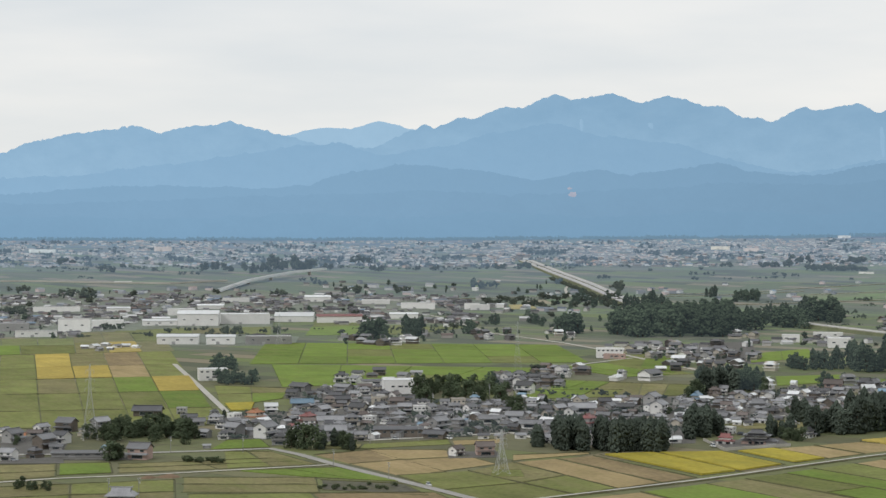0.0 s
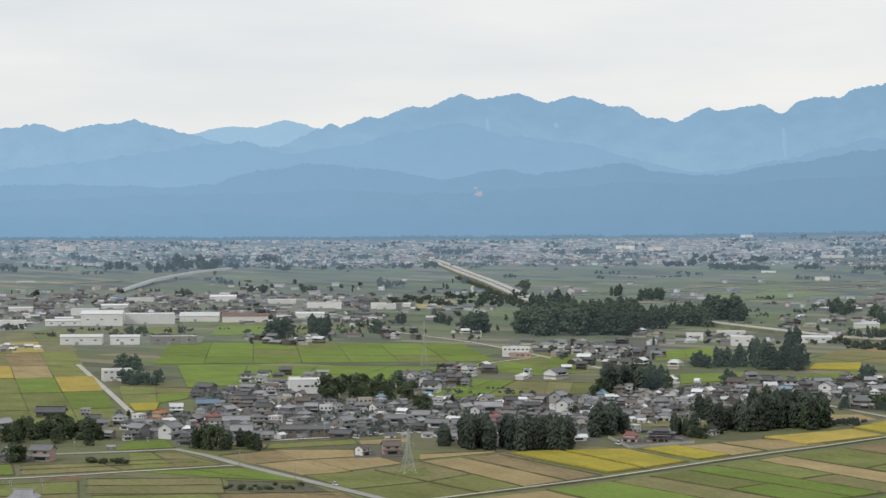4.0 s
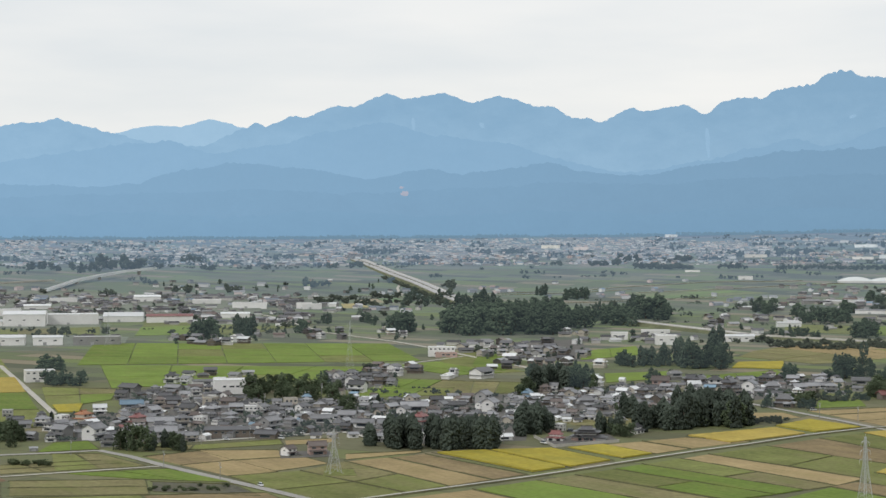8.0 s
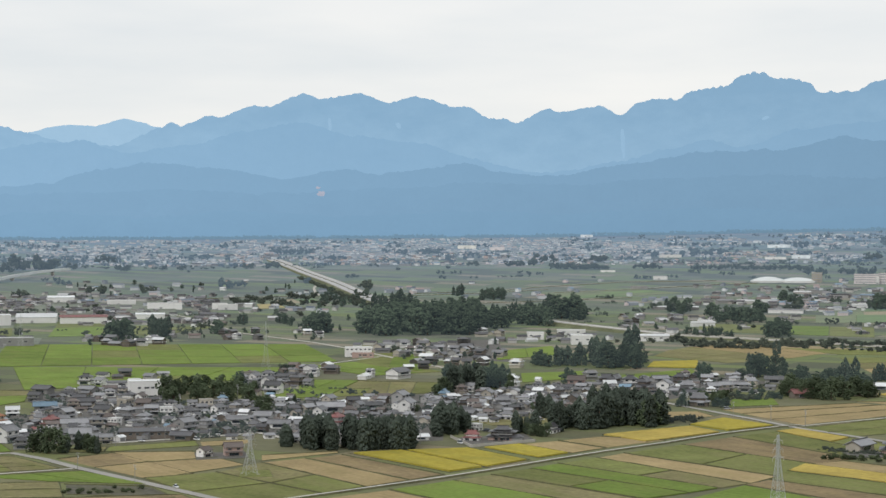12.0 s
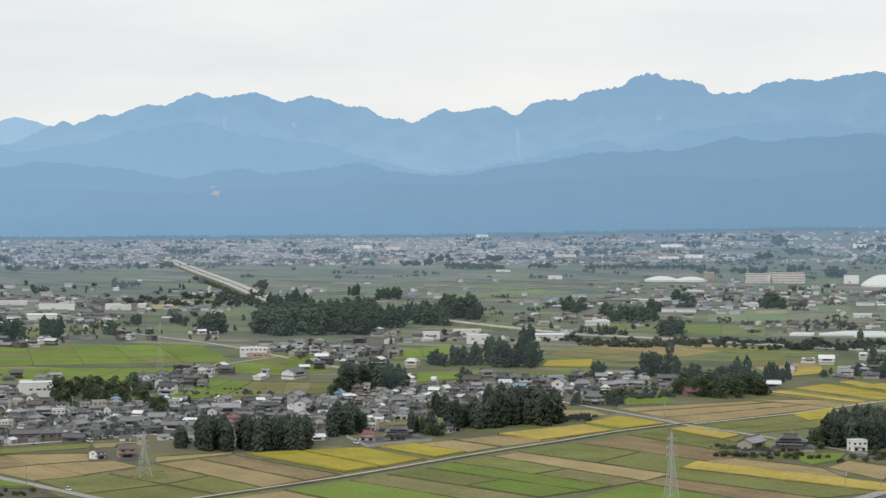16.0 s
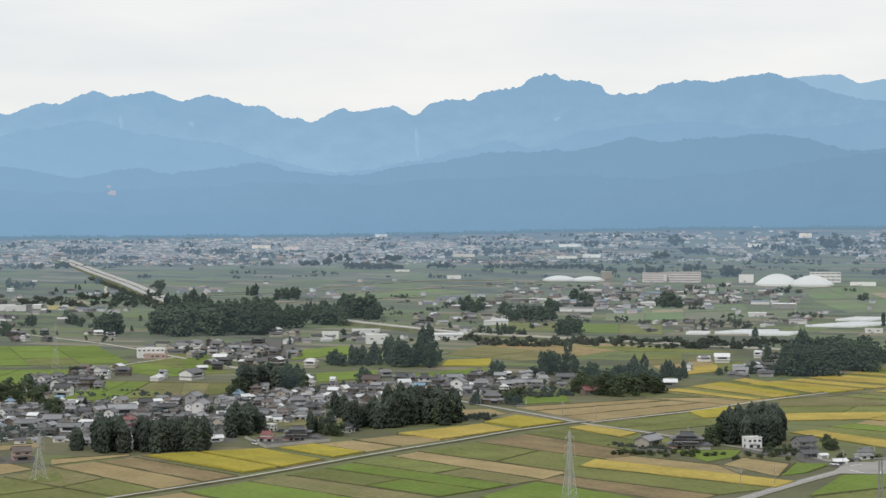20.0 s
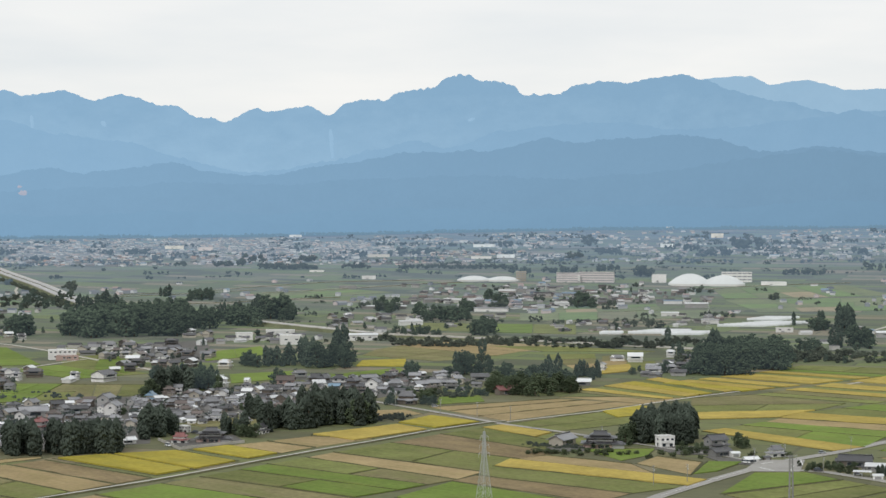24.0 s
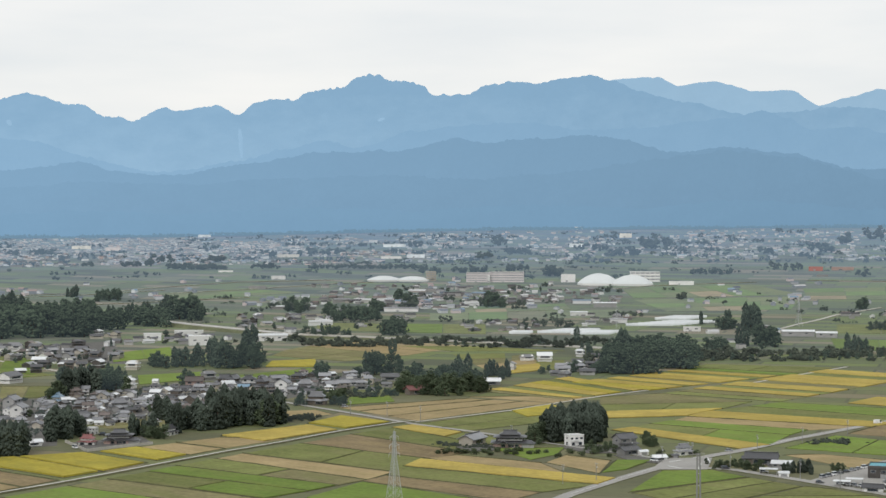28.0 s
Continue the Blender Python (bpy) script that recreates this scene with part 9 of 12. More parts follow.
put("hipped", -234.0, 1187.8, 66, 0.66, "dark", "white")
put("gabled", -74.7, 1181.8, 70, 0.62, "grey", "white")
put("farm", -62.9, 1117.6, -13, 0.60, "grey", "grey")
put("hipped", -265.9, 1229.5, -20, 0.60, "dark", "grey")
put("gabled", -138.6, 1147.3, -12, 0.77, "dark", "cream")
put("hipped", 8.2, 1183.9, -29, 0.60, "dark", "grey")
put("farm", -292.6, 1088.5, -20, 0.60, "grey", "white")
put("low", -138.3, 1232.3, -11, 0.60, "grey", "wood")
put("shed", -125.0, 1032.5, -19, 0.65, "brown", "white")
put("hipped", -240.8, 1102.6, 17, 0.60, "grey", "grey")
tree("broadleaf", -94, 1044, 5.5)
tree("cedar", -149, 1224, 5.7)
put("shed", -184.0, 1274.8, -13, 1.18, "brown", "cream")
put("shed", -184.5, 1085.4, 17, 0.79, "blue", "white")
put("farm", -98.4, 1101.0, -28, 0.60, "dark", "white")
put("hipped", -97.1, 1071.7, -12, 0.65, "grey", "grey")
tree("broadleaf", -60, 1166, 5.0)
put("hipped", -6.4, 1219.2, 61, 0.69, "dark", "white")
put("gabled", -257.8, 1225.3, 75, 0.76, "brown", "white")
put("hipped", -52.7, 1101.6, 67, 0.61, "grey", "grey")
tree("cedar", -233, 1125, 3.5)
put("gabled", -146.4, 1044.6, -18, 0.60, "dark", "wood")
tree("cedar", -196, 1065, 5.4)
put("farm", -256.1, 1006.0, 62, 0.60, "grey", "wood")
tree("broadleaf", 37, 1196, 5.3)
put("shed", -210.6, 1036.5, 65, 0.86, "grey", "grey")
put("gabled", -233.3, 1141.8, 11, 0.80, "grey", "wood")
put("hipped", -231.2, 1073.0, 66, 0.60, "grey", "white")
put("hipped", -254.2, 1139.9, -11, 0.60, "pale", "white")
put("hipped", -165.9, 1207.0, -8, 0.88, "dark", "cream")
put("shed", -49.7, 1146.7, -19, 0.87, "dark", "cream")
tree("cedar", 14, 1260, 4.2)
put("hipped", -195.8, 1201.1, -21, 0.67, "grey", "grey")
put("low", -114.7, 1207.0, 67, 0.73, "pale", "cream")
put("hipped", -224.1, 1080.3, 66, 0.62, "grey", "grey")
put("gabled", -203.2, 1159.7, 17, 0.66, "grey", "grey")
put("farm", -45.3, 1253.6, 75, 0.81, "blue", "cream")
put("low", -291.6, 1109.8, -11, 0.60, "dark", "white")
put("hipped", -265.7, 1223.3, 76, 0.97, "dark", "white")
put("hipped", -253.8, 1167.8, 8, 0.64, "dark", "wood")
put("hipped", -294.6, 1181.9, 11, 0.83, "brown", "cream")
put("hipped", 41.7, 1189.4, -23, 0.60, "brown", "wood")
put("gabled", -86.5, 1223.9, -28, 0.60, "grey", "wood")
put("farm", -284.0, 1097.9, -14, 0.60, "dark", "wood")
put("hipped", -249.8, 1203.5, -25, 0.60, "grey", "grey")
put("gabled", -274.5, 1049.6, 17, 0.69, "brown", "white")
put("hipped", 43.9, 1295.4, -20, 0.68, "dark", "cream")
put("gabled", 22.9, 1285.3, -21, 0.73, "pale", "grey")
put("hipped", -241.6, 1013.1, 76, 0.78, "grey", "grey")
put("low", -26.6, 1108.3, 71, 0.60, "grey", "white")
put("gabled", -198.3, 1111.1, 70, 0.60, "dark", "white")
put("low", -161.4, 1113.0, -19, 0.60, "grey", "white")
put("shed", -168.6, 1238.9, 62, 1.00, "pale", "white")
put("shed", -31.9, 1088.8, 19, 0.80, "dark", "white")
put("hipped", -82.3, 1075.8, 64, 0.64, "brown", "cream")
put("hipped", -252.6, 1120.8, -13, 0.63, "dark", "white")
put("hipped", -44.8, 1111.8, -11, 0.81, "grey", "cream")
put("gabled", -76.6, 1099.3, 12, 0.60, "dark", "cream")
put("shed", -30.8, 1171.6, 62, 0.90, "grey", "white")
put("gabled", -99.9, 1172.4, 69, 0.78, "grey", "grey")
put("low", -268.7, 1033.8, 7, 0.60, "grey", "white")
put("shed", -276.4, 1249.2, -15, 0.85, "grey", "cream")
put("gabled", -123.4, 1212.0, 64, 0.85, "grey", "cream")
put("hipped", -264.3, 1017.3, 71, 0.60, "grey", "white")
put("hipped", -75.6, 1111.9, 61, 0.73, "grey", "cream")
put("farm", -250.4, 1094.6, 10, 0.60, "brown", "grey")
put("gabled", -57.6, 1229.3, 71, 0.60, "grey", "grey")
put("farm", -124.1, 1062.1, -19, 0.60, "pale", "cream")
put("gabled", -24.2, 1125.0, -26, 0.70, "grey", "grey")
put("low", -131.5, 1049.7, 17, 0.60, "grey", "cream")
put("farm", -51.8, 1208.9, 62, 0.60, "grey", "white")
put("gabled", -98.5, 1112.1, -8, 0.76, "grey", "wood")
tree("cedar", -156, 1074, 3.8)
put("low", -184.5, 1146.6, 18, 0.60, "grey", "grey")
put("hipped", -284.1, 1207.6, -22, 0.68, "brown", "white")
put("hipped", 35.5, 1320.1, -26, 0.77, "grey", "white")
tree("cedar", 10, 1283, 4.8)
put("gabled", -114.4, 1015.5, -6, 0.64, "dark", "white")
put("gabled", -151.0, 1081.4, 68, 0.60, "grey", "grey")
put("hipped", -227.0, 1177.1, -14, 0.82, "dark", "white")
put("hipped", -185.5, 1256.9, 67, 0.60, "grey", "grey")
put("farm", -152.8, 1056.6, -22, 0.60, "grey", "cream")
put("low", 42.3, 1255.7, 19, 0.68, "pale", "cream")
put("low", -95.4, 1058.3, 63, 0.62, "grey", "wood")
put("gabled", -11.7, 1137.7, -16, 0.60, "brown", "grey")
put("gabled", -150.8, 1068.8, 67, 0.69, "grey", "grey")
put("farm", -259.2, 1038.6, 12, 0.60, "dark", "white")
put("shed", -130.6, 1125.5, 63, 0.75, "grey", "cream")
put("gabled", -332.7, 1226.1, -10, 0.82, "dark", "grey")
put("gabled", -277.4, 1087.8, 24, 0.60, "grey", "cream")
put("farm", -127.1, 1226.2, -28, 0.60, "pale", "wood")
put("gabled", -121.5, 1133.5, 74, 0.84, "grey", "white")
tree("cedar", -113, 1139, 3.9)
put("gabled", -232.7, 1158.7, 9, 0.72, "dark", "grey")
put("shed", -109.3, 1070.5, 67, 0.83, "grey", "cream")
put("low", -249.5, 1144.2, 9, 0.60, "pale", "cream")
put("gabled", -136.6, 1131.5, 61, 0.60, "dark", "cream")
put("gabled", 46.3, 1227.9, 66, 0.82, "grey", "wood")
put("shed", -211.5, 1091.1, -21, 1.07, "dark", "white")
put("gabled", -282.3, 1166.7, 21, 0.60, "grey", "wood")
put("gabled", -297.4, 1208.8, 12, 0.81, "dark", "cream")
put("shed", -121.0, 1054.6, 71, 1.10, "blue", "cream")
wood("shrub", [(22, 1257, 6.5), (-97, 1038, 5.2)], "rough green brush along a bank")
put("farm", -20.2, 1167.9, 24, 0.60, "brown", "cream")
put("gabled", 45.1, 1314.4, -12, 0.72, "dark", "white")
put("farm", 72.6, 1298.4, 14, 0.64, "grey", "cream")
put("shed", -14.4, 1223.2, 68, 1.19, "grey", "cream")
put("shed", 86.9, 1353.5, 18, 1.13, "grey", "white")
put("gabled", 19.7, 1240.5, 70, 0.60, "dark", "grey")
put("gabled", 77.5, 1336.7, 10, 0.87, "pale", "white")
put("hipped", 37.3, 1282.0, 65, 0.89, "grey", "wood")
put("gabled", 32.8, 1161.7, -8, 0.60, "grey", "white")
put("hipped", 2.3, 1302.7, 62, 0.60, "grey", "cream")
tree("cedar", 41, 1128, 5.5)
put("gabled", 53.7, 1162.9, -24, 0.60, "grey", "white")
put("low", -21.0, 1222.0, 13, 0.60, "dark", "grey")
put("hipped", 49.4, 1207.5, -4, 0.60, "grey", "grey")
put("gabled", 53.3, 1248.1, 61, 0.60, "grey", "white")
tree("broadleaf", 17, 1185, 5.2)
put("gabled", -40.0, 1247.8, 17, 0.60, "pale", "grey")
put("gabled", -23.6, 1198.4, 6, 0.71, "brown", "white")
put("hipped", 61.7, 1270.3, 13, 0.60, "dark", "wood")
put("farm", 88.7, 1415.5, 68, 0.60, "grey", "white")
put("gabled", 0.7, 1236.7, -25, 0.60, "dark", "white")
put("hipped", 75.0, 1270.7, 21, 0.60, "grey", "grey")
put("hipped", 13.7, 1201.6, 68, 0.60, "grey", "white")
put("hipped", 48.0, 1168.8, 72, 0.83, "grey", "cream")
put("farm", 78.3, 1321.8, 64, 0.64, "grey", "white")
put("shed", 66.0, 1169.3, 9, 0.73, "brown", "white")
tree("cedar", 83, 1285, 4.8)
put("gabled", 30.8, 1295.2, 61, 0.79, "pale", "cream")
put("low", 40.6, 1267.4, 67, 0.66, "grey", "white")
put("hipped", -33.9, 1301.2, 17, 0.86, "brown", "wood")
put("farm", 0.3, 1122.4, -31, 0.60, "grey", "white")
put("gabled", -16.5, 1295.8, -7, 0.60, "grey", "white")
put("low", -0.8, 1254.9, 66, 0.81, "pale", "white")
put("farm", 61.6, 1343.2, -25, 0.60, "grey", "white")
put("shed", 70.6, 1276.9, -21, 0.82, "grey", "grey")
put("hipped", 67.7, 1209.2, 24, 0.60, "grey", "cream")
put("hipped", 23.0, 1331.6, -22, 0.80, "dark", "white")
put("farm", -19.9, 1249.8, 23, 0.60, "grey", "wood")
put("hipped", 84.4, 1394.8, 9, 0.81, "grey", "white")
put("farm", 12.1, 1236.1, -8, 0.60, "grey", "white")
put("hipped", -30.9, 1119.2, 14, 0.63, "grey", "grey")
put("hipped", -14.7, 1265.1, 21, 0.61, "dark", "grey")
wood("shrub", [(25, 1302, 4.0), (18, 1337, 5.4)], "rough green brush along a bank")
put("low", -176.7, 1149.0, -7, 0.60, "grey", "white")
put("annex", -267.4, 1185.6, 62, 0.82, "dark", "white")
put("annex", -46.9, 1241.2, 15, 0.60, "grey", "cream")
put("annex", -21.8, 1116.3, 60, 0.60, "pale", "white")
put("low", 50.2, 1334.6, 25, 0.60, "grey", "cream")
put("annex", 39.8, 1219.6, 13, 0.64, "dark", "cream")
put("low", -38.1, 1138.2, 19, 0.60, "dark", "grey")
put("annex", -71.5, 1084.0, -14, 0.60, "dark", "white")
put("annex", -269.4, 1135.0, -14, 0.72, "grey", "grey")
put("annex", -201.0, 1249.2, 21, 0.60, "grey", "white")
put("annex", 31.5, 1218.1, 67, 0.82, "grey", "white")
put("low", 57.8, 1239.3, 16, 0.60, "brown", "grey")
put("annex", -152.9, 1106.7, 21, 0.64, "grey", "wood")
put("low", -169.0, 1163.3, -4, 0.60, "grey", "white")
put("annex", 45.7, 1342.5, -14, 0.72, "grey", "wood")
put("annex", -138.0, 1012.0, 25, 0.68, "grey", "white")
put("annex", -19.8, 1179.7, -15, 0.77, "grey", "white")
put("annex", -307.6, 1144.4, 66, 0.60, "dark", "white")
put("annex", -184.0, 1018.9, 69, 0.77, "dark", "cream")
put("low", -241.2, 1064.0, -16, 0.60, "brown", "cream")
put("annex", 21.5, 1213.7, -8, 0.86, "grey", "wood")
put("annex", -167.0, 1218.3, 9, 0.78, "dark", "cream")
put("low", -314.5, 1261.5, -23, 0.60, "dark", "white")
put("annex", -180.4, 1079.9, 68, 0.61, "dark", "grey")
put("low", -204.7, 1061.3, -15, 0.60, "blue", "white")
put("annex", -211.3, 1033.4, 15, 0.60, "grey", "white")
put("annex", 23.7, 1206.5, 60, 0.61, "dark", "white")
put("annex", 31.1, 1235.1, 57, 0.75, "brown", "white")
put("annex", -92.5, 1146.9, -30, 0.60, "grey", "wood")
put("annex", -88.0, 1250.9, 10, 0.89, "brown", "cream")
put("annex", -201.8, 1119.7, -7, 0.69, "grey", "grey")
put("annex", 26.5, 1281.1, 67, 0.72, "dark", "white")
put("annex", -276.0, 1175.7, 67, 0.92, "grey", "cream")
put("low", -124.5, 1075.9, -20, 0.60, "dark", "grey")
put("annex", -156.4, 1261.6, -23, 0.60, "brown", "white")
put("annex", -158.5, 1004.3, 7, 0.73, "dark", "white")
put("low", -53.1, 1197.6, -23, 0.60, "grey", "wood")
put("low", 51.6, 1321.9, -8, 0.60, "grey", "cream")
put("annex", -303.1, 1297.6, -31, 0.74, "grey", "white")
put("low", -249.5, 1006.3, -30, 0.60, "grey", "wood")
put("low", 29.1, 1196.9, -10, 0.60, "pale", "wood")
put("annex", -36.6, 1260.5, 62, 0.66, "pale", "wood")
put("annex", -236.9, 1109.6, 63, 0.81, "brown", "grey")
put("annex", -308.9, 1185.7, -14, 0.62, "grey", "cream")
put("low", -219.6, 1153.6, 56, 0.60, "grey", "white")
put("low", -302.6, 1161.8, 76, 0.73, "grey", "wood")
put("low", -100.9, 1036.8, -19, 0.60, "dark", "white")
put("low", -146.9, 1098.6, 58, 0.62, "brown", "cream")
put("low", -295.9, 1163.1, -15, 0.60, "grey", "wood")
put("annex", -192.0, 1199.9, -22, 0.60, "dark", "wood")
put("annex", 37.7, 1351.3, 65, 0.89, "brown", "cream")
put("low", -218.9, 1042.3, -7, 0.60, "brown", "white")
put("annex", -16.1, 1237.0, 19, 0.80, "grey", "white")
put("low", 26.2, 1153.6, -7, 0.62, "grey", "white")
put("annex", -69.6, 1135.9, -18, 0.60, "grey", "cream")
put("annex", -222.5, 1053.9, -16, 0.74, "dark", "grey")
put("low", -85.4, 1136.0, -27, 0.60, "grey", "grey")
put("annex", -188.5, 1172.9, 19, 0.65, "dark", "cream")
put("annex", -275.3, 1039.1, 19, 0.63, "grey", "grey")
put("annex", -54.4, 1268.9, 66, 0.81, "dark", "white")
put("low", -65.9, 1062.2, 71, 0.63, "grey", "grey")
put("annex", -90.3, 1162.0, -13, 0.60, "grey", "wood")
put("annex", -149.6, 1008.7, -21, 0.60, "grey", "cream")
put("annex", -142.1, 1118.1, -19, 0.60, "grey", "cream")
put("annex", -167.2, 1194.8, 67, 0.70, "grey", "cream")
put("annex", -59.9, 1059.6, 20, 0.60, "blue", "cream")
put("annex", -174.6, 1099.3, 61, 0.71, "grey", "cream")
put("annex", 56.6, 1270.7, 56, 0.82, "pale", "white")
put("low", -175.1, 1143.7, 69, 0.60, "brown", "wood")
put("annex", -18.2, 1214.6, -15, 0.82, "grey", "white")
put("annex", -216.9, 1235.5, 65, 0.62, "dark", "cream")
put("annex", -122.3, 1037.7, 70, 0.60, "grey", "white")
put("annex", -279.9, 1118.5, -25, 0.74, "grey", "white")
put("annex", -199.2, 1056.9, 24, 0.71, "grey", "grey")
put("annex", -126.4, 1221.7, 17, 0.70, "dark", "wood")
put("annex", -211.0, 1144.7, -28, 0.60, "grey", "cream")
put("annex", 19.4, 1252.8, -14, 0.67, "grey", "white")
put("annex", -284.8, 1076.8, -25, 0.60, "pale", "cream")
put("annex", -185.9, 1132.0, 66, 0.74, "dark", "white")
put("annex", -171.5, 1267.1, -15, 0.65, "blue", "grey")
put("annex", -290.2, 1120.9, 15, 0.75, "dark", "cream")
put("annex", -12.0, 1278.9, 73, 0.76, "grey", "cream")
put("low", -265.8, 1075.0, 58, 0.60, "blue", "grey")
put("annex", -305.9, 1185.3, 17, 0.60, "grey", "cream")
put("annex", -306.4, 1130.0, 66, 0.60, "grey", "cream")
put("annex", -304.1, 1153.7, 18, 0.60, "dark", "cream")
put("low", -55.5, 1263.4, -26, 0.60, "grey", "cream")
put("annex", 3.7, 1317.1, 23, 0.77, "dark", "wood")
put("low", -200.9, 1071.8, 16, 0.60, "grey", "wood")
put("annex", -183.2, 1126.5, -19, 0.60, "pale", "grey")
put("annex", -201.3, 1166.8, 64, 0.75, "brown", "grey")
put("annex", -4.0, 1192.3, 65, 0.81, "grey", "grey")
put("annex", -116.1, 1106.6, 9, 0.61, "pale", "wood")
put("annex", -98.9, 1251.8, 16, 0.82, "grey", "wood")
put("annex", -6.4, 1251.5, 24, 0.71, "brown", "white")
put("annex", -35.4, 1086.6, 62, 0.76, "dark", "grey")
put("annex", -4.2, 1306.9, 69, 0.86, "grey", "cream")
put("annex", -22.9, 1159.5, 22, 0.62, "grey", "grey")
put("annex", -19.2, 1159.0, -12, 0.61, "grey", "white")
put("annex", -177.5, 1024.7, -12, 0.60, "dark", "white")
put("low", -315.5, 1225.1, 16, 0.60, "grey", "white")
put("low", -252.2, 1133.9, 60, 0.60, "dark", "cream")
put("annex", -16.0, 1122.3, -11, 0.71, "grey", "white")
put("low", -150.5, 1051.4, -24, 0.60, "grey", "white")
put("annex", -51.4, 1098.1, 71, 0.86, "grey", "cream")
put("low", -106.9, 1033.6, -20, 0.60, "dark", "wood")
put("annex", -186.1, 1198.5, 62, 0.63, "grey", "cream")
put("low", -253.3, 1089.9, 60, 0.61, "grey", "grey")
put("low", -268.7, 1002.7, 73, 0.67, "grey", "grey")
put("annex", -247.9, 1223.5, 19, 0.71, "dark", "cream")
put("annex", -8.4, 1104.9, 20, 0.60, "dark", "white")
put("low", -184.2, 1174.5, 16, 0.60, "brown", "white")
put("low", -283.9, 1160.6, 10, 0.61, "brown", "cream")
put("annex", -45.7, 1189.0, -12, 0.70, "grey", "white")
put("low", -26.1, 1231.5, 66, 0.60, "grey", "white")
put("low", -204.6, 1216.7, -29, 0.62, "grey", "grey")
put("low", -72.6, 1204.2, 70, 0.80, "grey", "grey")
put("annex", -160.0, 1169.0, -8, 0.60, "grey", "wood")
put("annex", -28.2, 1222.4, 17, 0.60, "dark", "wood")
put("annex", -15.0, 1107.7, -9, 0.60, "pale", "white")
put("annex", -249.9, 1043.9, 16, 0.62, "grey", "grey")
put("low", -228.5, 1156.2, -25, 0.60, "grey", "white")
put("annex", 5.8, 1294.4, 72, 0.91, "grey", "white")
put("annex", 58.3, 1295.3, 73, 0.92, "dark", "wood")
put("annex", -73.4, 1195.9, 62, 0.60, "grey", "grey")
put("annex", -200.8, 1104.5, -9, 0.76, "grey", "grey")
put("annex", -177.3, 1188.2, -27, 0.75, "grey", "white")
put("annex", -187.3, 1111.4, 64, 0.60, "grey", "white")
put("low", -280.0, 1128.2, -23, 0.60, "pale", "cream")
put("annex", 17.9, 1317.0, 12, 0.92, "grey", "cream")
put("annex", 33.8, 1313.9, -27, 0.68, "grey", "cream")
put("annex", 68.2, 1353.4, -15, 0.89, "grey", "cream")
put("annex", 67.6, 1231.3, -23, 0.66, "brown", "white")
put("annex", 76.5, 1214.0, -18, 0.60, "grey", "cream")
put("annex", -12.5, 1174.7, 75, 0.61, "grey", "cream")
put("annex", -8.7, 1297.4, 13, 0.63, "dark", "white")
put("annex", -1.9, 1144.4, 60, 0.60, "grey", "white")
put("annex", 70.0, 1147.2, -23, 0.60, "grey", "white")
put("annex", -17.6, 1198.0, 61, 0.69, "grey", "white")
put("annex", 28.6, 1343.7, 10, 0.60, "dark", "cream")
put("annex", 72.7, 1207.0, -6, 0.79, "dark", "wood")
put("annex", -0.5, 1166.9, -24, 0.69, "grey", "white")
put("annex", 8.8, 1251.8, 16, 0.60, "grey", "cream")
put("annex", 4.0, 1190.3, -15, 0.61, "grey", "grey")
put("annex", 34.5, 1251.5, 15, 0.60, "dark", "wood")
put("annex", 62.2, 1282.0, 61, 0.72, "grey", "white")
put("annex", 54.8, 1216.6, -22, 0.62, "grey", "white")
put("annex", 82.1, 1360.7, 15, 0.80, "blue", "cream")
put("annex", 12.2, 1195.9, 66, 0.82, "dark", "cream")
put("annex", -24.2, 1153.3, 19, 0.75, "grey", "white")
put("annex", -5.4, 1126.7, 24, 0.60, "grey", "grey")
put("annex", 33.3, 1268.7, -21, 0.60, "dark", "white")
put("annex", 48.8, 1270.0, -13, 0.65, "brown", "white")
put("annex", 2.3, 1218.1, 16, 0.69, "grey", "white")
put("annex", -30.7, 1237.6, -23, 0.60, "dark", "wood")
put("annex", 57.2, 1171.9, 24, 0.60, "grey", "wood")
put("annex", 31.4, 1262.4, -5, 0.61, "dark", "wood")
put("annex", 16.2, 1287.9, -18, 0.69, "grey", "grey")
put("annex", -6.6, 1118.4, 73, 0.65, "grey", "grey")
put("annex", 18.0, 1113.5, 24, 0.60, "grey", "cream")
put("annex", 73.5, 1333.8, 18, 0.60, "grey", "grey")
put("annex", 71.7, 1178.4, 17, 0.76, "grey", "white")
put("annex", 11.0, 1139.8, -17, 0.60, "dark", "grey")
put("annex", 24.0, 1324.1, -21, 0.60, "dark", "white")
put("annex", 67.0, 1284.6, -21, 0.61, "grey", "white")
put("annex", 4.1, 1178.2, 9, 0.79, "grey", "wood")
put("annex", 59.4, 1311.5, 18, 0.78, "grey", "white")
put("annex", 1.1, 1162.8, -22, 0.66, "grey", "cream")
put("annex", 20.0, 1189.4, -5, 0.66, "grey", "wood")
put("annex", 34.5, 1225.6, -4, 0.60, "grey", "wood")
put("farm", -175.0, 1336.2, -5, 0.60, "dark", "grey")
put("gabled", -154.0, 1355.0, -23, 0.68, "grey", "grey")
put("hipped", -198.7, 1369.5, -27, 0.60, "grey", "grey")
put("gabled", -179.8, 1399.9, 11, 0.76, "grey", "grey")
put("gabled", -201.1, 1394.2, 65, 0.89, "grey", "white")
far(-156, 1512, 70, 9, 7, 5.5, "pale", "wood")
far(-173, 1488, -20, 7, 6, 5.5, "grey", "wood")
far(-214, 1441, 17, 9, 5, 3.2, "brown", "wood")
put("hipped", -187.7, 1402.5, 71, 0.66, "dark", "cream")
far(-166, 1475, 61, 10, 8, 6.0, "grey", "white")
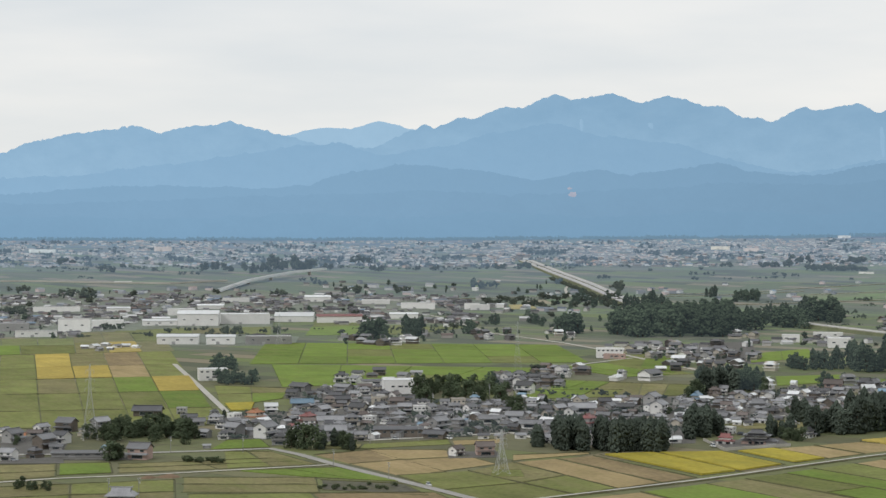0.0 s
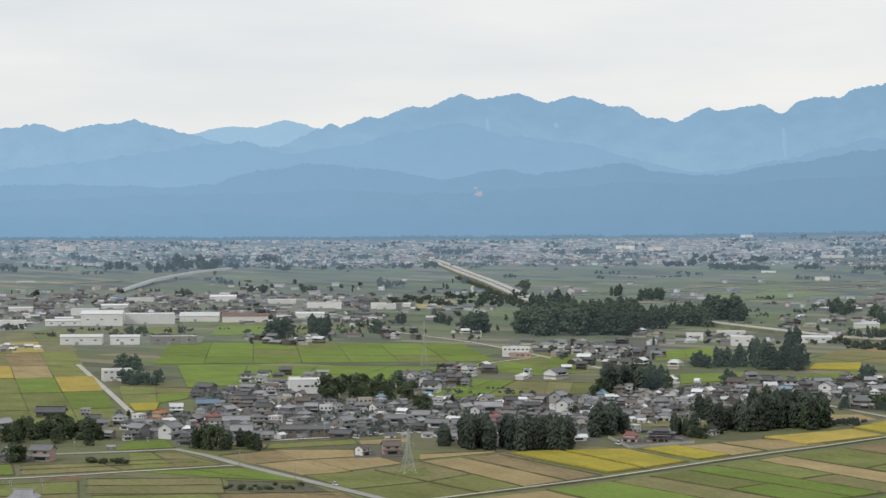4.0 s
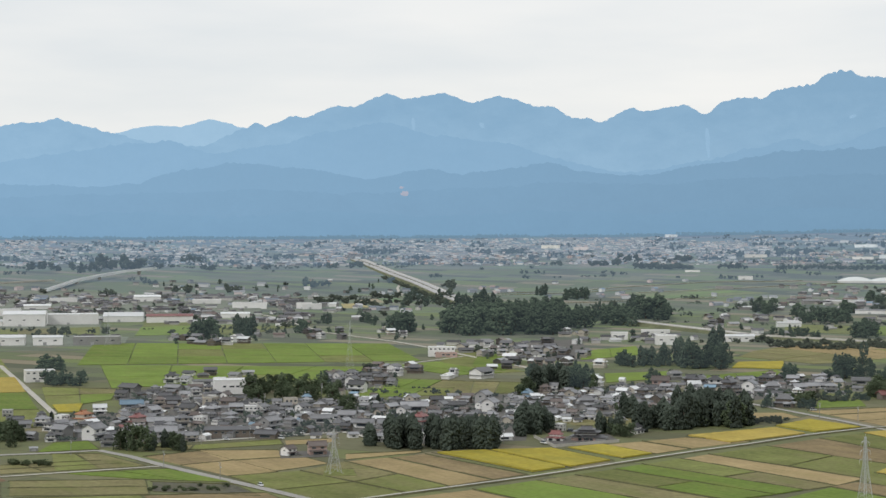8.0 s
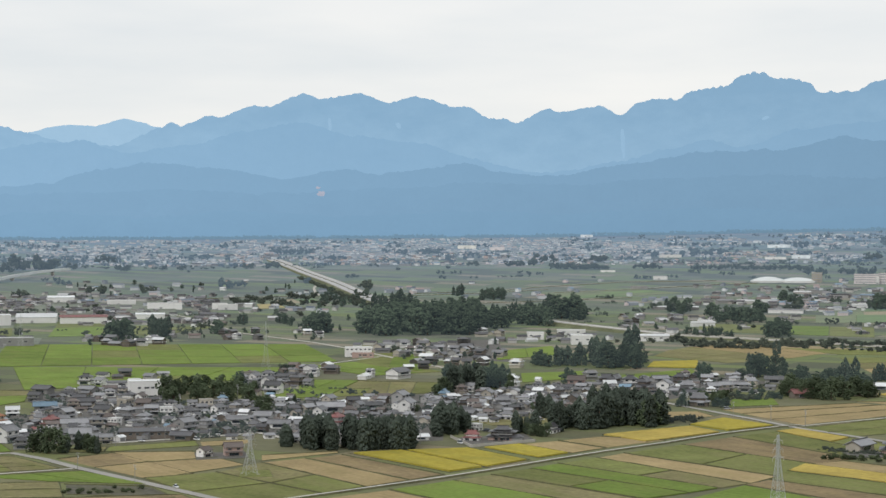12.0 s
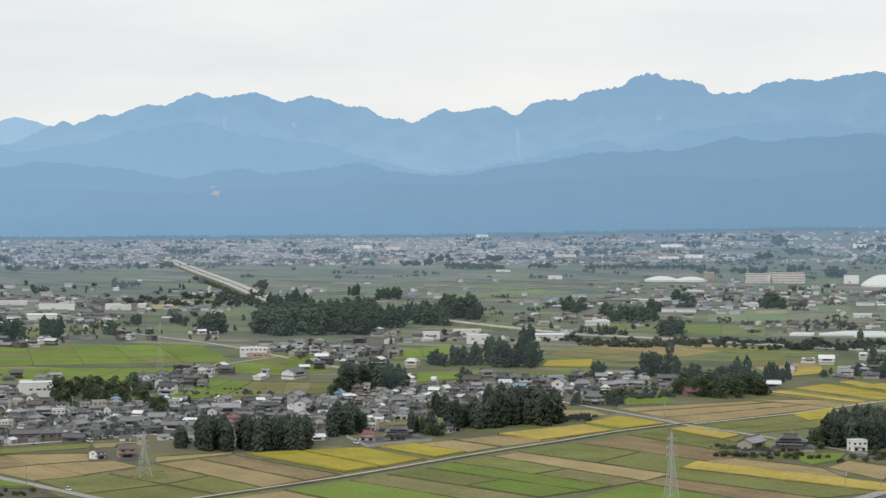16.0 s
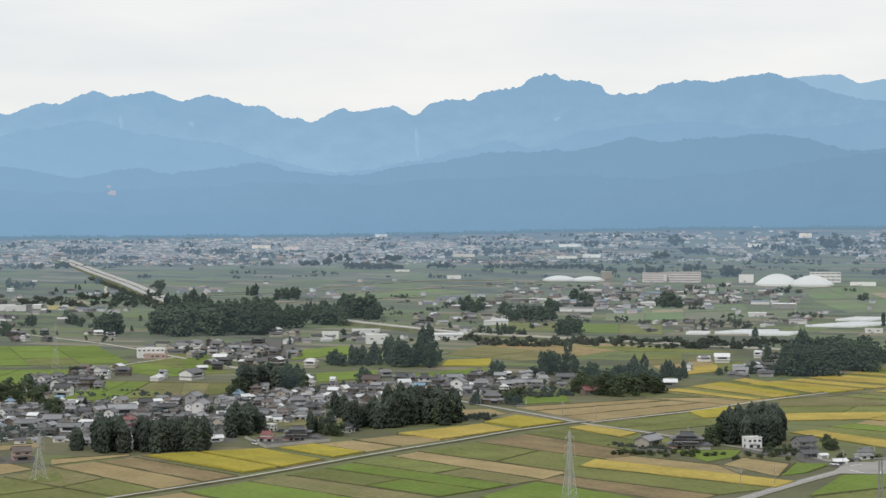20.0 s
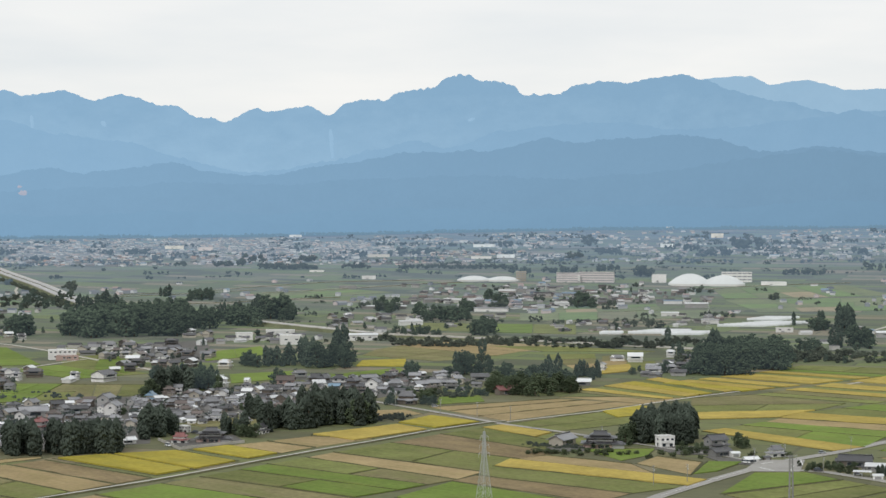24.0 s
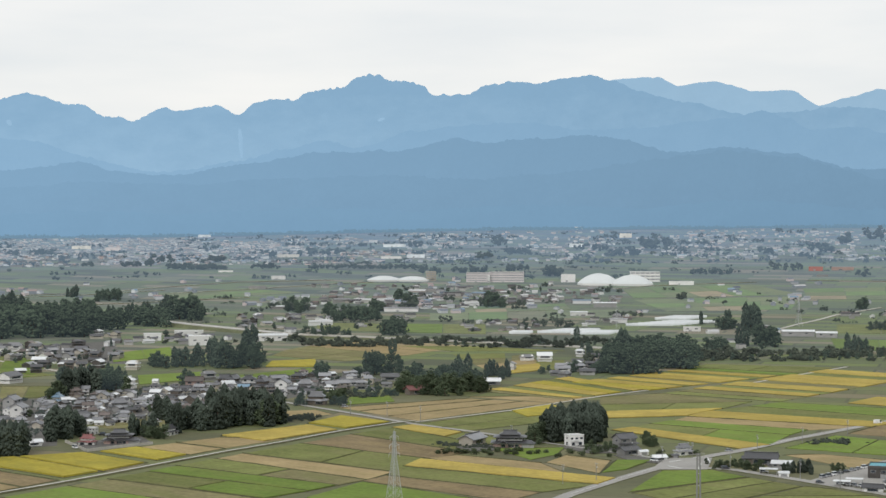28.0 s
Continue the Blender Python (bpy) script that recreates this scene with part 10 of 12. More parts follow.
put("shed", -161.6, 1329.8, -21, 0.82, "dark", "cream")
put("gabled", -184.9, 1351.2, 74, 0.98, "dark", "white")
wood("broadleaf", [(-160, 1429, 4.9)], "dense dark green broadleaf wood")
wood("shrub", [(-190, 1493, 7.5)], "rough green brush along a bank")
put("low", -331.7, 1375.4, 16, 0.73, "pale", "wood")
far(-284, 1439, 16, 9, 5, 3.2, "grey", "grey")
far(-290, 1416, -22, 9, 7, 3.0, "grey", "grey")
put("low", -282.1, 1323.4, 18, 0.60, "dark", "white")
far(-331, 1427, -11, 9, 7, 3.0, "grey", "white")
put("annex", -292.1, 1365.0, 20, 0.95, "pale", "grey")
put("low", -298.5, 1307.8, 8, 0.85, "brown", "grey")
put("low", -297.4, 1350.1, 66, 0.63, "grey", "white")
far(-315, 1408, 10, 9, 6, 3.0, "dark", "wood")
wood("cedar", [(-276, 1400, 6.5)], "dense dark stand of cedar trees")
put("shed", -284.8, 1013.2, 21, 1.15, "pale", "grey")
put("shed", -322.5, 1044.9, 61, 1.26, "grey", "grey")
put("shed", -297.9, 1001.6, 74, 0.95, "grey", "cream")
put("hipped", -323.7, 1029.8, -21, 0.70, "grey", "white")
put("low", -307.1, 1011.9, 21, 0.60, "grey", "white")
tree("cedar", -343, 1094, 5.2)
put("shed", -293.7, 998.5, -8, 1.18, "grey", "grey")
put("shed", -291.9, 1059.2, 62, 0.83, "grey", "grey")
far(-65, 1632, 19, 8, 6, 3.0, "dark", "white")
far(-104, 1674, 67, 9, 7, 5.5, "grey", "cream")
far(-42, 1716, 66, 8, 6, 5.5, "grey", "cream")
far(-70, 1671, 24, 10, 7, 6.0, "grey", "white")
far(-27, 1714, 14, 11, 6, 3.2, "grey", "white")
far(-48, 1633, 17, 10, 7, 3.0, "dark", "white")
far(-85, 1679, 9, 9, 6, 6.0, "grey", "cream")
far(-46, 1624, 59, 7, 5, 5.5, "grey", "white")
far(-24, 1738, -14, 8, 4, 3.2, "dark", "wood")
far(-9, 1668, -8, 10, 8, 5.5, "grey", "cream")
far(-51, 1735, -31, 9, 7, 5.5, "grey", "grey")
far(-37, 1734, 68, 9, 7, 5.5, "grey", "wood")
far(-53, 1590, -16, 8, 5, 3.2, "pale", "wood")
far(-128, 1747, 71, 11, 9, 6.0, "grey", "cream")
far(-5, 1687, 65, 9, 7, 6.0, "dark", "cream")
hamlet("hamlet", "distant hamlet of grey and white houses", [(-15, 1870), (-155, 1815), (-88, 1754), (-121, 1803), (-41, 1778), (-114, 1834), (-139, 1760), (-69, 1827), (-45, 1767), (-126, 1847), (-31, 1754), (-58, 1851), (-90, 1805), (-144, 1836), (-44, 1885), (-80, 1778), (-112, 1871)], 9.3, 0, 1302)
wood("cedar", [(-64, 1702, 7.2), (-80, 1808, 5.4), (-13, 1862, 9.4), (-12, 1654, 7.2)], "dense dark stand of cedar trees")
wood("broadleaf", [(-114, 1768, 5.5), (-92, 1705, 6.7)], "dense dark green broadleaf wood")
wood("shrub", [(-111, 1737, 8.8), (-27, 1689, 7.8)], "rough green brush along a bank")
hamlet("hamlet", "distant hamlet of grey and white houses", [(26, 1912), (74, 1953), (5, 1885), (28, 1981), (63, 1883), (57, 1954), (71, 1977), (96, 2007), (113, 1951), (48, 1934), (87, 1992), (4, 1912), (-8, 1911), (16, 1942), (61, 2026), (32, 1935)], 9.0, 0, 1306)
wood("cedar", [(93, 1930, 5.9)], "dense dark stand of cedar trees")
wood("broadleaf", [(47, 1992, 9.9)], "dense dark green broadleaf wood")
wood("shrub", [(45, 1903, 6.6), (97, 1904, 7.8)], "rough green brush along a bank")
hamlet("hamlet", "distant hamlet of grey and white houses", [(245, 2213), (255, 2315), (220, 2357), (273, 2339), (368, 2296), (224, 2315), (231, 2384), (202, 2293), (291, 2164), (383, 2352), (362, 2323), (194, 2075), (178, 2360), (334, 2427), (181, 2404), (304, 2440), (200, 2311), (256, 2261), (291, 2186), (341, 2440), (225, 2061), (355, 2279), (190, 2172), (158, 2184), (250, 2373), (247, 2346), (195, 2088), (221, 2392)], 9.6, 0, 1310)
wood("cedar", [(238, 2137, 8.3), (216, 2076, 7.0)], "dense dark stand of cedar trees")
wood("broadleaf", [(330, 2295, 10.4), (181, 2149, 8.2), (280, 2131, 8.0), (204, 2284, 5.7)], "dense dark green broadleaf wood")
wood("shrub", [(155, 2090, 6.8), (304, 2182, 5.5)], "rough green brush along a bank")
put("farm", 104.1, 1339.4, 64, 1.07, "dark", "wood")
put("gabled", 117.2, 1318.1, 74, 1.22, "grey", "white")
put("farm", 134.8, 1323.5, 7, 0.90, "grey", "grey")
put("gabled", 153.7, 1319.5, 17, 0.88, "grey", "grey")
put("gabled", 164.1, 1327.2, 17, 0.89, "grey", "cream")
put("hipped", 178.1, 1324.9, -12, 0.95, "grey", "grey")
put("farm", 131.6, 1214.9, -15, 0.97, "grey", "wood")
put("low", 121.5, 1406.2, 25, 1.10, "grey", "grey")
put("hipped", 135.6, 1383.5, -20, 1.14, "dark", "wood")
put("hipped", 178.7, 1390.4, 57, 0.88, "grey", "white")
put("low", 211.2, 1400.7, -7, 1.12, "grey", "grey")
put("low", 212.8, 1276.9, 17, 1.32, "red", "wood")
put("shed", 157.5, 1284.2, -28, 0.60, "pale", "white")
put("hipped", 94.2, 1351.2, -4, 1.26, "dark", "white")
put("farm", 83.4, 1372.3, 60, 0.95, "dark", "wood")
put("store", 187.7, 1363.4, 9, 0.93, "grey", "cream")
put("gabled", 158.4, 1399.3, -9, 0.85, "grey", "wood")
put("annex", 134.8, 1289.1, -20, 0.91, "dark", "grey")
put("hipped", 136.0, 1350.3, -21, 0.67, "grey", "wood")
put("hipped", 112.7, 1273.9, -7, 0.67, "grey", "white")
put("low", 144.6, 1386.8, -17, 0.60, "grey", "cream")
put("annex", 89.4, 1333.0, -14, 0.94, "blue", "grey")
put("annex", 96.5, 1331.1, 75, 0.87, "grey", "cream")
put("annex", 160.6, 1305.1, -26, 0.82, "brown", "cream")
put("annex", 128.9, 1284.4, -25, 0.62, "grey", "white")
put("annex", 109.1, 1325.5, 65, 0.68, "blue", "white")
put("hipped", 108.2, 1386.7, -27, 0.60, "grey", "wood")
put("annex", 99.5, 1364.3, -10, 0.80, "grey", "white")
put("annex", 132.2, 1342.9, -12, 0.82, "pale", "white")
put("low", 182.9, 1308.9, -6, 0.60, "grey", "white")
put("hipped", 125.2, 1354.0, -21, 0.60, "grey", "white")
far(196, 1436, 58, 8, 4, 3.2, "dark", "white")
put("hipped", 107.3, 1311.5, 17, 0.76, "grey", "wood")
put("hipped", 157.7, 1329.6, -4, 0.70, "grey", "white")
put("annex", 199.8, 1339.1, -21, 0.85, "grey", "grey")
put("annex", 123.7, 1308.6, -18, 0.78, "grey", "grey")
put("hipped", 139.9, 1414.4, -15, 0.62, "dark", "wood")
put("hipped", 150.9, 1307.0, -12, 0.69, "pale", "cream")
put("hipped", 98.4, 1321.3, 13, 0.60, "grey", "wood")
put("annex", 118.8, 1357.2, -20, 0.77, "grey", "grey")
put("hipped", 140.9, 1355.2, 6, 0.60, "pale", "grey")
far(144, 1431, -11, 6, 4, 3.0, "dark", "wood")
put("annex", 114.9, 1332.7, 72, 0.89, "brown", "white")
put("low", 174.1, 1398.0, -4, 0.60, "grey", "cream")
wood("broadleaf", [(106, 1358, 5.9), (187, 1348, 6.0), (199, 1353, 3.5)], "dense dark green broadleaf wood")
wood("shrub", [(103, 1331, 3.4), (165, 1317, 4.2), (201, 1360, 5.7), (172, 1417, 4.1)], "rough green brush along a bank")
far(378, 1469, -21, 6, 5, 6.0, "grey", "white")
far(427, 1570, -13, 10, 8, 5.5, "dark", "cream")
far(426, 1539, -8, 10, 6, 3.2, "grey", "white")
far(391, 1490, 59, 8, 5, 6.0, "pale", "cream")
far(417, 1498, 61, 10, 6, 3.2, "dark", "grey")
far(387, 1468, -23, 9, 5, 3.2, "grey", "cream")
wood("cedar", [(403, 1468, 7.4)], "dense dark stand of cedar trees")
wood("broadleaf", [(432, 1584, 7.5)], "dense dark green broadleaf wood")
wood("shrub", [(419, 1559, 8.2)], "rough green brush along a bank")
hamlet("hamlet", "distant hamlet of grey and white houses", [(471, 2199), (447, 2062), (459, 2184), (505, 2127), (478, 2240), (513, 2171), (416, 2073), (419, 2123), (479, 2061), (465, 2197), (421, 2174), (521, 2213), (495, 2156), (411, 2058), (502, 2238), (416, 2061), (456, 2065), (452, 2223), (483, 2109), (494, 2212), (457, 2038), (463, 2068)], 7.6, 0, 1369)
wood("cedar", [(473, 2048, 7.5), (532, 2239, 5.3)], "dense dark stand of cedar trees")
wood("broadleaf", [(490, 2120, 7.3), (409, 2050, 5.6)], "dense dark green broadleaf wood")
hamlet("hamlet", "distant hamlet of grey and white houses", [(672, 2298), (587, 2169), (659, 2304), (588, 2187), (613, 2308), (620, 2183), (626, 2250), (659, 2249), (614, 2251), (630, 2328), (649, 2265), (570, 2138), (618, 2210)], 7.5, 0, 1372)
wood("broadleaf", [(620, 2272, 4.5)], "dense dark green broadleaf wood")
hamlet("hamlet", "distant hamlet of grey and white houses", [(658, 2638), (437, 2515), (384, 2501), (447, 2573), (535, 2615), (457, 2511), (456, 2497), (548, 2668), (426, 2495), (356, 2554), (637, 2577), (505, 2532), (614, 2626), (597, 2557), (390, 2596), (511, 2622), (525, 2649), (581, 2654), (611, 2612), (520, 2546), (545, 2552), (476, 2497), (544, 2710), (579, 2532), (442, 2481), (520, 2571), (485, 2512), (613, 2592), (546, 2590), (607, 2697), (501, 2491), (424, 2507), (384, 2540), (701, 2693), (646, 2613), (613, 2760), (631, 2722), (480, 2582), (473, 2624), (376, 2534), (561, 2701), (683, 2623), (472, 2638), (721, 2710), (593, 2599)], 8.0, 0, 1374)
hamlet("hamlet", "distant hamlet of grey and white houses", [(675, 2706), (410, 2494), (495, 2659), (573, 2693), (627, 2644), (634, 2628), (552, 2647), (449, 2670), (545, 2631), (627, 2572), (642, 2715), (673, 2739), (441, 2642), (572, 2543), (409, 2606), (503, 2714), (579, 2732), (545, 2512), (602, 2601), (549, 2544), (562, 2557), (600, 2636), (525, 2713), (489, 2681), (451, 2650), (488, 2503), (435, 2614), (531, 2548), (699, 2736), (549, 2581), (657, 2666), (651, 2658), (490, 2540), (539, 2575), (603, 2681), (531, 2568), (677, 2756), (564, 2721), (648, 2670)], 8.1, 0, 1375)
wood("cedar", [(658, 2743, 8.9), (728, 2673, 8.8), (610, 2667, 8.3)], "dense dark stand of cedar trees")
wood("broadleaf", [(431, 2526, 4.7), (498, 2589, 4.9), (437, 2551, 6.7), (597, 2705, 7.0), (613, 2682, 7.4), (519, 2589, 8.1)], "dense dark green broadleaf wood")
wood("shrub", [(525, 2537, 6.0), (372, 2524, 4.6)], "rough green brush along a bank")
hamlet("hamlet", "distant hamlet of grey and white houses", [(986, 2209), (985, 2257), (1040, 2281), (1017, 2235), (969, 2242), (1046, 2262), (954, 2203), (966, 2250)], 8.5, 0, 1379)
wood("broadleaf", [(1037, 2238, 5.2), (1005, 2227, 5.1)], "dense dark green broadleaf wood")
hamlet("hamlet", "distant hamlet of grey and white houses", [(679, 1967), (647, 1810), (622, 1714), (741, 1942), (771, 2039), (752, 1961), (727, 1938)], 9.4, 0, 1381)
wood("broadleaf", [(640, 1700, 8.5)], "dense dark green broadleaf wood")
hamlet("hamlet", "distant hamlet of grey and white houses", [(-514, 2646), (-786, 2004), (-582, 2651), (-1113, 2509), (-679, 2416), (-580, 2443), (-819, 2465), (-721, 2713), (-999, 2467), (-559, 2325), (-877, 2587), (-964, 2294), (-744, 2389), (-709, 2402), (-994, 2104), (-1017, 2285), (-857, 1979), (-677, 2465), (-749, 2647), (-634, 2463), (-513, 2375), (-907, 2582), (-926, 2027), (-625, 2568), (-567, 2429), (-1004, 2281), (-880, 2481), (-1042, 2533), (-940, 2539), (-659, 2500), (-850, 2626), (-582, 2527), (-1104, 2488), (-963, 2450), (-784, 2625), (-1032, 2286), (-768, 1883), (-606, 2334), (-1021, 2146), (-902, 2166), (-890, 2584), (-881, 2379), (-635, 2689), (-488, 2202), (-874, 2318)], 8.2, 0, 1383)
hamlet("hamlet", "distant hamlet of grey and white houses", [(-527, 2304), (-800, 2236), (-1023, 2330), (-939, 2481), (-484, 2369), (-802, 2181), (-1058, 2433), (-550, 2418), (-971, 2684), (-551, 2623), (-734, 2318), (-996, 2281), (-979, 2500), (-523, 2539), (-870, 2378), (-1084, 2318), (-800, 2558), (-688, 2538), (-496, 2623), (-862, 1854), (-1041, 2448), (-858, 2080), (-1086, 2577), (-889, 2622), (-847, 2229), (-697, 2543), (-457, 2386), (-492, 2441), (-697, 2549), (-989, 2269), (-881, 2228), (-842, 2754), (-772, 2520), (-796, 2151), (-564, 2258), (-520, 2479), (-523, 2252), (-587, 2568), (-1109, 2524), (-579, 2464), (-773, 1864), (-1175, 2517), (-763, 2324), (-608, 2321), (-932, 2634)], 8.2, 0, 1384)
hamlet("hamlet", "distant hamlet of grey and white houses", [(-1026, 2566), (-794, 2583), (-962, 2261), (-686, 2456), (-1013, 2329), (-962, 2573), (-674, 2556), (-704, 2353), (-641, 2319), (-835, 1887), (-1108, 2414), (-845, 1855), (-787, 2673), (-715, 2317), (-642, 2344), (-921, 2067), (-441, 2411), (-1147, 2432), (-755, 2406), (-754, 2471), (-732, 2637), (-986, 2139), (-1083, 2371), (-945, 2293), (-898, 2183), (-833, 2382), (-1099, 2520), (-861, 2289), (-836, 2229), (-895, 2666), (-537, 2441), (-573, 2433), (-615, 2428), (-687, 2513), (-768, 1889), (-557, 2414), (-964, 2081), (-1130, 2505), (-811, 2443), (-1016, 2491), (-857, 2369), (-880, 2634), (-725, 2560), (-511, 2618), (-821, 2541)], 8.2, 0, 1385)
hamlet("hamlet", "distant hamlet of grey and white houses", [(-803, 2482), (-909, 2477), (-780, 1910), (-726, 2543), (-1142, 2459), (-593, 2697), (-989, 2400), (-1152, 2501), (-690, 2376), (-522, 2447), (-735, 2431), (-827, 2070), (-524, 2400), (-541, 2636), (-643, 2239), (-1091, 2541), (-923, 2175), (-1008, 2659), (-516, 2532), (-891, 2304), (-1136, 2592), (-615, 2515), (-937, 2072), (-601, 2445), (-534, 2190), (-562, 2457), (-1011, 2239), (-474, 2572), (-878, 1853), (-607, 2529), (-1050, 2271), (-1168, 2511), (-993, 2203), (-961, 2360), (-995, 2491), (-1092, 2352), (-1140, 2429), (-928, 2710), (-438, 2278), (-464, 2366), (-587, 2691), (-818, 2332), (-653, 2251), (-920, 1955), (-742, 2326)], 8.2, 0, 1386)
hamlet("hamlet", "distant hamlet of grey and white houses", [(-1008, 2378), (-617, 2327), (-864, 2423), (-513, 2441), (-925, 2132), (-1090, 2309), (-833, 2244), (-730, 2280), (-628, 2300), (-530, 2557), (-1096, 2393), (-1119, 2486), (-956, 2129), (-583, 2517), (-734, 2453), (-775, 2387), (-939, 2084), (-509, 2211), (-843, 2146), (-561, 2364), (-963, 2147), (-650, 2279), (-692, 2446), (-921, 2568), (-942, 2249), (-759, 2358), (-631, 2235), (-841, 2632), (-1026, 2554), (-480, 2649), (-965, 2061), (-610, 2388), (-640, 2557), (-917, 2629), (-612, 2636), (-1162, 2481), (-503, 2225), (-527, 2189), (-584, 2480), (-635, 2604), (-795, 2121), (-720, 2510), (-425, 2250), (-643, 2449), (-789, 2637)], 8.1, 0, 1387)
hamlet("hamlet", "distant hamlet of grey and white houses", [(-890, 2267), (-789, 2334), (-1075, 2514), (-658, 2704), (-538, 2391), (-498, 2411), (-862, 2336), (-832, 2144), (-1039, 2590), (-1030, 2514), (-902, 2369), (-465, 2546), (-1211, 2546), (-855, 2136), (-739, 2438), (-892, 2597), (-980, 2287), (-496, 2601), (-923, 2096), (-894, 1934), (-891, 2410), (-985, 2218), (-1056, 2408), (-904, 2229), (-490, 2356), (-797, 1911), (-573, 2688), (-785, 2516), (-544, 2485), (-918, 2140), (-964, 2168)], 8.1, 0, 1388)
wood("cedar", [(-1017, 2642, 6.6), (-594, 2610, 5.6), (-729, 2381, 6.0), (-628, 2312, 6.8), (-1009, 2194, 7.4), (-594, 2354, 5.0), (-860, 1918, 5.8)], "dense dark stand of cedar trees")
wood("broadleaf", [(-1060, 2282, 8.4), (-808, 2243, 6.3), (-810, 2568, 5.3), (-501, 2556, 8.8), (-863, 2012, 4.9), (-1087, 2511, 5.3), (-955, 2418, 5.9), (-626, 2626, 5.4), (-882, 2077, 4.7), (-630, 2493, 7.5), (-785, 1865, 6.8), (-636, 2432, 8.4), (-1145, 2524, 5.9), (-959, 2184, 8.4), (-1012, 2268, 5.7), (-879, 2536, 7.6), (-692, 2404, 5.6), (-947, 2237, 7.5), (-986, 2488, 9.1), (-899, 2635, 6.4), (-910, 1965, 6.3), (-564, 2638, 6.6), (-632, 2425, 6.8), (-805, 2596, 5.7)], "dense dark green broadleaf wood")
wood("shrub", [(-986, 2479, 8.9), (-835, 2502, 6.5), (-523, 2285, 7.5), (-589, 2438, 5.2), (-1047, 2640, 9.2), (-969, 2609, 6.7), (-972, 2114, 7.9), (-1044, 2393, 7.7), (-972, 2628, 8.9), (-593, 2509, 5.9), (-553, 2367, 8.3), (-856, 2691, 7.7), (-919, 2024, 6.8)], "rough green brush along a bank")
hamlet("hamlet", "distant hamlet of grey and white houses", [(-407, 1873), (-350, 1952), (-407, 2063), (-466, 1939), (-537, 1950), (-554, 1898), (-376, 1961), (-360, 2210), (-450, 1934), (-392, 2036), (-417, 1914), (-459, 1941), (-316, 1967), (-386, 1877)], 8.4, 0, 1392)
wood("cedar", [(-430, 2025, 5.1), (-356, 2025, 8.1), (-372, 2176, 9.9), (-446, 1917, 8.0)], "dense dark stand of cedar trees")
wood("broadleaf", [(-377, 2095, 6.2), (-413, 2028, 9.0), (-381, 1974, 6.0)], "dense dark green broadleaf wood")
wood("shrub", [(-375, 2143, 6.9)], "rough green brush along a bank")
hamlet("hamlet", "distant hamlet of grey and white houses", [(-281, 2517), (-339, 2519), (-363, 2446), (-386, 2169), (-293, 2484), (-301, 2348), (-373, 2451), (-356, 2472), (-315, 2455), (-246, 2499), (-249, 2181), (-355, 2337), (-245, 2288), (-310, 2311)], 8.9, 0, 1396)
wood("broadleaf", [(-211, 2322, 8.0), (-202, 2111, 5.1), (-242, 2550, 7.4), (-353, 2287, 7.2), (-322, 2430, 8.2), (-253, 2329, 8.6), (-206, 2150, 5.2), (-265, 2393, 6.7)], "dense dark green broadleaf wood")
wood("shrub", [(-307, 2512, 10.1), (-285, 2397, 7.5)], "rough green brush along a bank")
hamlet("hamlet", "distant hamlet of grey and white houses", [(-462, 2838), (-618, 2761), (-594, 2671), (-428, 2712), (-603, 2657), (-365, 2823), (-449, 3002), (-499, 2841), (-718, 2855), (-559, 2766), (-322, 2802), (-715, 2960), (-391, 2786), (-637, 2809), (-686, 2806), (-762, 2895), (-685, 2841), (-481, 3002)], 8.7, 0, 1399)
wood("cedar", [(-503, 2794, 8.2), (-648, 2843, 8.5), (-364, 2995, 7.4), (-710, 2877, 8.9), (-500, 2638, 5.1), (-616, 2706, 8.8), (-348, 3015, 6.5), (-367, 2894, 8.5)], "dense dark stand of cedar trees")
wood("broadleaf", [(-535, 2867, 7.7), (-663, 2846, 7.4), (-390, 2831, 8.1), (-371, 2797, 7.4), (-358, 2867, 8.8), (-627, 2932, 9.6), (-466, 2951, 6.1), (-597, 2689, 7.0), (-696, 2873, 5.7), (-566, 2809, 8.1), (-515, 2866, 6.2), (-649, 2855, 7.4)], "dense dark green broadleaf wood")
wood("shrub", [(-514, 2926, 6.0), (-653, 2828, 5.8)], "rough green brush along a bank")
put("gabled", -391.3, 941.7, -20, 0.84, "dark", "white")
put("low", -405.9, 959.3, 67, 0.69, "brown", "wood")
put("hipped", -436.3, 967.7, 62, 0.71, "grey", "white")
put("gabled", -411.2, 997.3, -10, 1.01, "grey", "wood")
put("gabled", -420.1, 939.9, 72, 0.96, "grey", "grey")
tree("broadleaf", -412, 927, 6.1)
put("gabled", -421.2, 983.7, 65, 0.75, "grey", "white")
# ---- houses of the farther hamlets ----
far(-86, 1796, -18, 12, 8, 6.0, "grey", "cream")
far(-45, 1567, -25, 10, 7, 5.5, "dark", "wood")
far(-105, 1803, -17, 9, 7, 6.0, "grey", "white")
far(-51, 1665, 73, 12, 8, 6.0, "dark", "grey")
far(-48, 1875, 18, 10, 7, 5.5, "grey", "dark")
far(-95, 1727, -17, 10, 7, 5.5, "brown", "white")
far(-71, 1662, 64, 12, 8, 6.0, "brown", "white")
far(-62, 1675, 67, 14, 8, 3.2, "dark", "cream")
far(-69, 1582, -17, 10, 7, 5.5, "dark", "dark")
far(-68, 1737, 21, 9, 7, 6.0, "grey", "grey")
far(-74, 1802, 13, 14, 8, 3.2, "dark", "grey")
far(-50, 1599, 23, 14, 8, 3.2, "dark", "dark")
far(-74, 1610, -15, 12, 8, 6.0, "pale", "cream")
far(-37, 1548, 23, 9, 7, 6.0, "dark", "cream")
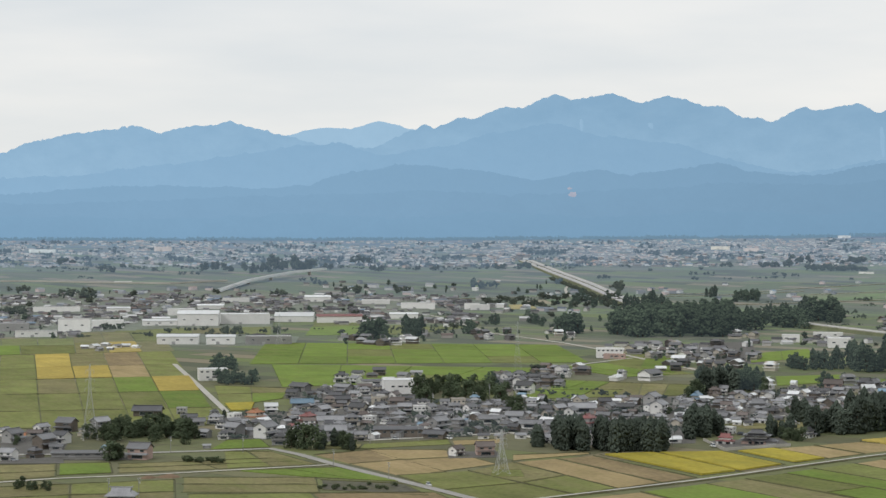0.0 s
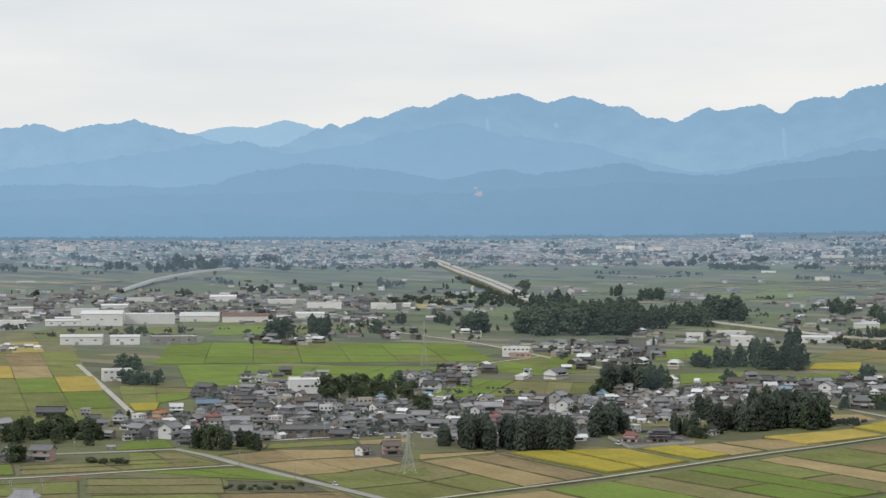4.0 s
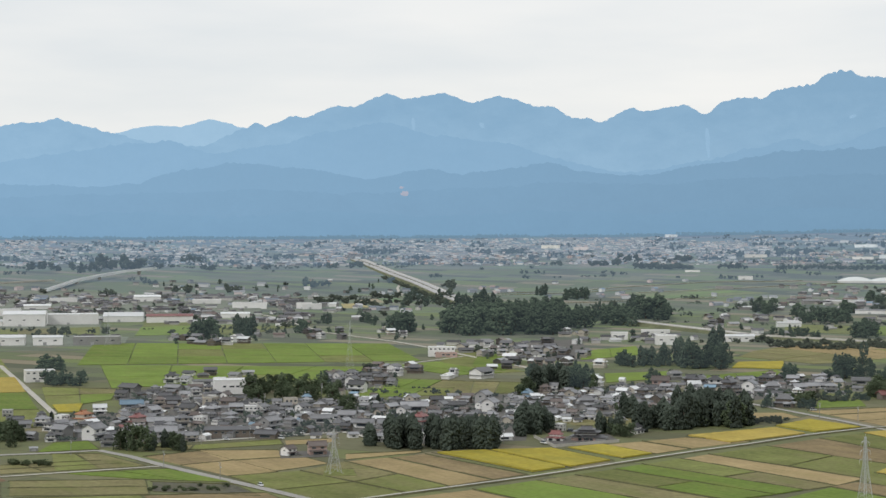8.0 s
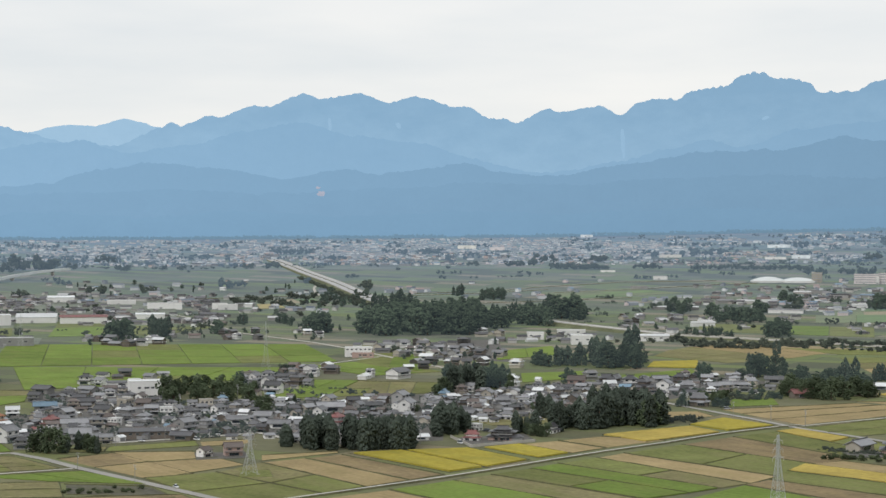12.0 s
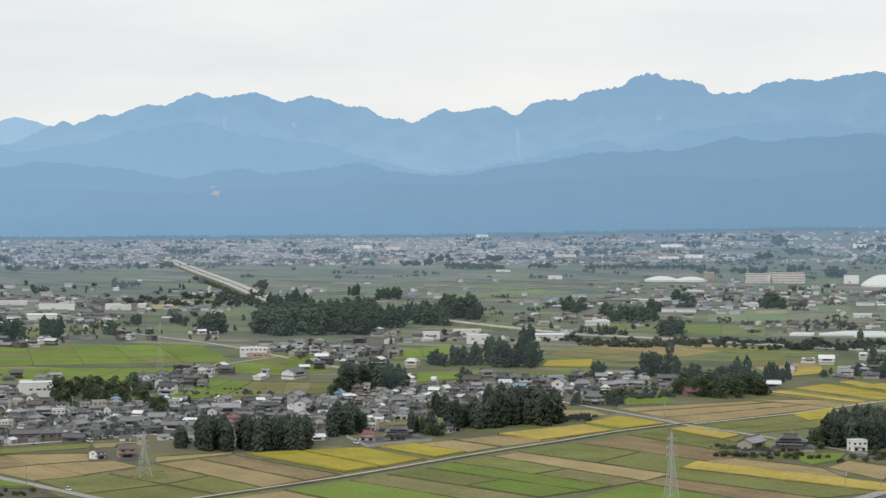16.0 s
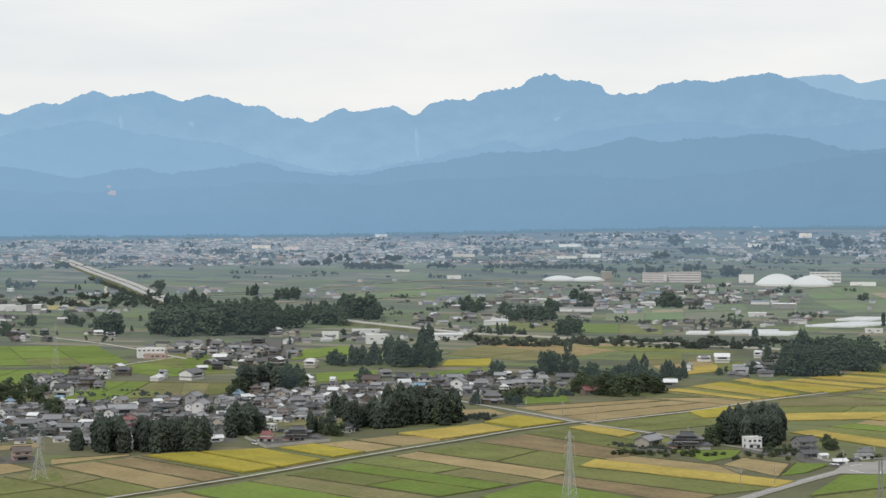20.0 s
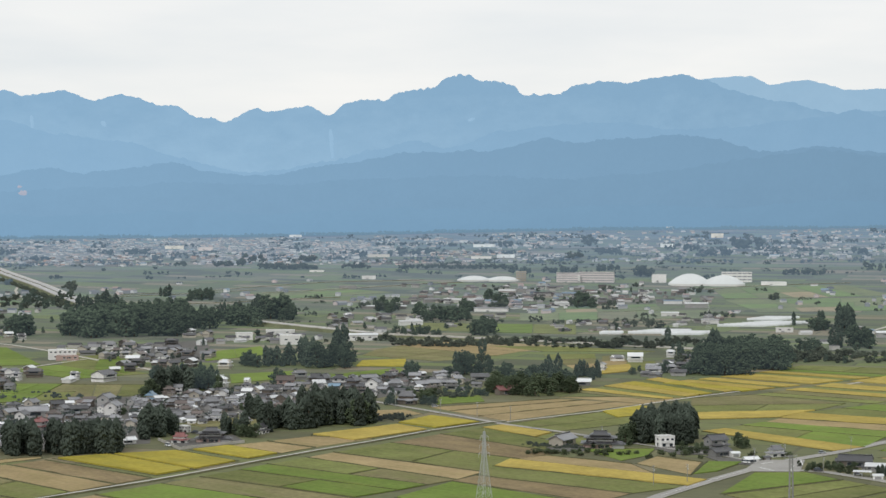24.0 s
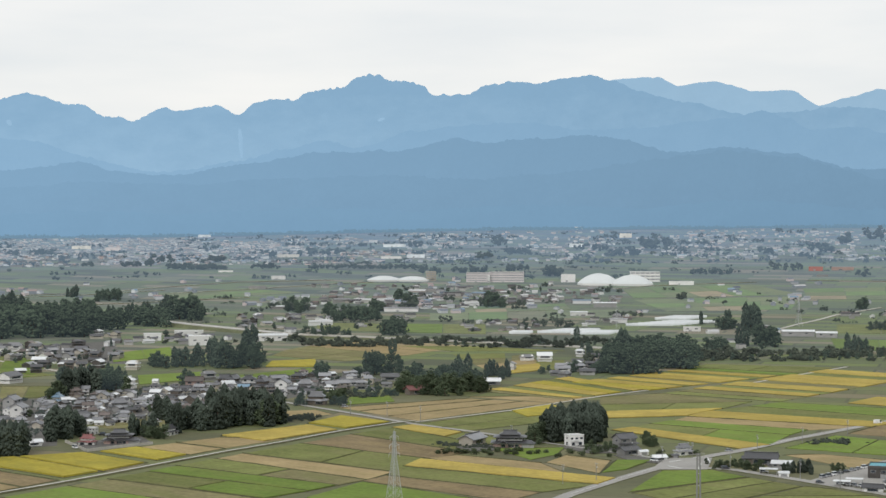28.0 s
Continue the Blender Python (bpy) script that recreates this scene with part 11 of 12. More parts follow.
far(-98, 1669, 65, 10, 7, 5.5, "dark", "grey")
far(-89, 1740, 64, 10, 7, 5.5, "dark", "grey")
far(-54, 1735, 7, 10, 7, 5.5, "grey", "white")
far(-95, 1848, 69, 9, 7, 6.0, "brown", "dark")
far(-22, 1572, 70, 12, 8, 6.0, "pale", "dark")
far(-74, 1712, 68, 12, 8, 6.0, "dark", "grey")
far(-73, 1524, 7, 9, 7, 6.0, "dark", "dark")
far(-88, 1846, 70, 10, 7, 5.5, "grey", "cream")
far(-26, 1680, -25, 9, 7, 6.0, "dark", "wood")
far(-82, 1588, 69, 14, 8, 3.2, "grey", "dark")
far(-86, 1524, 14, 8, 6, 3.0, "pale", "dark")
far(-24, 1630, -15, 14, 8, 3.2, "dark", "dark")
far(-443, 1887, 72, 10, 7, 5.5, "dark", "wood")
far(-421, 1828, 12, 10, 7, 5.5, "grey", "wood")
far(-454, 1890, 62, 14, 8, 3.2, "grey", "grey")
far(-408, 1817, -23, 14, 8, 3.2, "grey", "wood")
far(-427, 1882, -20, 12, 8, 6.0, "grey", "grey")
far(-369, 1847, -14, 12, 8, 5.5, "pale", "wood")
far(-382, 1818, 8, 14, 9, 6.0, "grey", "white")
far(-392, 1804, 73, 14, 9, 6.0, "dark", "wood")
far(-382, 1877, 61, 14, 9, 6.0, "grey", "white")
far(-328, 2018, 69, 10, 7, 5.5, "dark", "dark")
far(-322, 2041, 68, 14, 8, 3.2, "dark", "dark")
far(-300, 1937, 64, 10, 7, 5.5, "grey", "white")
far(-341, 2050, 72, 8, 6, 3.0, "dark", "grey")
far(-296, 2053, 12, 10, 7, 5.5, "grey", "dark")
far(-309, 1927, 67, 8, 6, 3.0, "dark", "wood")
far(-274, 1921, 60, 10, 7, 5.5, "dark", "grey")
far(-242, 2076, 59, 10, 7, 5.5, "grey", "cream")
far(-213, 1979, 14, 10, 7, 5.5, "dark", "white")
far(-225, 2096, 65, 12, 8, 6.0, "grey", "white")
far(-247, 2055, 63, 8, 6, 3.0, "dark", "white")
far(-230, 2009, 20, 9, 7, 6.0, "pale", "cream")
far(-245, 2122, -25, 10, 7, 5.5, "dark", "cream")
far(-30, 2002, 12, 14, 8, 3.2, "grey", "cream")
far(-18, 2026, 71, 8, 6, 3.0, "grey", "cream")
far(-29, 2058, 59, 10, 7, 5.5, "pale", "grey")
far(-9, 2010, 67, 12, 8, 6.0, "dark", "cream")
far(220, 2332, 70, 14, 8, 3.2, "dark", "dark")
far(154, 2247, -24, 10, 7, 5.5, "dark", "grey")
far(149, 2115, 76, 14, 8, 3.2, "grey", "cream")
far(178, 2229, 24, 14, 8, 3.2, "grey", "cream")
far(157, 2407, 67, 8, 6, 3.0, "brown", "wood")
far(166, 2284, 66, 9, 7, 6.0, "dark", "dark")
far(177, 2363, 15, 10, 7, 5.5, "pale", "white")
far(144, 2167, 60, 14, 8, 3.2, "grey", "grey")
far(204, 2337, 21, 8, 6, 3.0, "grey", "cream")
far(155, 2357, 58, 14, 8, 3.2, "dark", "cream")
hall("clinic", "white two-storey building beside a yellow field", -413, 2508, 8, 22, 12, 8, "flat", TILE["pale"], WALL["white"], 2, 5, "building")
hall("clinic_annex", "low white annex with a pale roof", -383, 2540, 8, 24, 9, 5, "gable", TILE["pale"], WALL["white"], 1, 4, "building")
wood("broadleaf", [(159, 1413, 11.9), (155, 1407, 8.7), (161, 1403, 7.7), (206, 1468, 7.3), (229, 1464, 6.0), (190, 1454, 6.8), (203, 1450, 7.6), (245, 1472, 8.5), (200, 1462, 9.4), (223, 1461, 8.6), (194, 1457, 8.2), (213, 1487, 9.6), (220, 1462, 9.5), (234, 1453, 7.4), (243, 1474, 9.8), (250, 1487, 6.4), (202, 1450, 7.5), (232, 1478, 8.0)], "dark green garden trees behind farmhouses")
wood("broadleaf", [(128, 1278, 5.0), (129, 1235, 5.1), (139, 1240, 6.0), (137, 1293, 5.9), (139, 1236, 4.8), (138, 1289, 5.8), (134, 1283, 3.5), (136, 1231, 3.4), (139, 1272, 3.7), (178, 1256, 5.4), (165, 1265, 3.0), (206, 1290, 5.5), (218, 1277, 5.8), (186, 1307, 4.8), (169, 1297, 4.1), (202, 1302, 3.1), (214, 1292, 5.8), (215, 1286, 4.3), (191, 1266, 4.6), (194, 1267, 5.6), (193, 1282, 5.0), (179, 1290, 5.8), (193, 1274, 2.9), (186, 1270, 3.0), (197, 1267, 3.1)], "dark green garden trees before a grove")
wood("broadleaf", [(-41, 1675, 5.8), (-65, 1599, 5.8), (-108, 1811, 6.3), (-9, 1750, 5.2), (-46, 1723, 4.7), (-73, 1704, 5.6), (-74, 1702, 6.3), (-97, 1639, 5.9), (-75, 1754, 6.6), (-83, 1766, 5.1), (-37, 1802, 4.8), (-65, 1563, 4.6), (-20, 1778, 4.8), (-36, 1550, 4.6), (-86, 1790, 5.6), (-78, 1570, 6.0), (-87, 1734, 6.5), (-37, 1572, 4.3), (-92, 1730, 6.4), (-77, 1712, 4.9)], "dark green garden trees among hamlet houses")
wood("broadleaf", [(-293, 2025, 6.9), (-344, 2102, 7.3), (-215, 1924, 4.7), (-206, 1935, 4.0), (-236, 1948, 5.7), (-282, 2051, 4.7), (-331, 2090, 5.8), (-301, 1949, 3.3), (-217, 1976, 6.7), (-214, 1938, 5.3), (-340, 1957, 3.9), (-303, 1975, 5.2), (-279, 1926, 5.4), (-309, 2055, 6.8), (-275, 1955, 4.5), (-321, 1998, 6.4)], "dark green garden trees along a road")
wood("shrub", [(174, 971, 2.1), (176, 976, 2.8), (177, 978, 2.3), (175, 962, 1.7), (177, 968, 2.5), (179, 976, 2.1), (178, 964, 2.2), (178, 962, 1.8), (181, 971, 1.8), (181, 965, 2.9), (181, 963, 2.7), (183, 967, 2.6), (184, 971, 2.0), (183, 961, 2.6), (185, 964, 1.7), (186, 966, 1.9), (187, 966, 2.7), (188, 966, 2.8), (186, 954, 1.7), (189, 962, 2.3), (191, 967, 2.2), (188, 952, 1.8), (190, 957, 1.8), (191, 957, 2.9), (193, 963, 1.6), (195, 965, 2.4), (195, 964, 1.7), (195, 956, 2.9), (195, 956, 2.2), (196, 952, 1.7), (196, 952, 1.8), (197, 952, 2.9), (200, 961, 2.4), (199, 951, 1.8)], "rank grass and brush on a bank beside a farm")
wood("broadleaf", [(120, 1212, 8.6), (122, 1208, 6.6), (117, 1208, 5.9), (144, 1209, 6.7), (146, 1205, 5.9), (150, 1209, 7.1), (141, 1210, 4.7), (143, 1276, 5.8), (167, 1275, 5.0), (176, 1278, 5.8), (185, 1283, 7.1), (189, 1276, 5.4), (66, 1467, 6.1), (52, 1445, 7.0), (49, 1445, 8.8)], "dark green garden trees round farmhouses")
# ---- lean-tos, sheds and gardens between the village houses ----
VILLAGE = [((-346, 1293), (-306, 1330), (-226, 985), (-271, 976)), ((-306, 1330), (-249, 1311), (-189, 997), (-226, 985)), ((-226, 1192), (-178, 1217), (-146, 1034), (-189, 1000)),
           ((-179, 1225), (-103, 1257), (-108, 980), (-146, 1034)), ((-103, 1265), (-44, 1303), (-37, 1006), (-108, 980)), ((-44, 1303), (64, 1361), (34, 1176), (-39, 1104)),
           ((-349, 1093), (-310, 1137), (-271, 982), (-305, 975)), ((91, 1430), (160, 1475), (212, 1408), (111, 1252)), ((-220, 1468), (-168, 1521), (-148, 1284), (-198, 1321))]


def open_ground(x, y, reach):
    """Whether nothing stands and no street runs within reach."""
    for a, b, half_ in STREETS:
        p = Vector((x, y))
        k = max(0, min(1, (p - a).dot(b - a) / (b - a).length_squared))
        if (p - a.lerp(b, k)).length < half_ + reach:
            return False
    return all((x - p) ** 2 + (y - q) ** 2 > (e + reach) ** 2 for p, q, e in SITES)


def village_spot(rnd):
    a, b, c, d = (Vector(p) for p in rnd.choice(VILLAGE))
    u, w = rnd.random(), rnd.random()
    return a.lerp(b, u).lerp(d.lerp(c, u), w)


fill_rnd, filled = random.Random(314), 0
for _ in range(6000):
    if filled >= 100:
        break
    spot = village_spot(fill_rnd)
    kind = fill_rnd.choice(("annex", "annex", "shed", "shed", "low", "hipped"))
    size = fill_rnd.uniform(0.6, 0.85) if kind != "shed" else fill_rnd.uniform(0.7, 1.1)
    if not open_ground(spot.x, spot.y, 2.6 if kind == "shed" else 3.6):
        continue
    put(kind, round(spot.x, 1), round(spot.y, 1), fill_rnd.choice((-18, 12, 66, 72)) + fill_rnd.uniform(-9, 9), size,
        fill_rnd.choice(("grey", "grey", "grey", "dark", "dark", "pale", "brown")), fill_rnd.choice(("grey", "wood", "dark", "white", "cream")))
    filled += 1
for k in range(3):
    spots = []
    for _ in range(3000):
        if len(spots) >= 130:
            break
        spot = village_spot(fill_rnd)
        if open_ground(spot.x, spot.y, 0.6):
            spots.append((spot.x, spot.y))
    tree_belt("garden_shrubs", "dark green hedges and shrubs in village gardens", spots, (0.9, 1.2, 1.7)[k], 0, 500 + k)


def earth_heap(x, y, wide, high, seed):
    s, n, m = Shape(), 18, 6
    for j in range(m + 1):
        q = 1 - j / m
        for i in range(n):
            a = 2 * math.pi * i / n
            k = q * wide * (0.8 + 0.5 * noise.noise((math.cos(a) * 1.3, math.sin(a) * 1.3, seed)))
            z = high * (1 - q ** 1.6) * (1 + 0.35 * noise.noise((math.cos(a) * 2 * q, math.sin(a) * 2 * q, seed + 3))) - 0.3 * (q == 1)
            s.v.append((math.cos(a) * k * 1.6, math.sin(a) * k, z))
    for j in range(m):
        for i in range(n):
            e = (i + 1) % n
            s.f.append((j * n + i, j * n + e, (j + 1) * n + e, (j + 1) * n + i))
    ob = tagged(part("earth_heap", s, EARTH, smooth=True), "heap of bare brown earth beside a field", "earth heap")
    ob.matrix_basis = at(x, y, 20)


EARTH = material("bare_earth", (0.19, 0.13, 0.085), 0.95, 0, 0.3, 0.8, 0.15, 0.4)
earth_heap(-285, 820, 5.0, 1.6, 1.0)
earth_heap(-294, 815, 3.5, 1.2, 2.0)
wood("shrub", [(-395 + 195 * k + 9 * noise.noise((k * 60, 3.0, 0)), 3180 - 620 * k + 4 * noise.noise((k * 60, 9.0, 0)), 4.2 + 2.5 * (k * 57 % 1)) for k in (i / 90 for i in range(14, 90))], "brush on the bank of the expressway")
# ---- raised roads ----
road("far_road", [(-323, 2956), (-318, 2874), (-305, 2787), (-275, 2698), (-229, 2622), (-188, 2589)], 4.5, "narrow road below the expressway bank", CONCRETE, 0.4)

causeway([(-480, 3590), (-373, 3222), (-288, 2947), (-203, 2637), (-128, 2408)], 27, (1.5, 6.0), "raised pale expressway on a grass bank", 0.9, CONCRETE)
causeway([(36, 2277), (118, 2121), (190, 1987), (260, 1933), (331, 1870), (449, 1764), (492, 1722)], 14, (5.0, 0.6), "raised pale expressway behind the trees", 0.9, CONCRETE)
causeway([(-862, 2713), (-864, 2893), (-851, 2988), (-833, 3076), (-796, 3157)], 10, (2.0, 9.0), "long road bridge with pale green noise barriers", 2.3, SHEET, 3)
causeway([(-1346, 2778), (-1247, 2832), (-1120, 2842), (-994, 2860), (-920, 2946)], 9, (0.5, 0.5), "pale walled road across the paddies", 2.2, CONCRETE)
# ---- pylons and poles ----
pylon(-127, 862, 28, 22.0, 6.5, "steel lattice power pylon standing among stubble fields", 0.6)
pylon(119, 776, 28, 31.0, 5.4, "tall steel lattice power pylon in the near paddies", 0.75)
pylon(-382, 961, 28, 44.0, 8.5, "slender steel lattice pylon behind the village", 0.42)
pylon(835, 2091, 28, 38.0, 7.0, "distant steel lattice pylon on the plain", 0.6)
pylon(-209, 1513, 28, 42.0, 6.0, "slender distant steel lattice pylon", 0.22)
pylon(541, 1891, 28, 40.0, 6.0, "slender distant steel lattice pylon", 0.22)
pylon(-500, 1787, 28, 34.0, 6.0, "slender distant steel lattice pylon", 0.22)
pole(166.3, 1114.6, 30, 10.9)
pole(183.4, 1087.8, 34, 10.7)
pole(222.9, 814.6, -39, 9.3)
pole(204.8, 808.3, -16, 9.8)
pole(298.9, 839.1, -28, 9.3)
pole(322.8, 806.1, 13, 9.6)
pole(328.4, 770.9, 19, 9.3)
pole(295.6, 888.7, -6, 9.1)
pole(274.5, 874.1, -39, 9.0)
pole(219.0, 984.3, 3, 9.0)
pole(268.1, 908.0, -12, 9.0)
pole(-218.1, 1162.1, -39, 11.5)
pole(-191.6, 1240.0, -14, 11.4)
pole(-277.0, 917.2, -8, 9.3)
pole(-315.5, 910.0, 2, 9.0)
pole(14.4, 1098.1, 29, 9.2)
pole(-49.2, 990.7, -23, 9.6)
pole(-218.1, 969.6, -29, 9.0)
pole(-194.5, 990.5, 8, 9.2)
pole(-215.5, 872.7, 36, 9.0)
pole(-177.4, 829.9, -5, 9.0)
pole(341.3, 914.4, -3, 9.0)
pole(379.3, 944.0, -24, 9.0)
pole(420.3, 976.0, -25, 9.0)
pole(-276.0, 752.8, 7, 9.4)
pole(-289.5, 750.3, 0, 9.4)
pole(121.5, 1192.6, 32, 10.1)
pole(145.7, 1139.5, -7, 10.4)
twin_pole(252.9, 751.4, 10, 21)


# ---- more roofs of the hamlet beside the tall wood ----
for x, y, turn, w, d, h, roof, wall in ((369, 1592, 8, 11, 8, 3.6, "grey", "white"), (354, 1420, -12, 10, 7, 3.0, "dark", "grey"), (366, 1446, -10, 12, 8, 4.4, "grey", "white"),
                                        (382, 1424, -14, 12, 8, 3.4, "dark", "grey"), (384, 1462, 20, 9, 7, 5.0, "grey", "white")):
    far(x, y, turn, w, d, h, roof, wall)
wood("broadleaf", [(346, 1440, 6.5), (350, 1448, 5.2), (376, 1452, 8.5), (379, 1456, 10.5), (391, 1440, 8.8), (394, 1436, 10.6), (396, 1446, 9.4), (360, 1470, 5.5)], "dense dark green broadleaf wood")


# ---- domes and greenhouses ----
dome(443, 3003, -8, 60, 40, 8.8, "low white membrane dome beside a tower")
dome(492, 2993, -9, 60, 40, 7.8, "low white membrane dome beside a tower")
dome(783, 2847, -15, 72, 50, 18.6, "large white membrane dome in the plain")
dome(834, 2825, -16, 72, 50, 16.6, "large white membrane dome in the plain")
greenhouse(455, 2003, -9, 24)
greenhouse(459, 2011, -9, 24)
greenhouse(463, 2020, -9, 24)
greenhouse(501, 2006, -9, 46)
greenhouse(509, 2014, -9, 46)
greenhouse(517, 2022, -9, 46)
greenhouse(525, 2031, -9, 46)
greenhouse(533, 2039, -9, 46)
greenhouse(541, 2047, -9, 46)
greenhouse(534, 1977, -10, 46)
greenhouse(539, 1986, -10, 46)
greenhouse(544, 1994, -10, 46)
greenhouse(550, 2002, -10, 46)
greenhouse(555, 2010, -10, 46)
greenhouse(652, 2129, -13, 60)
greenhouse(663, 2137, -13, 60)
greenhouse(673, 2145, -13, 60)
greenhouse(684, 2153, -13, 60)
greenhouse(694, 2161, -13, 60)
greenhouse(705, 2170, -13, 60)
greenhouse(715, 2178, -13, 60)
greenhouse(726, 2186, -13, 60)
greenhouse(718, 2243, -14, 46)
greenhouse(727, 2251, -14, 46)
greenhouse(736, 2259, -14, 46)
greenhouse(744, 2267, -14, 46)
greenhouse(753, 2276, -14, 46)
# ---- yards, walls and cars ----
yard((322, 796), (359, 832), (394, 864), (353, 756), ASPHALT, "asphalt car park beside the side road", 0.32)
yard((181, 959), (224, 970), (223, 944), (185, 938), GRAVEL, "gravel farmyard with a lawn edge", 0.35)
yard((237, 949), (263, 955), (271, 915), (247, 919), GRAVEL, "gravel yard round farm buildings", 0.35)
yard((261, 850), (282, 891), (306, 887), (289, 845), ASPHALT, "asphalt junction apron", 0.42)
yard((258, 910), (282, 891), (273, 870), (260, 888), GRAVEL, "gravel yard beside the lane", 0.35)
yard((-31, 1016), (10, 1040), (16, 1008), (-20, 978), GRAVEL, "gravel yard of the temple-like farm", 0.35)
yard((-169, 942), (-142, 948), (-137, 924), (-163, 914), GRAVEL, "gravel yard round two houses", 0.35)
yard((-375, 896), (-336, 904), (-325, 877), (-363, 870), GRAVEL, "grey gravel yard beside sheds", 0.50)
yard((-392, 864), (-366, 881), (-354, 856), (-387, 849), GRAVEL, "gravel yard behind houses", 0.50)
garden_wall([(-33, 1021), (-20, 975), (-5, 988), (16, 1003)], 1.6, "pale concrete garden wall round the red-roofed house")
garden_wall([(-373, 889), (-349, 894)], 1.4, "pale concrete wall along the village road")
road_line((273.4, 860.9), (276.9, 849.5), 0.8, 0.46)
road_line((279.0, 875.5), (286.9, 881.0), 0.8, 0.46)
road_line((303.5, 887.2), (298.0, 867.6), 0.8, 0.46)
road_line((284.6, 845.9), (292.7, 866.3), 0.8, 0.46)
road_line((200.4, 776.4), (227.2, 809.9), 0.2, 0.46)
road_line((233.8, 818.4), (264.6, 853.9), 0.2, 0.46)
road_line((340.9, 922.1), (378.1, 958.0), 0.2, 0.46)
road_line((380.7, 960.3), (420.8, 993.7), 0.2, 0.46)
road_line((426.5, 998.8), (472.8, 1038.2), 0.2, 0.46)
car(326.9, 1890.3, -15, "white", "truck", 0.42, False)
car(-154.5, 813.1, -62, "white", "car", 0.42, False)
car(297.8, 843.5, -8, "black", "van", 0.42, False)
car(325.5, 788.2, -12, "black", "car", 0.42, False)
car(462.1, 1027.0, 25, "white", "truck", 0.42, False)
car(334.0, 805.1, 35, "silver", "van")
car(338.7, 809.2, 35, "silver", "van")
car(343.6, 813.4, 35, "white", "van")
car(348.4, 817.6, 35, "black", "car")
car(353.4, 821.8, 35, "black", "car")
car(358.4, 826.1, 35, "silver", "car")
car(363.4, 830.5, 35, "silver", "car")
car(368.6, 834.9, 35, "white", "van")
car(373.7, 839.4, 35, "black", "car")
car(333.6, 782.9, -60, "silver", "car")
car(335.9, 779.7, -60, "white", "car")
car(338.1, 776.5, -60, "silver", "car")
car(340.4, 773.3, -60, "white", "car")
car(254.7, 925.2, 42, "white", "car", 0.36)
car(271.8, 879.1, -51, "white", "van", 0.36)
car(312.7, 828.2, -31, "silver", "car", 0.36)
car(-207.8, 990.8, -25, "white", "car", 0.36)
car(-177.9, 999.2, -43, "white", "van", 0.36)
car(-313.8, 1270.5, 19, "silver", "car", 0.36)
car(-208.9, 1285.8, 42, "white", "car", 0.36)
car(-26.6, 989.7, -60, "white", "van", 0.36)
car(-384.2, 861.3, 16, "silver", "car", 0.36)
car(148.0, 1187.7, -1, "silver", "van", 0.36)
car(324.4, 912.4, 7, "silver", "car", 0.36)
car(-86.5, 1176.5, 162, "silver", "van", 0.1, True)
car(-176.7, 1041.3, 10, "silver", "van", 0.1, True)
car(-171.0, 1028.2, 158, "white", "van", 0.1, True)
car(-216.3, 1197.8, 167, "silver", "car", 0.1, True)
car(-243.5, 1186.2, 167, "silver", "car", 0.1, True)
car(-12.6, 1052.1, 167, "black", "van", 0.1, True)
car(-78.1, 1068.8, 128, "silver", "van", 0.1, True)
car(-241.2, 1021.2, 28, "black", "car", 0.1, True)
car(8.3, 1115.0, 51, "silver", "car", 0.1, True)
car(-240.2, 1022.1, 159, "white", "van", 0.1, True)
car(21.2, 1116.6, 15, "white", "car", 0.1, True)
car(-92.7, 1124.0, 57, "white", "car", 0.1, True)
car(-4.5, 1157.8, 95, "white", "van", 0.1, True)
car(-98.2, 1271.1, 53, "silver", "car", 0.1, True)
car(-162.4, 1132.3, 35, "black", "car", 0.1, True)
car(-165.2, 1058.0, 126, "black", "van", 0.1, True)
car(-228.0, 1022.9, 125, "silver", "van", 0.1, True)
car(-147.8, 1231.3, 164, "silver", "van", 0.1, True)
car(-2.9, 1065.9, 11, "silver", "car", 0.1, True)
# ---- the far plain: town belt, hedgerows and woods ----
road("far_road", [(-72, 2616), (26, 2653), (111, 2692), (190, 2721)], 5.0, "distant pale road across the plain", CONCRETE, 0.5)
road("far_road", [(-34, 2828), (37, 2907), (103, 2955), (191, 3013), (358, 3035)], 5.0, "distant pale road across the plain", CONCRETE, 0.5)
road("far_road", [(781, 2754), (849, 2790), (921, 2802), (1046, 2807)], 5.0, "distant pale road across the plain", CONCRETE, 0.5)
road("far_road", [(1137, 2810), (1276, 2734)], 5.0, "distant pale road across the plain", CONCRETE, 0.5)
road("far_road", [(-206, 2736), (-100, 2777), (-4, 2825), (64, 2870)], 5.0, "distant pale road across the plain", CONCRETE, 0.5)
road("far_road", [(-187, 2778), (-78, 2822)], 5.0, "distant pale road across the plain", CONCRETE, 0.5)
block((795, 2750), (1023, 2769), (1033, 2573), (768, 2594), "gGgGg GgtGg", 1.8, 1559)
block((760, 2567), (1023, 2546), (931, 2360), (752, 2374), "gGg GgGg gtG", 1.8, 1560)
block((1070, 2664), (1269, 2635), (1177, 2444), (1013, 2501), "GgG gGG tgG", 1.8, 1561)
block((45, 2810), (201, 2875), (285, 2798), (94, 2703), "gg gG Gg", 1.8, 1562)
block((-385, 2653), (-299, 2695), (-252, 2574), (-356, 2511), "gtG Ygo", 1.8, 1563)
block((456, 2505), (644, 2530), (630, 2441), (438, 2406), "gGtG gtgg", 1.8, 1564)
block((-531, 2065), (-435, 2144), (-348, 2222), (-404, 1988), "gg", 1.8, 1565)
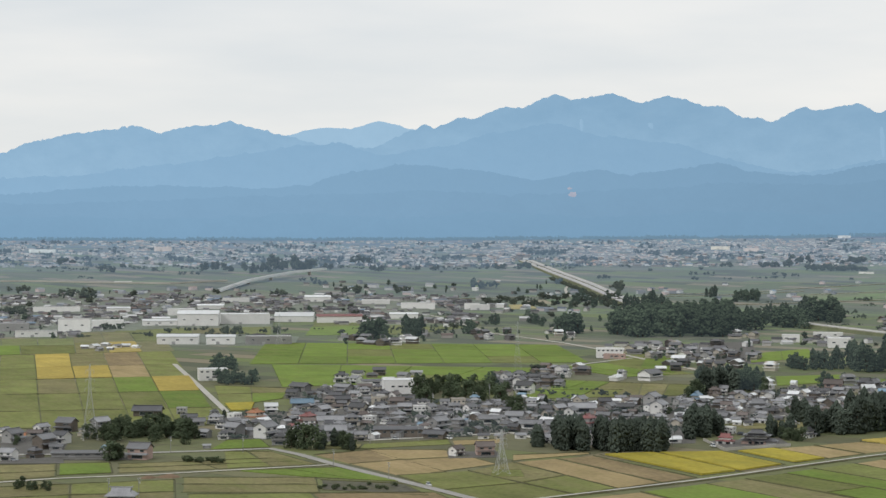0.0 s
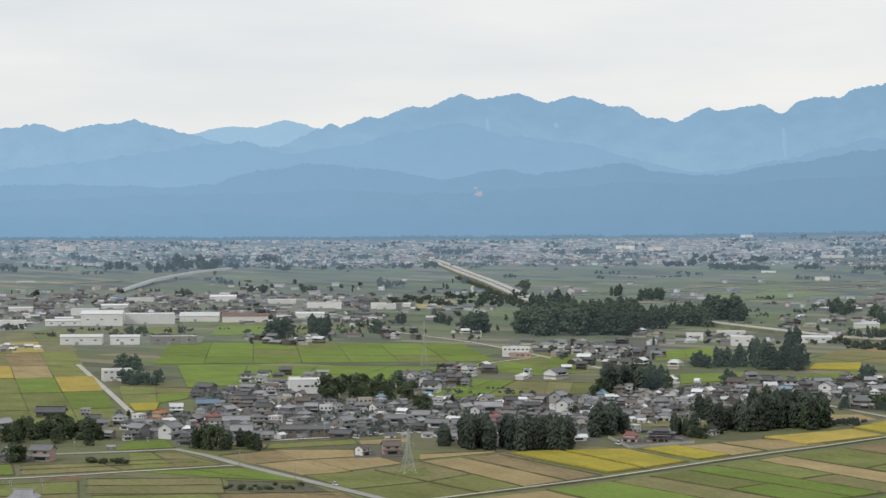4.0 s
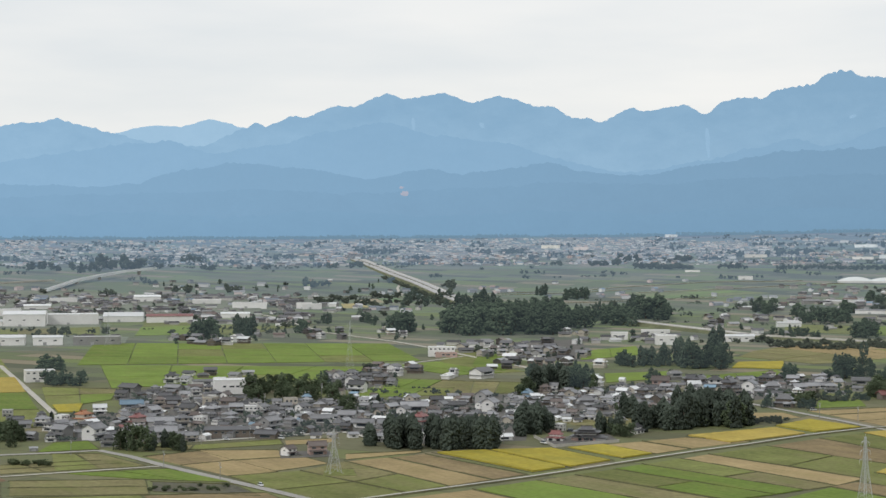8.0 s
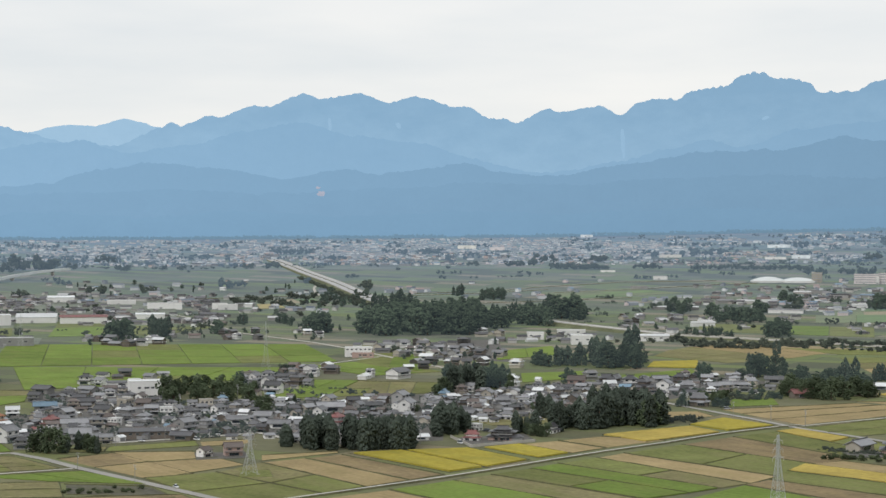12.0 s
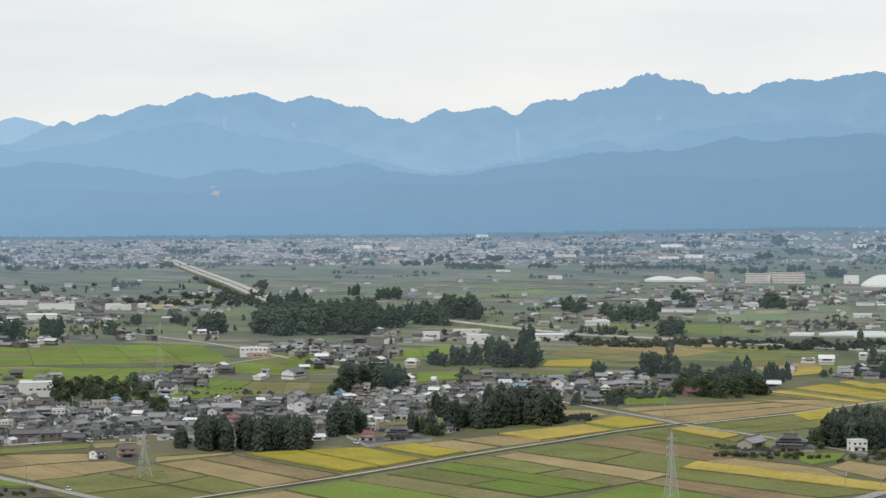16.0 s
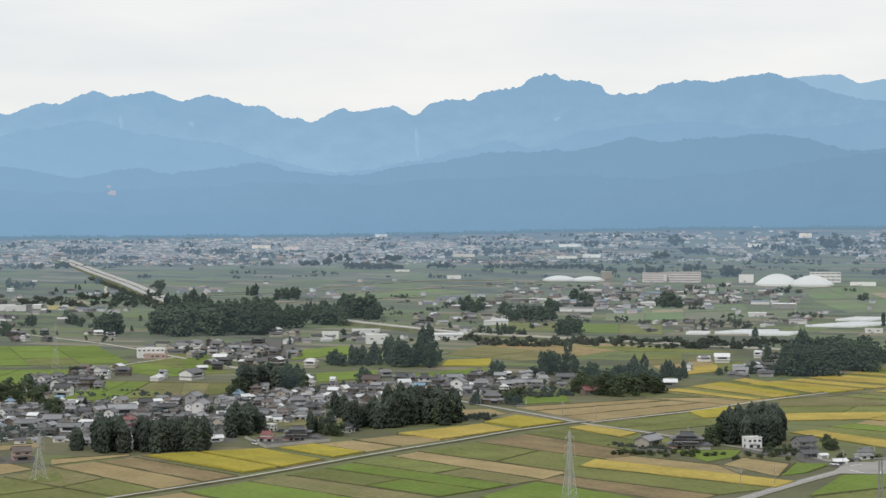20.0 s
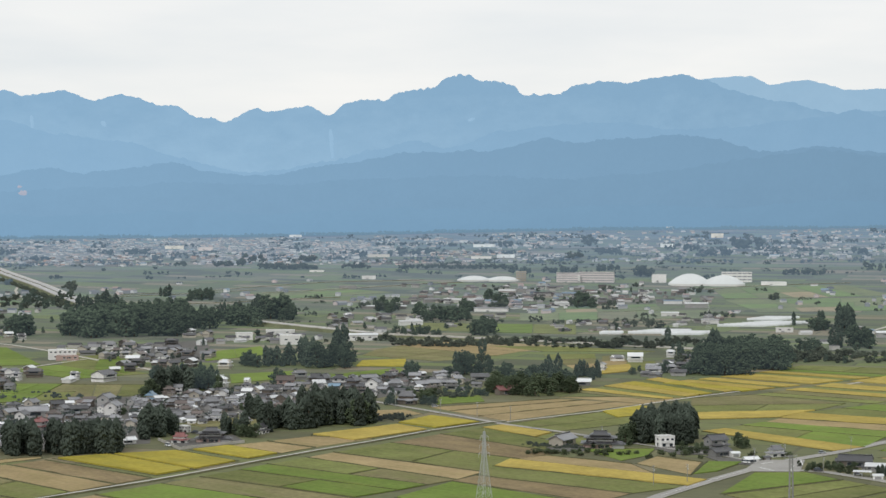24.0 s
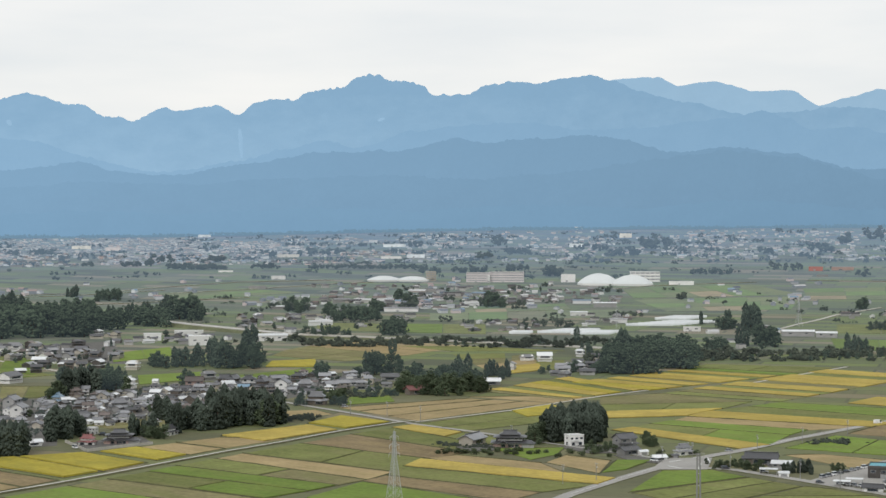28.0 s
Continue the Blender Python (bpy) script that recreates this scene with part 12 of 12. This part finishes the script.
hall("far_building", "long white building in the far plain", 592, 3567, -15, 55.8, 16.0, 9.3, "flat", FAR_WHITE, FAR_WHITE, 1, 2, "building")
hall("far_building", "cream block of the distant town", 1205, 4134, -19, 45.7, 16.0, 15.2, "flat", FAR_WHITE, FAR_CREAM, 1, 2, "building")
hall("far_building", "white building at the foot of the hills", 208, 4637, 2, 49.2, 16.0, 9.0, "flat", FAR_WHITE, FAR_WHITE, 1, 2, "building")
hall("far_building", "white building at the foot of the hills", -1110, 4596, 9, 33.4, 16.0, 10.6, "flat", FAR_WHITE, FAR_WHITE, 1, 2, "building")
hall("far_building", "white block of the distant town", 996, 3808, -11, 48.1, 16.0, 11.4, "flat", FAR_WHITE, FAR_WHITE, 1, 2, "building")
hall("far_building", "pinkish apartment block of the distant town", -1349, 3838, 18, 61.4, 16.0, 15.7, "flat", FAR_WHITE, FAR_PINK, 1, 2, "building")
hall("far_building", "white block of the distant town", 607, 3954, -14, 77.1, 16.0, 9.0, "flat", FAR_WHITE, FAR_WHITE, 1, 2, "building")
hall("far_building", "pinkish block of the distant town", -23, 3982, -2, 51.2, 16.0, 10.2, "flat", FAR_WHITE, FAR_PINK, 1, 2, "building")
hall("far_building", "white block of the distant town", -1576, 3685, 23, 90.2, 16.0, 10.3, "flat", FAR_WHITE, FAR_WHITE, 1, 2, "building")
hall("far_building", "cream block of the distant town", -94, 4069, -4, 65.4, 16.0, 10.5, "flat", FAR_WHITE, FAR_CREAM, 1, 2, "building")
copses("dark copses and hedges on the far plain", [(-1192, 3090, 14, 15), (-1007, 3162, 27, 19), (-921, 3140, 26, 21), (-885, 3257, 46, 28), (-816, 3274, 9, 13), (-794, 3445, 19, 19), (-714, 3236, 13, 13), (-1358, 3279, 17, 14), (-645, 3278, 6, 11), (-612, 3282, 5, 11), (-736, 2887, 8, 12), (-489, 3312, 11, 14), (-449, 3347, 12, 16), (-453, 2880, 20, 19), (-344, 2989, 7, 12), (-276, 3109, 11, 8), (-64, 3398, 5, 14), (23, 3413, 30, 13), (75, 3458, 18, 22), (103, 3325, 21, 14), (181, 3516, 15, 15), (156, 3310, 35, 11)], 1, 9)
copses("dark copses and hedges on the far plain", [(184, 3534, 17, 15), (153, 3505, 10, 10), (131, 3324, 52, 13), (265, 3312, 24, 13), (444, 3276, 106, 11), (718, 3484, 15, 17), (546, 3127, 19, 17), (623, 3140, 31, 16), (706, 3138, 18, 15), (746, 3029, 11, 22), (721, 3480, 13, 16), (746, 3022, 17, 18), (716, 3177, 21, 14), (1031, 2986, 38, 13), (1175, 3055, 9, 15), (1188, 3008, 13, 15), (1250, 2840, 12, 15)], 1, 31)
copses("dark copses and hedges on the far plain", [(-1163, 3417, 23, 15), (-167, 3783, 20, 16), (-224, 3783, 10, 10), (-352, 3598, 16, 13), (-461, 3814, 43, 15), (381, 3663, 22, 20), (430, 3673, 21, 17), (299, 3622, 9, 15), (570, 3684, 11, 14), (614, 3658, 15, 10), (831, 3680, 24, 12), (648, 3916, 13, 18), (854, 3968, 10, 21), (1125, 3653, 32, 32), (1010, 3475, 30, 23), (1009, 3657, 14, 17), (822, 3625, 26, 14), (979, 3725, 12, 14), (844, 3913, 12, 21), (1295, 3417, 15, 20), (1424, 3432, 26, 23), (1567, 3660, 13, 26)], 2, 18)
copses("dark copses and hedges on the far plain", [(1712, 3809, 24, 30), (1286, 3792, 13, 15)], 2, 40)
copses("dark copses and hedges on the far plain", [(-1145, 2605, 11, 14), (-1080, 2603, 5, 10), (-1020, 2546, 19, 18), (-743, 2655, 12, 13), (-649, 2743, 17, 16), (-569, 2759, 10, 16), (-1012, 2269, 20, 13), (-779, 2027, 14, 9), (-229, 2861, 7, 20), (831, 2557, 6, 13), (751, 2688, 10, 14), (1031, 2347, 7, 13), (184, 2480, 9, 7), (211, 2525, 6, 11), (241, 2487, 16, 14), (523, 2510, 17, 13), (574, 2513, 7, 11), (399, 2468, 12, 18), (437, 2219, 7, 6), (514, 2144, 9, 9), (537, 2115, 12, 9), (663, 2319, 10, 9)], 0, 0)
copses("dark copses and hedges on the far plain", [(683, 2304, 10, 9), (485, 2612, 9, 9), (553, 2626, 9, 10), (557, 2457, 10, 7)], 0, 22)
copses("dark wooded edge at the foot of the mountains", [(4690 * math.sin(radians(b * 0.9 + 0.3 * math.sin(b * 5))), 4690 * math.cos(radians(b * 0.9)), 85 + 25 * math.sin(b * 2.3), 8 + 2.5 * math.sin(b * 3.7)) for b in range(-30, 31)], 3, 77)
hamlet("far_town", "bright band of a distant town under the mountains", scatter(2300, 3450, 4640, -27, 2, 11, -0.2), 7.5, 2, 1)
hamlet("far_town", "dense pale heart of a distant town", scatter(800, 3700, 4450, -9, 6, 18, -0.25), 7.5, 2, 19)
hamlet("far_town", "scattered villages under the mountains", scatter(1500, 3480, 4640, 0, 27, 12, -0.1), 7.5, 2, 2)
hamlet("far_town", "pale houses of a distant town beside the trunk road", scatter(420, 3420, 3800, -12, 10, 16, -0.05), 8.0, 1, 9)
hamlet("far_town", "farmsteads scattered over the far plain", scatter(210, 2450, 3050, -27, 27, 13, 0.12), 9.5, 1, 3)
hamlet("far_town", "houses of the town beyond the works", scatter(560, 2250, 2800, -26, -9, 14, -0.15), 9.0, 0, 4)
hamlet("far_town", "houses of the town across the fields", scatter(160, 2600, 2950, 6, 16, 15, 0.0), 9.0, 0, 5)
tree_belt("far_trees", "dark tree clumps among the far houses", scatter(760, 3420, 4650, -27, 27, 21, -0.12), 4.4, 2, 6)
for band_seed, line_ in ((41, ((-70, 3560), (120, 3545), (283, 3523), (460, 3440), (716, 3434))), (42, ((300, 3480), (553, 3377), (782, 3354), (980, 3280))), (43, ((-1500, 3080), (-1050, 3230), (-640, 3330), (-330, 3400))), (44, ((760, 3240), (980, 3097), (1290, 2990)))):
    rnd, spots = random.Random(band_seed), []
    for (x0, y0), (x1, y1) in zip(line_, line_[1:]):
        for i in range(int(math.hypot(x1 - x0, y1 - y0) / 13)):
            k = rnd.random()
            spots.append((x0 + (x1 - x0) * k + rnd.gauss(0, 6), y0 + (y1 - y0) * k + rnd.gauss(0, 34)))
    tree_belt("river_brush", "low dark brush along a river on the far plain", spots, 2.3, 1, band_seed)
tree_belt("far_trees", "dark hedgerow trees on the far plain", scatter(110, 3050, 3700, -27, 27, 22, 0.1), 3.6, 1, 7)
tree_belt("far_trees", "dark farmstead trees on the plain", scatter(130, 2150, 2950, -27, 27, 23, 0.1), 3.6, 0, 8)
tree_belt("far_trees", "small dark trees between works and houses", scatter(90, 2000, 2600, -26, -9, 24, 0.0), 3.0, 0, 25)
tagged(part("grass_bunds", BUNDS, BUND), "ridges of rank grass between paddies", "grass", kind="stuff")
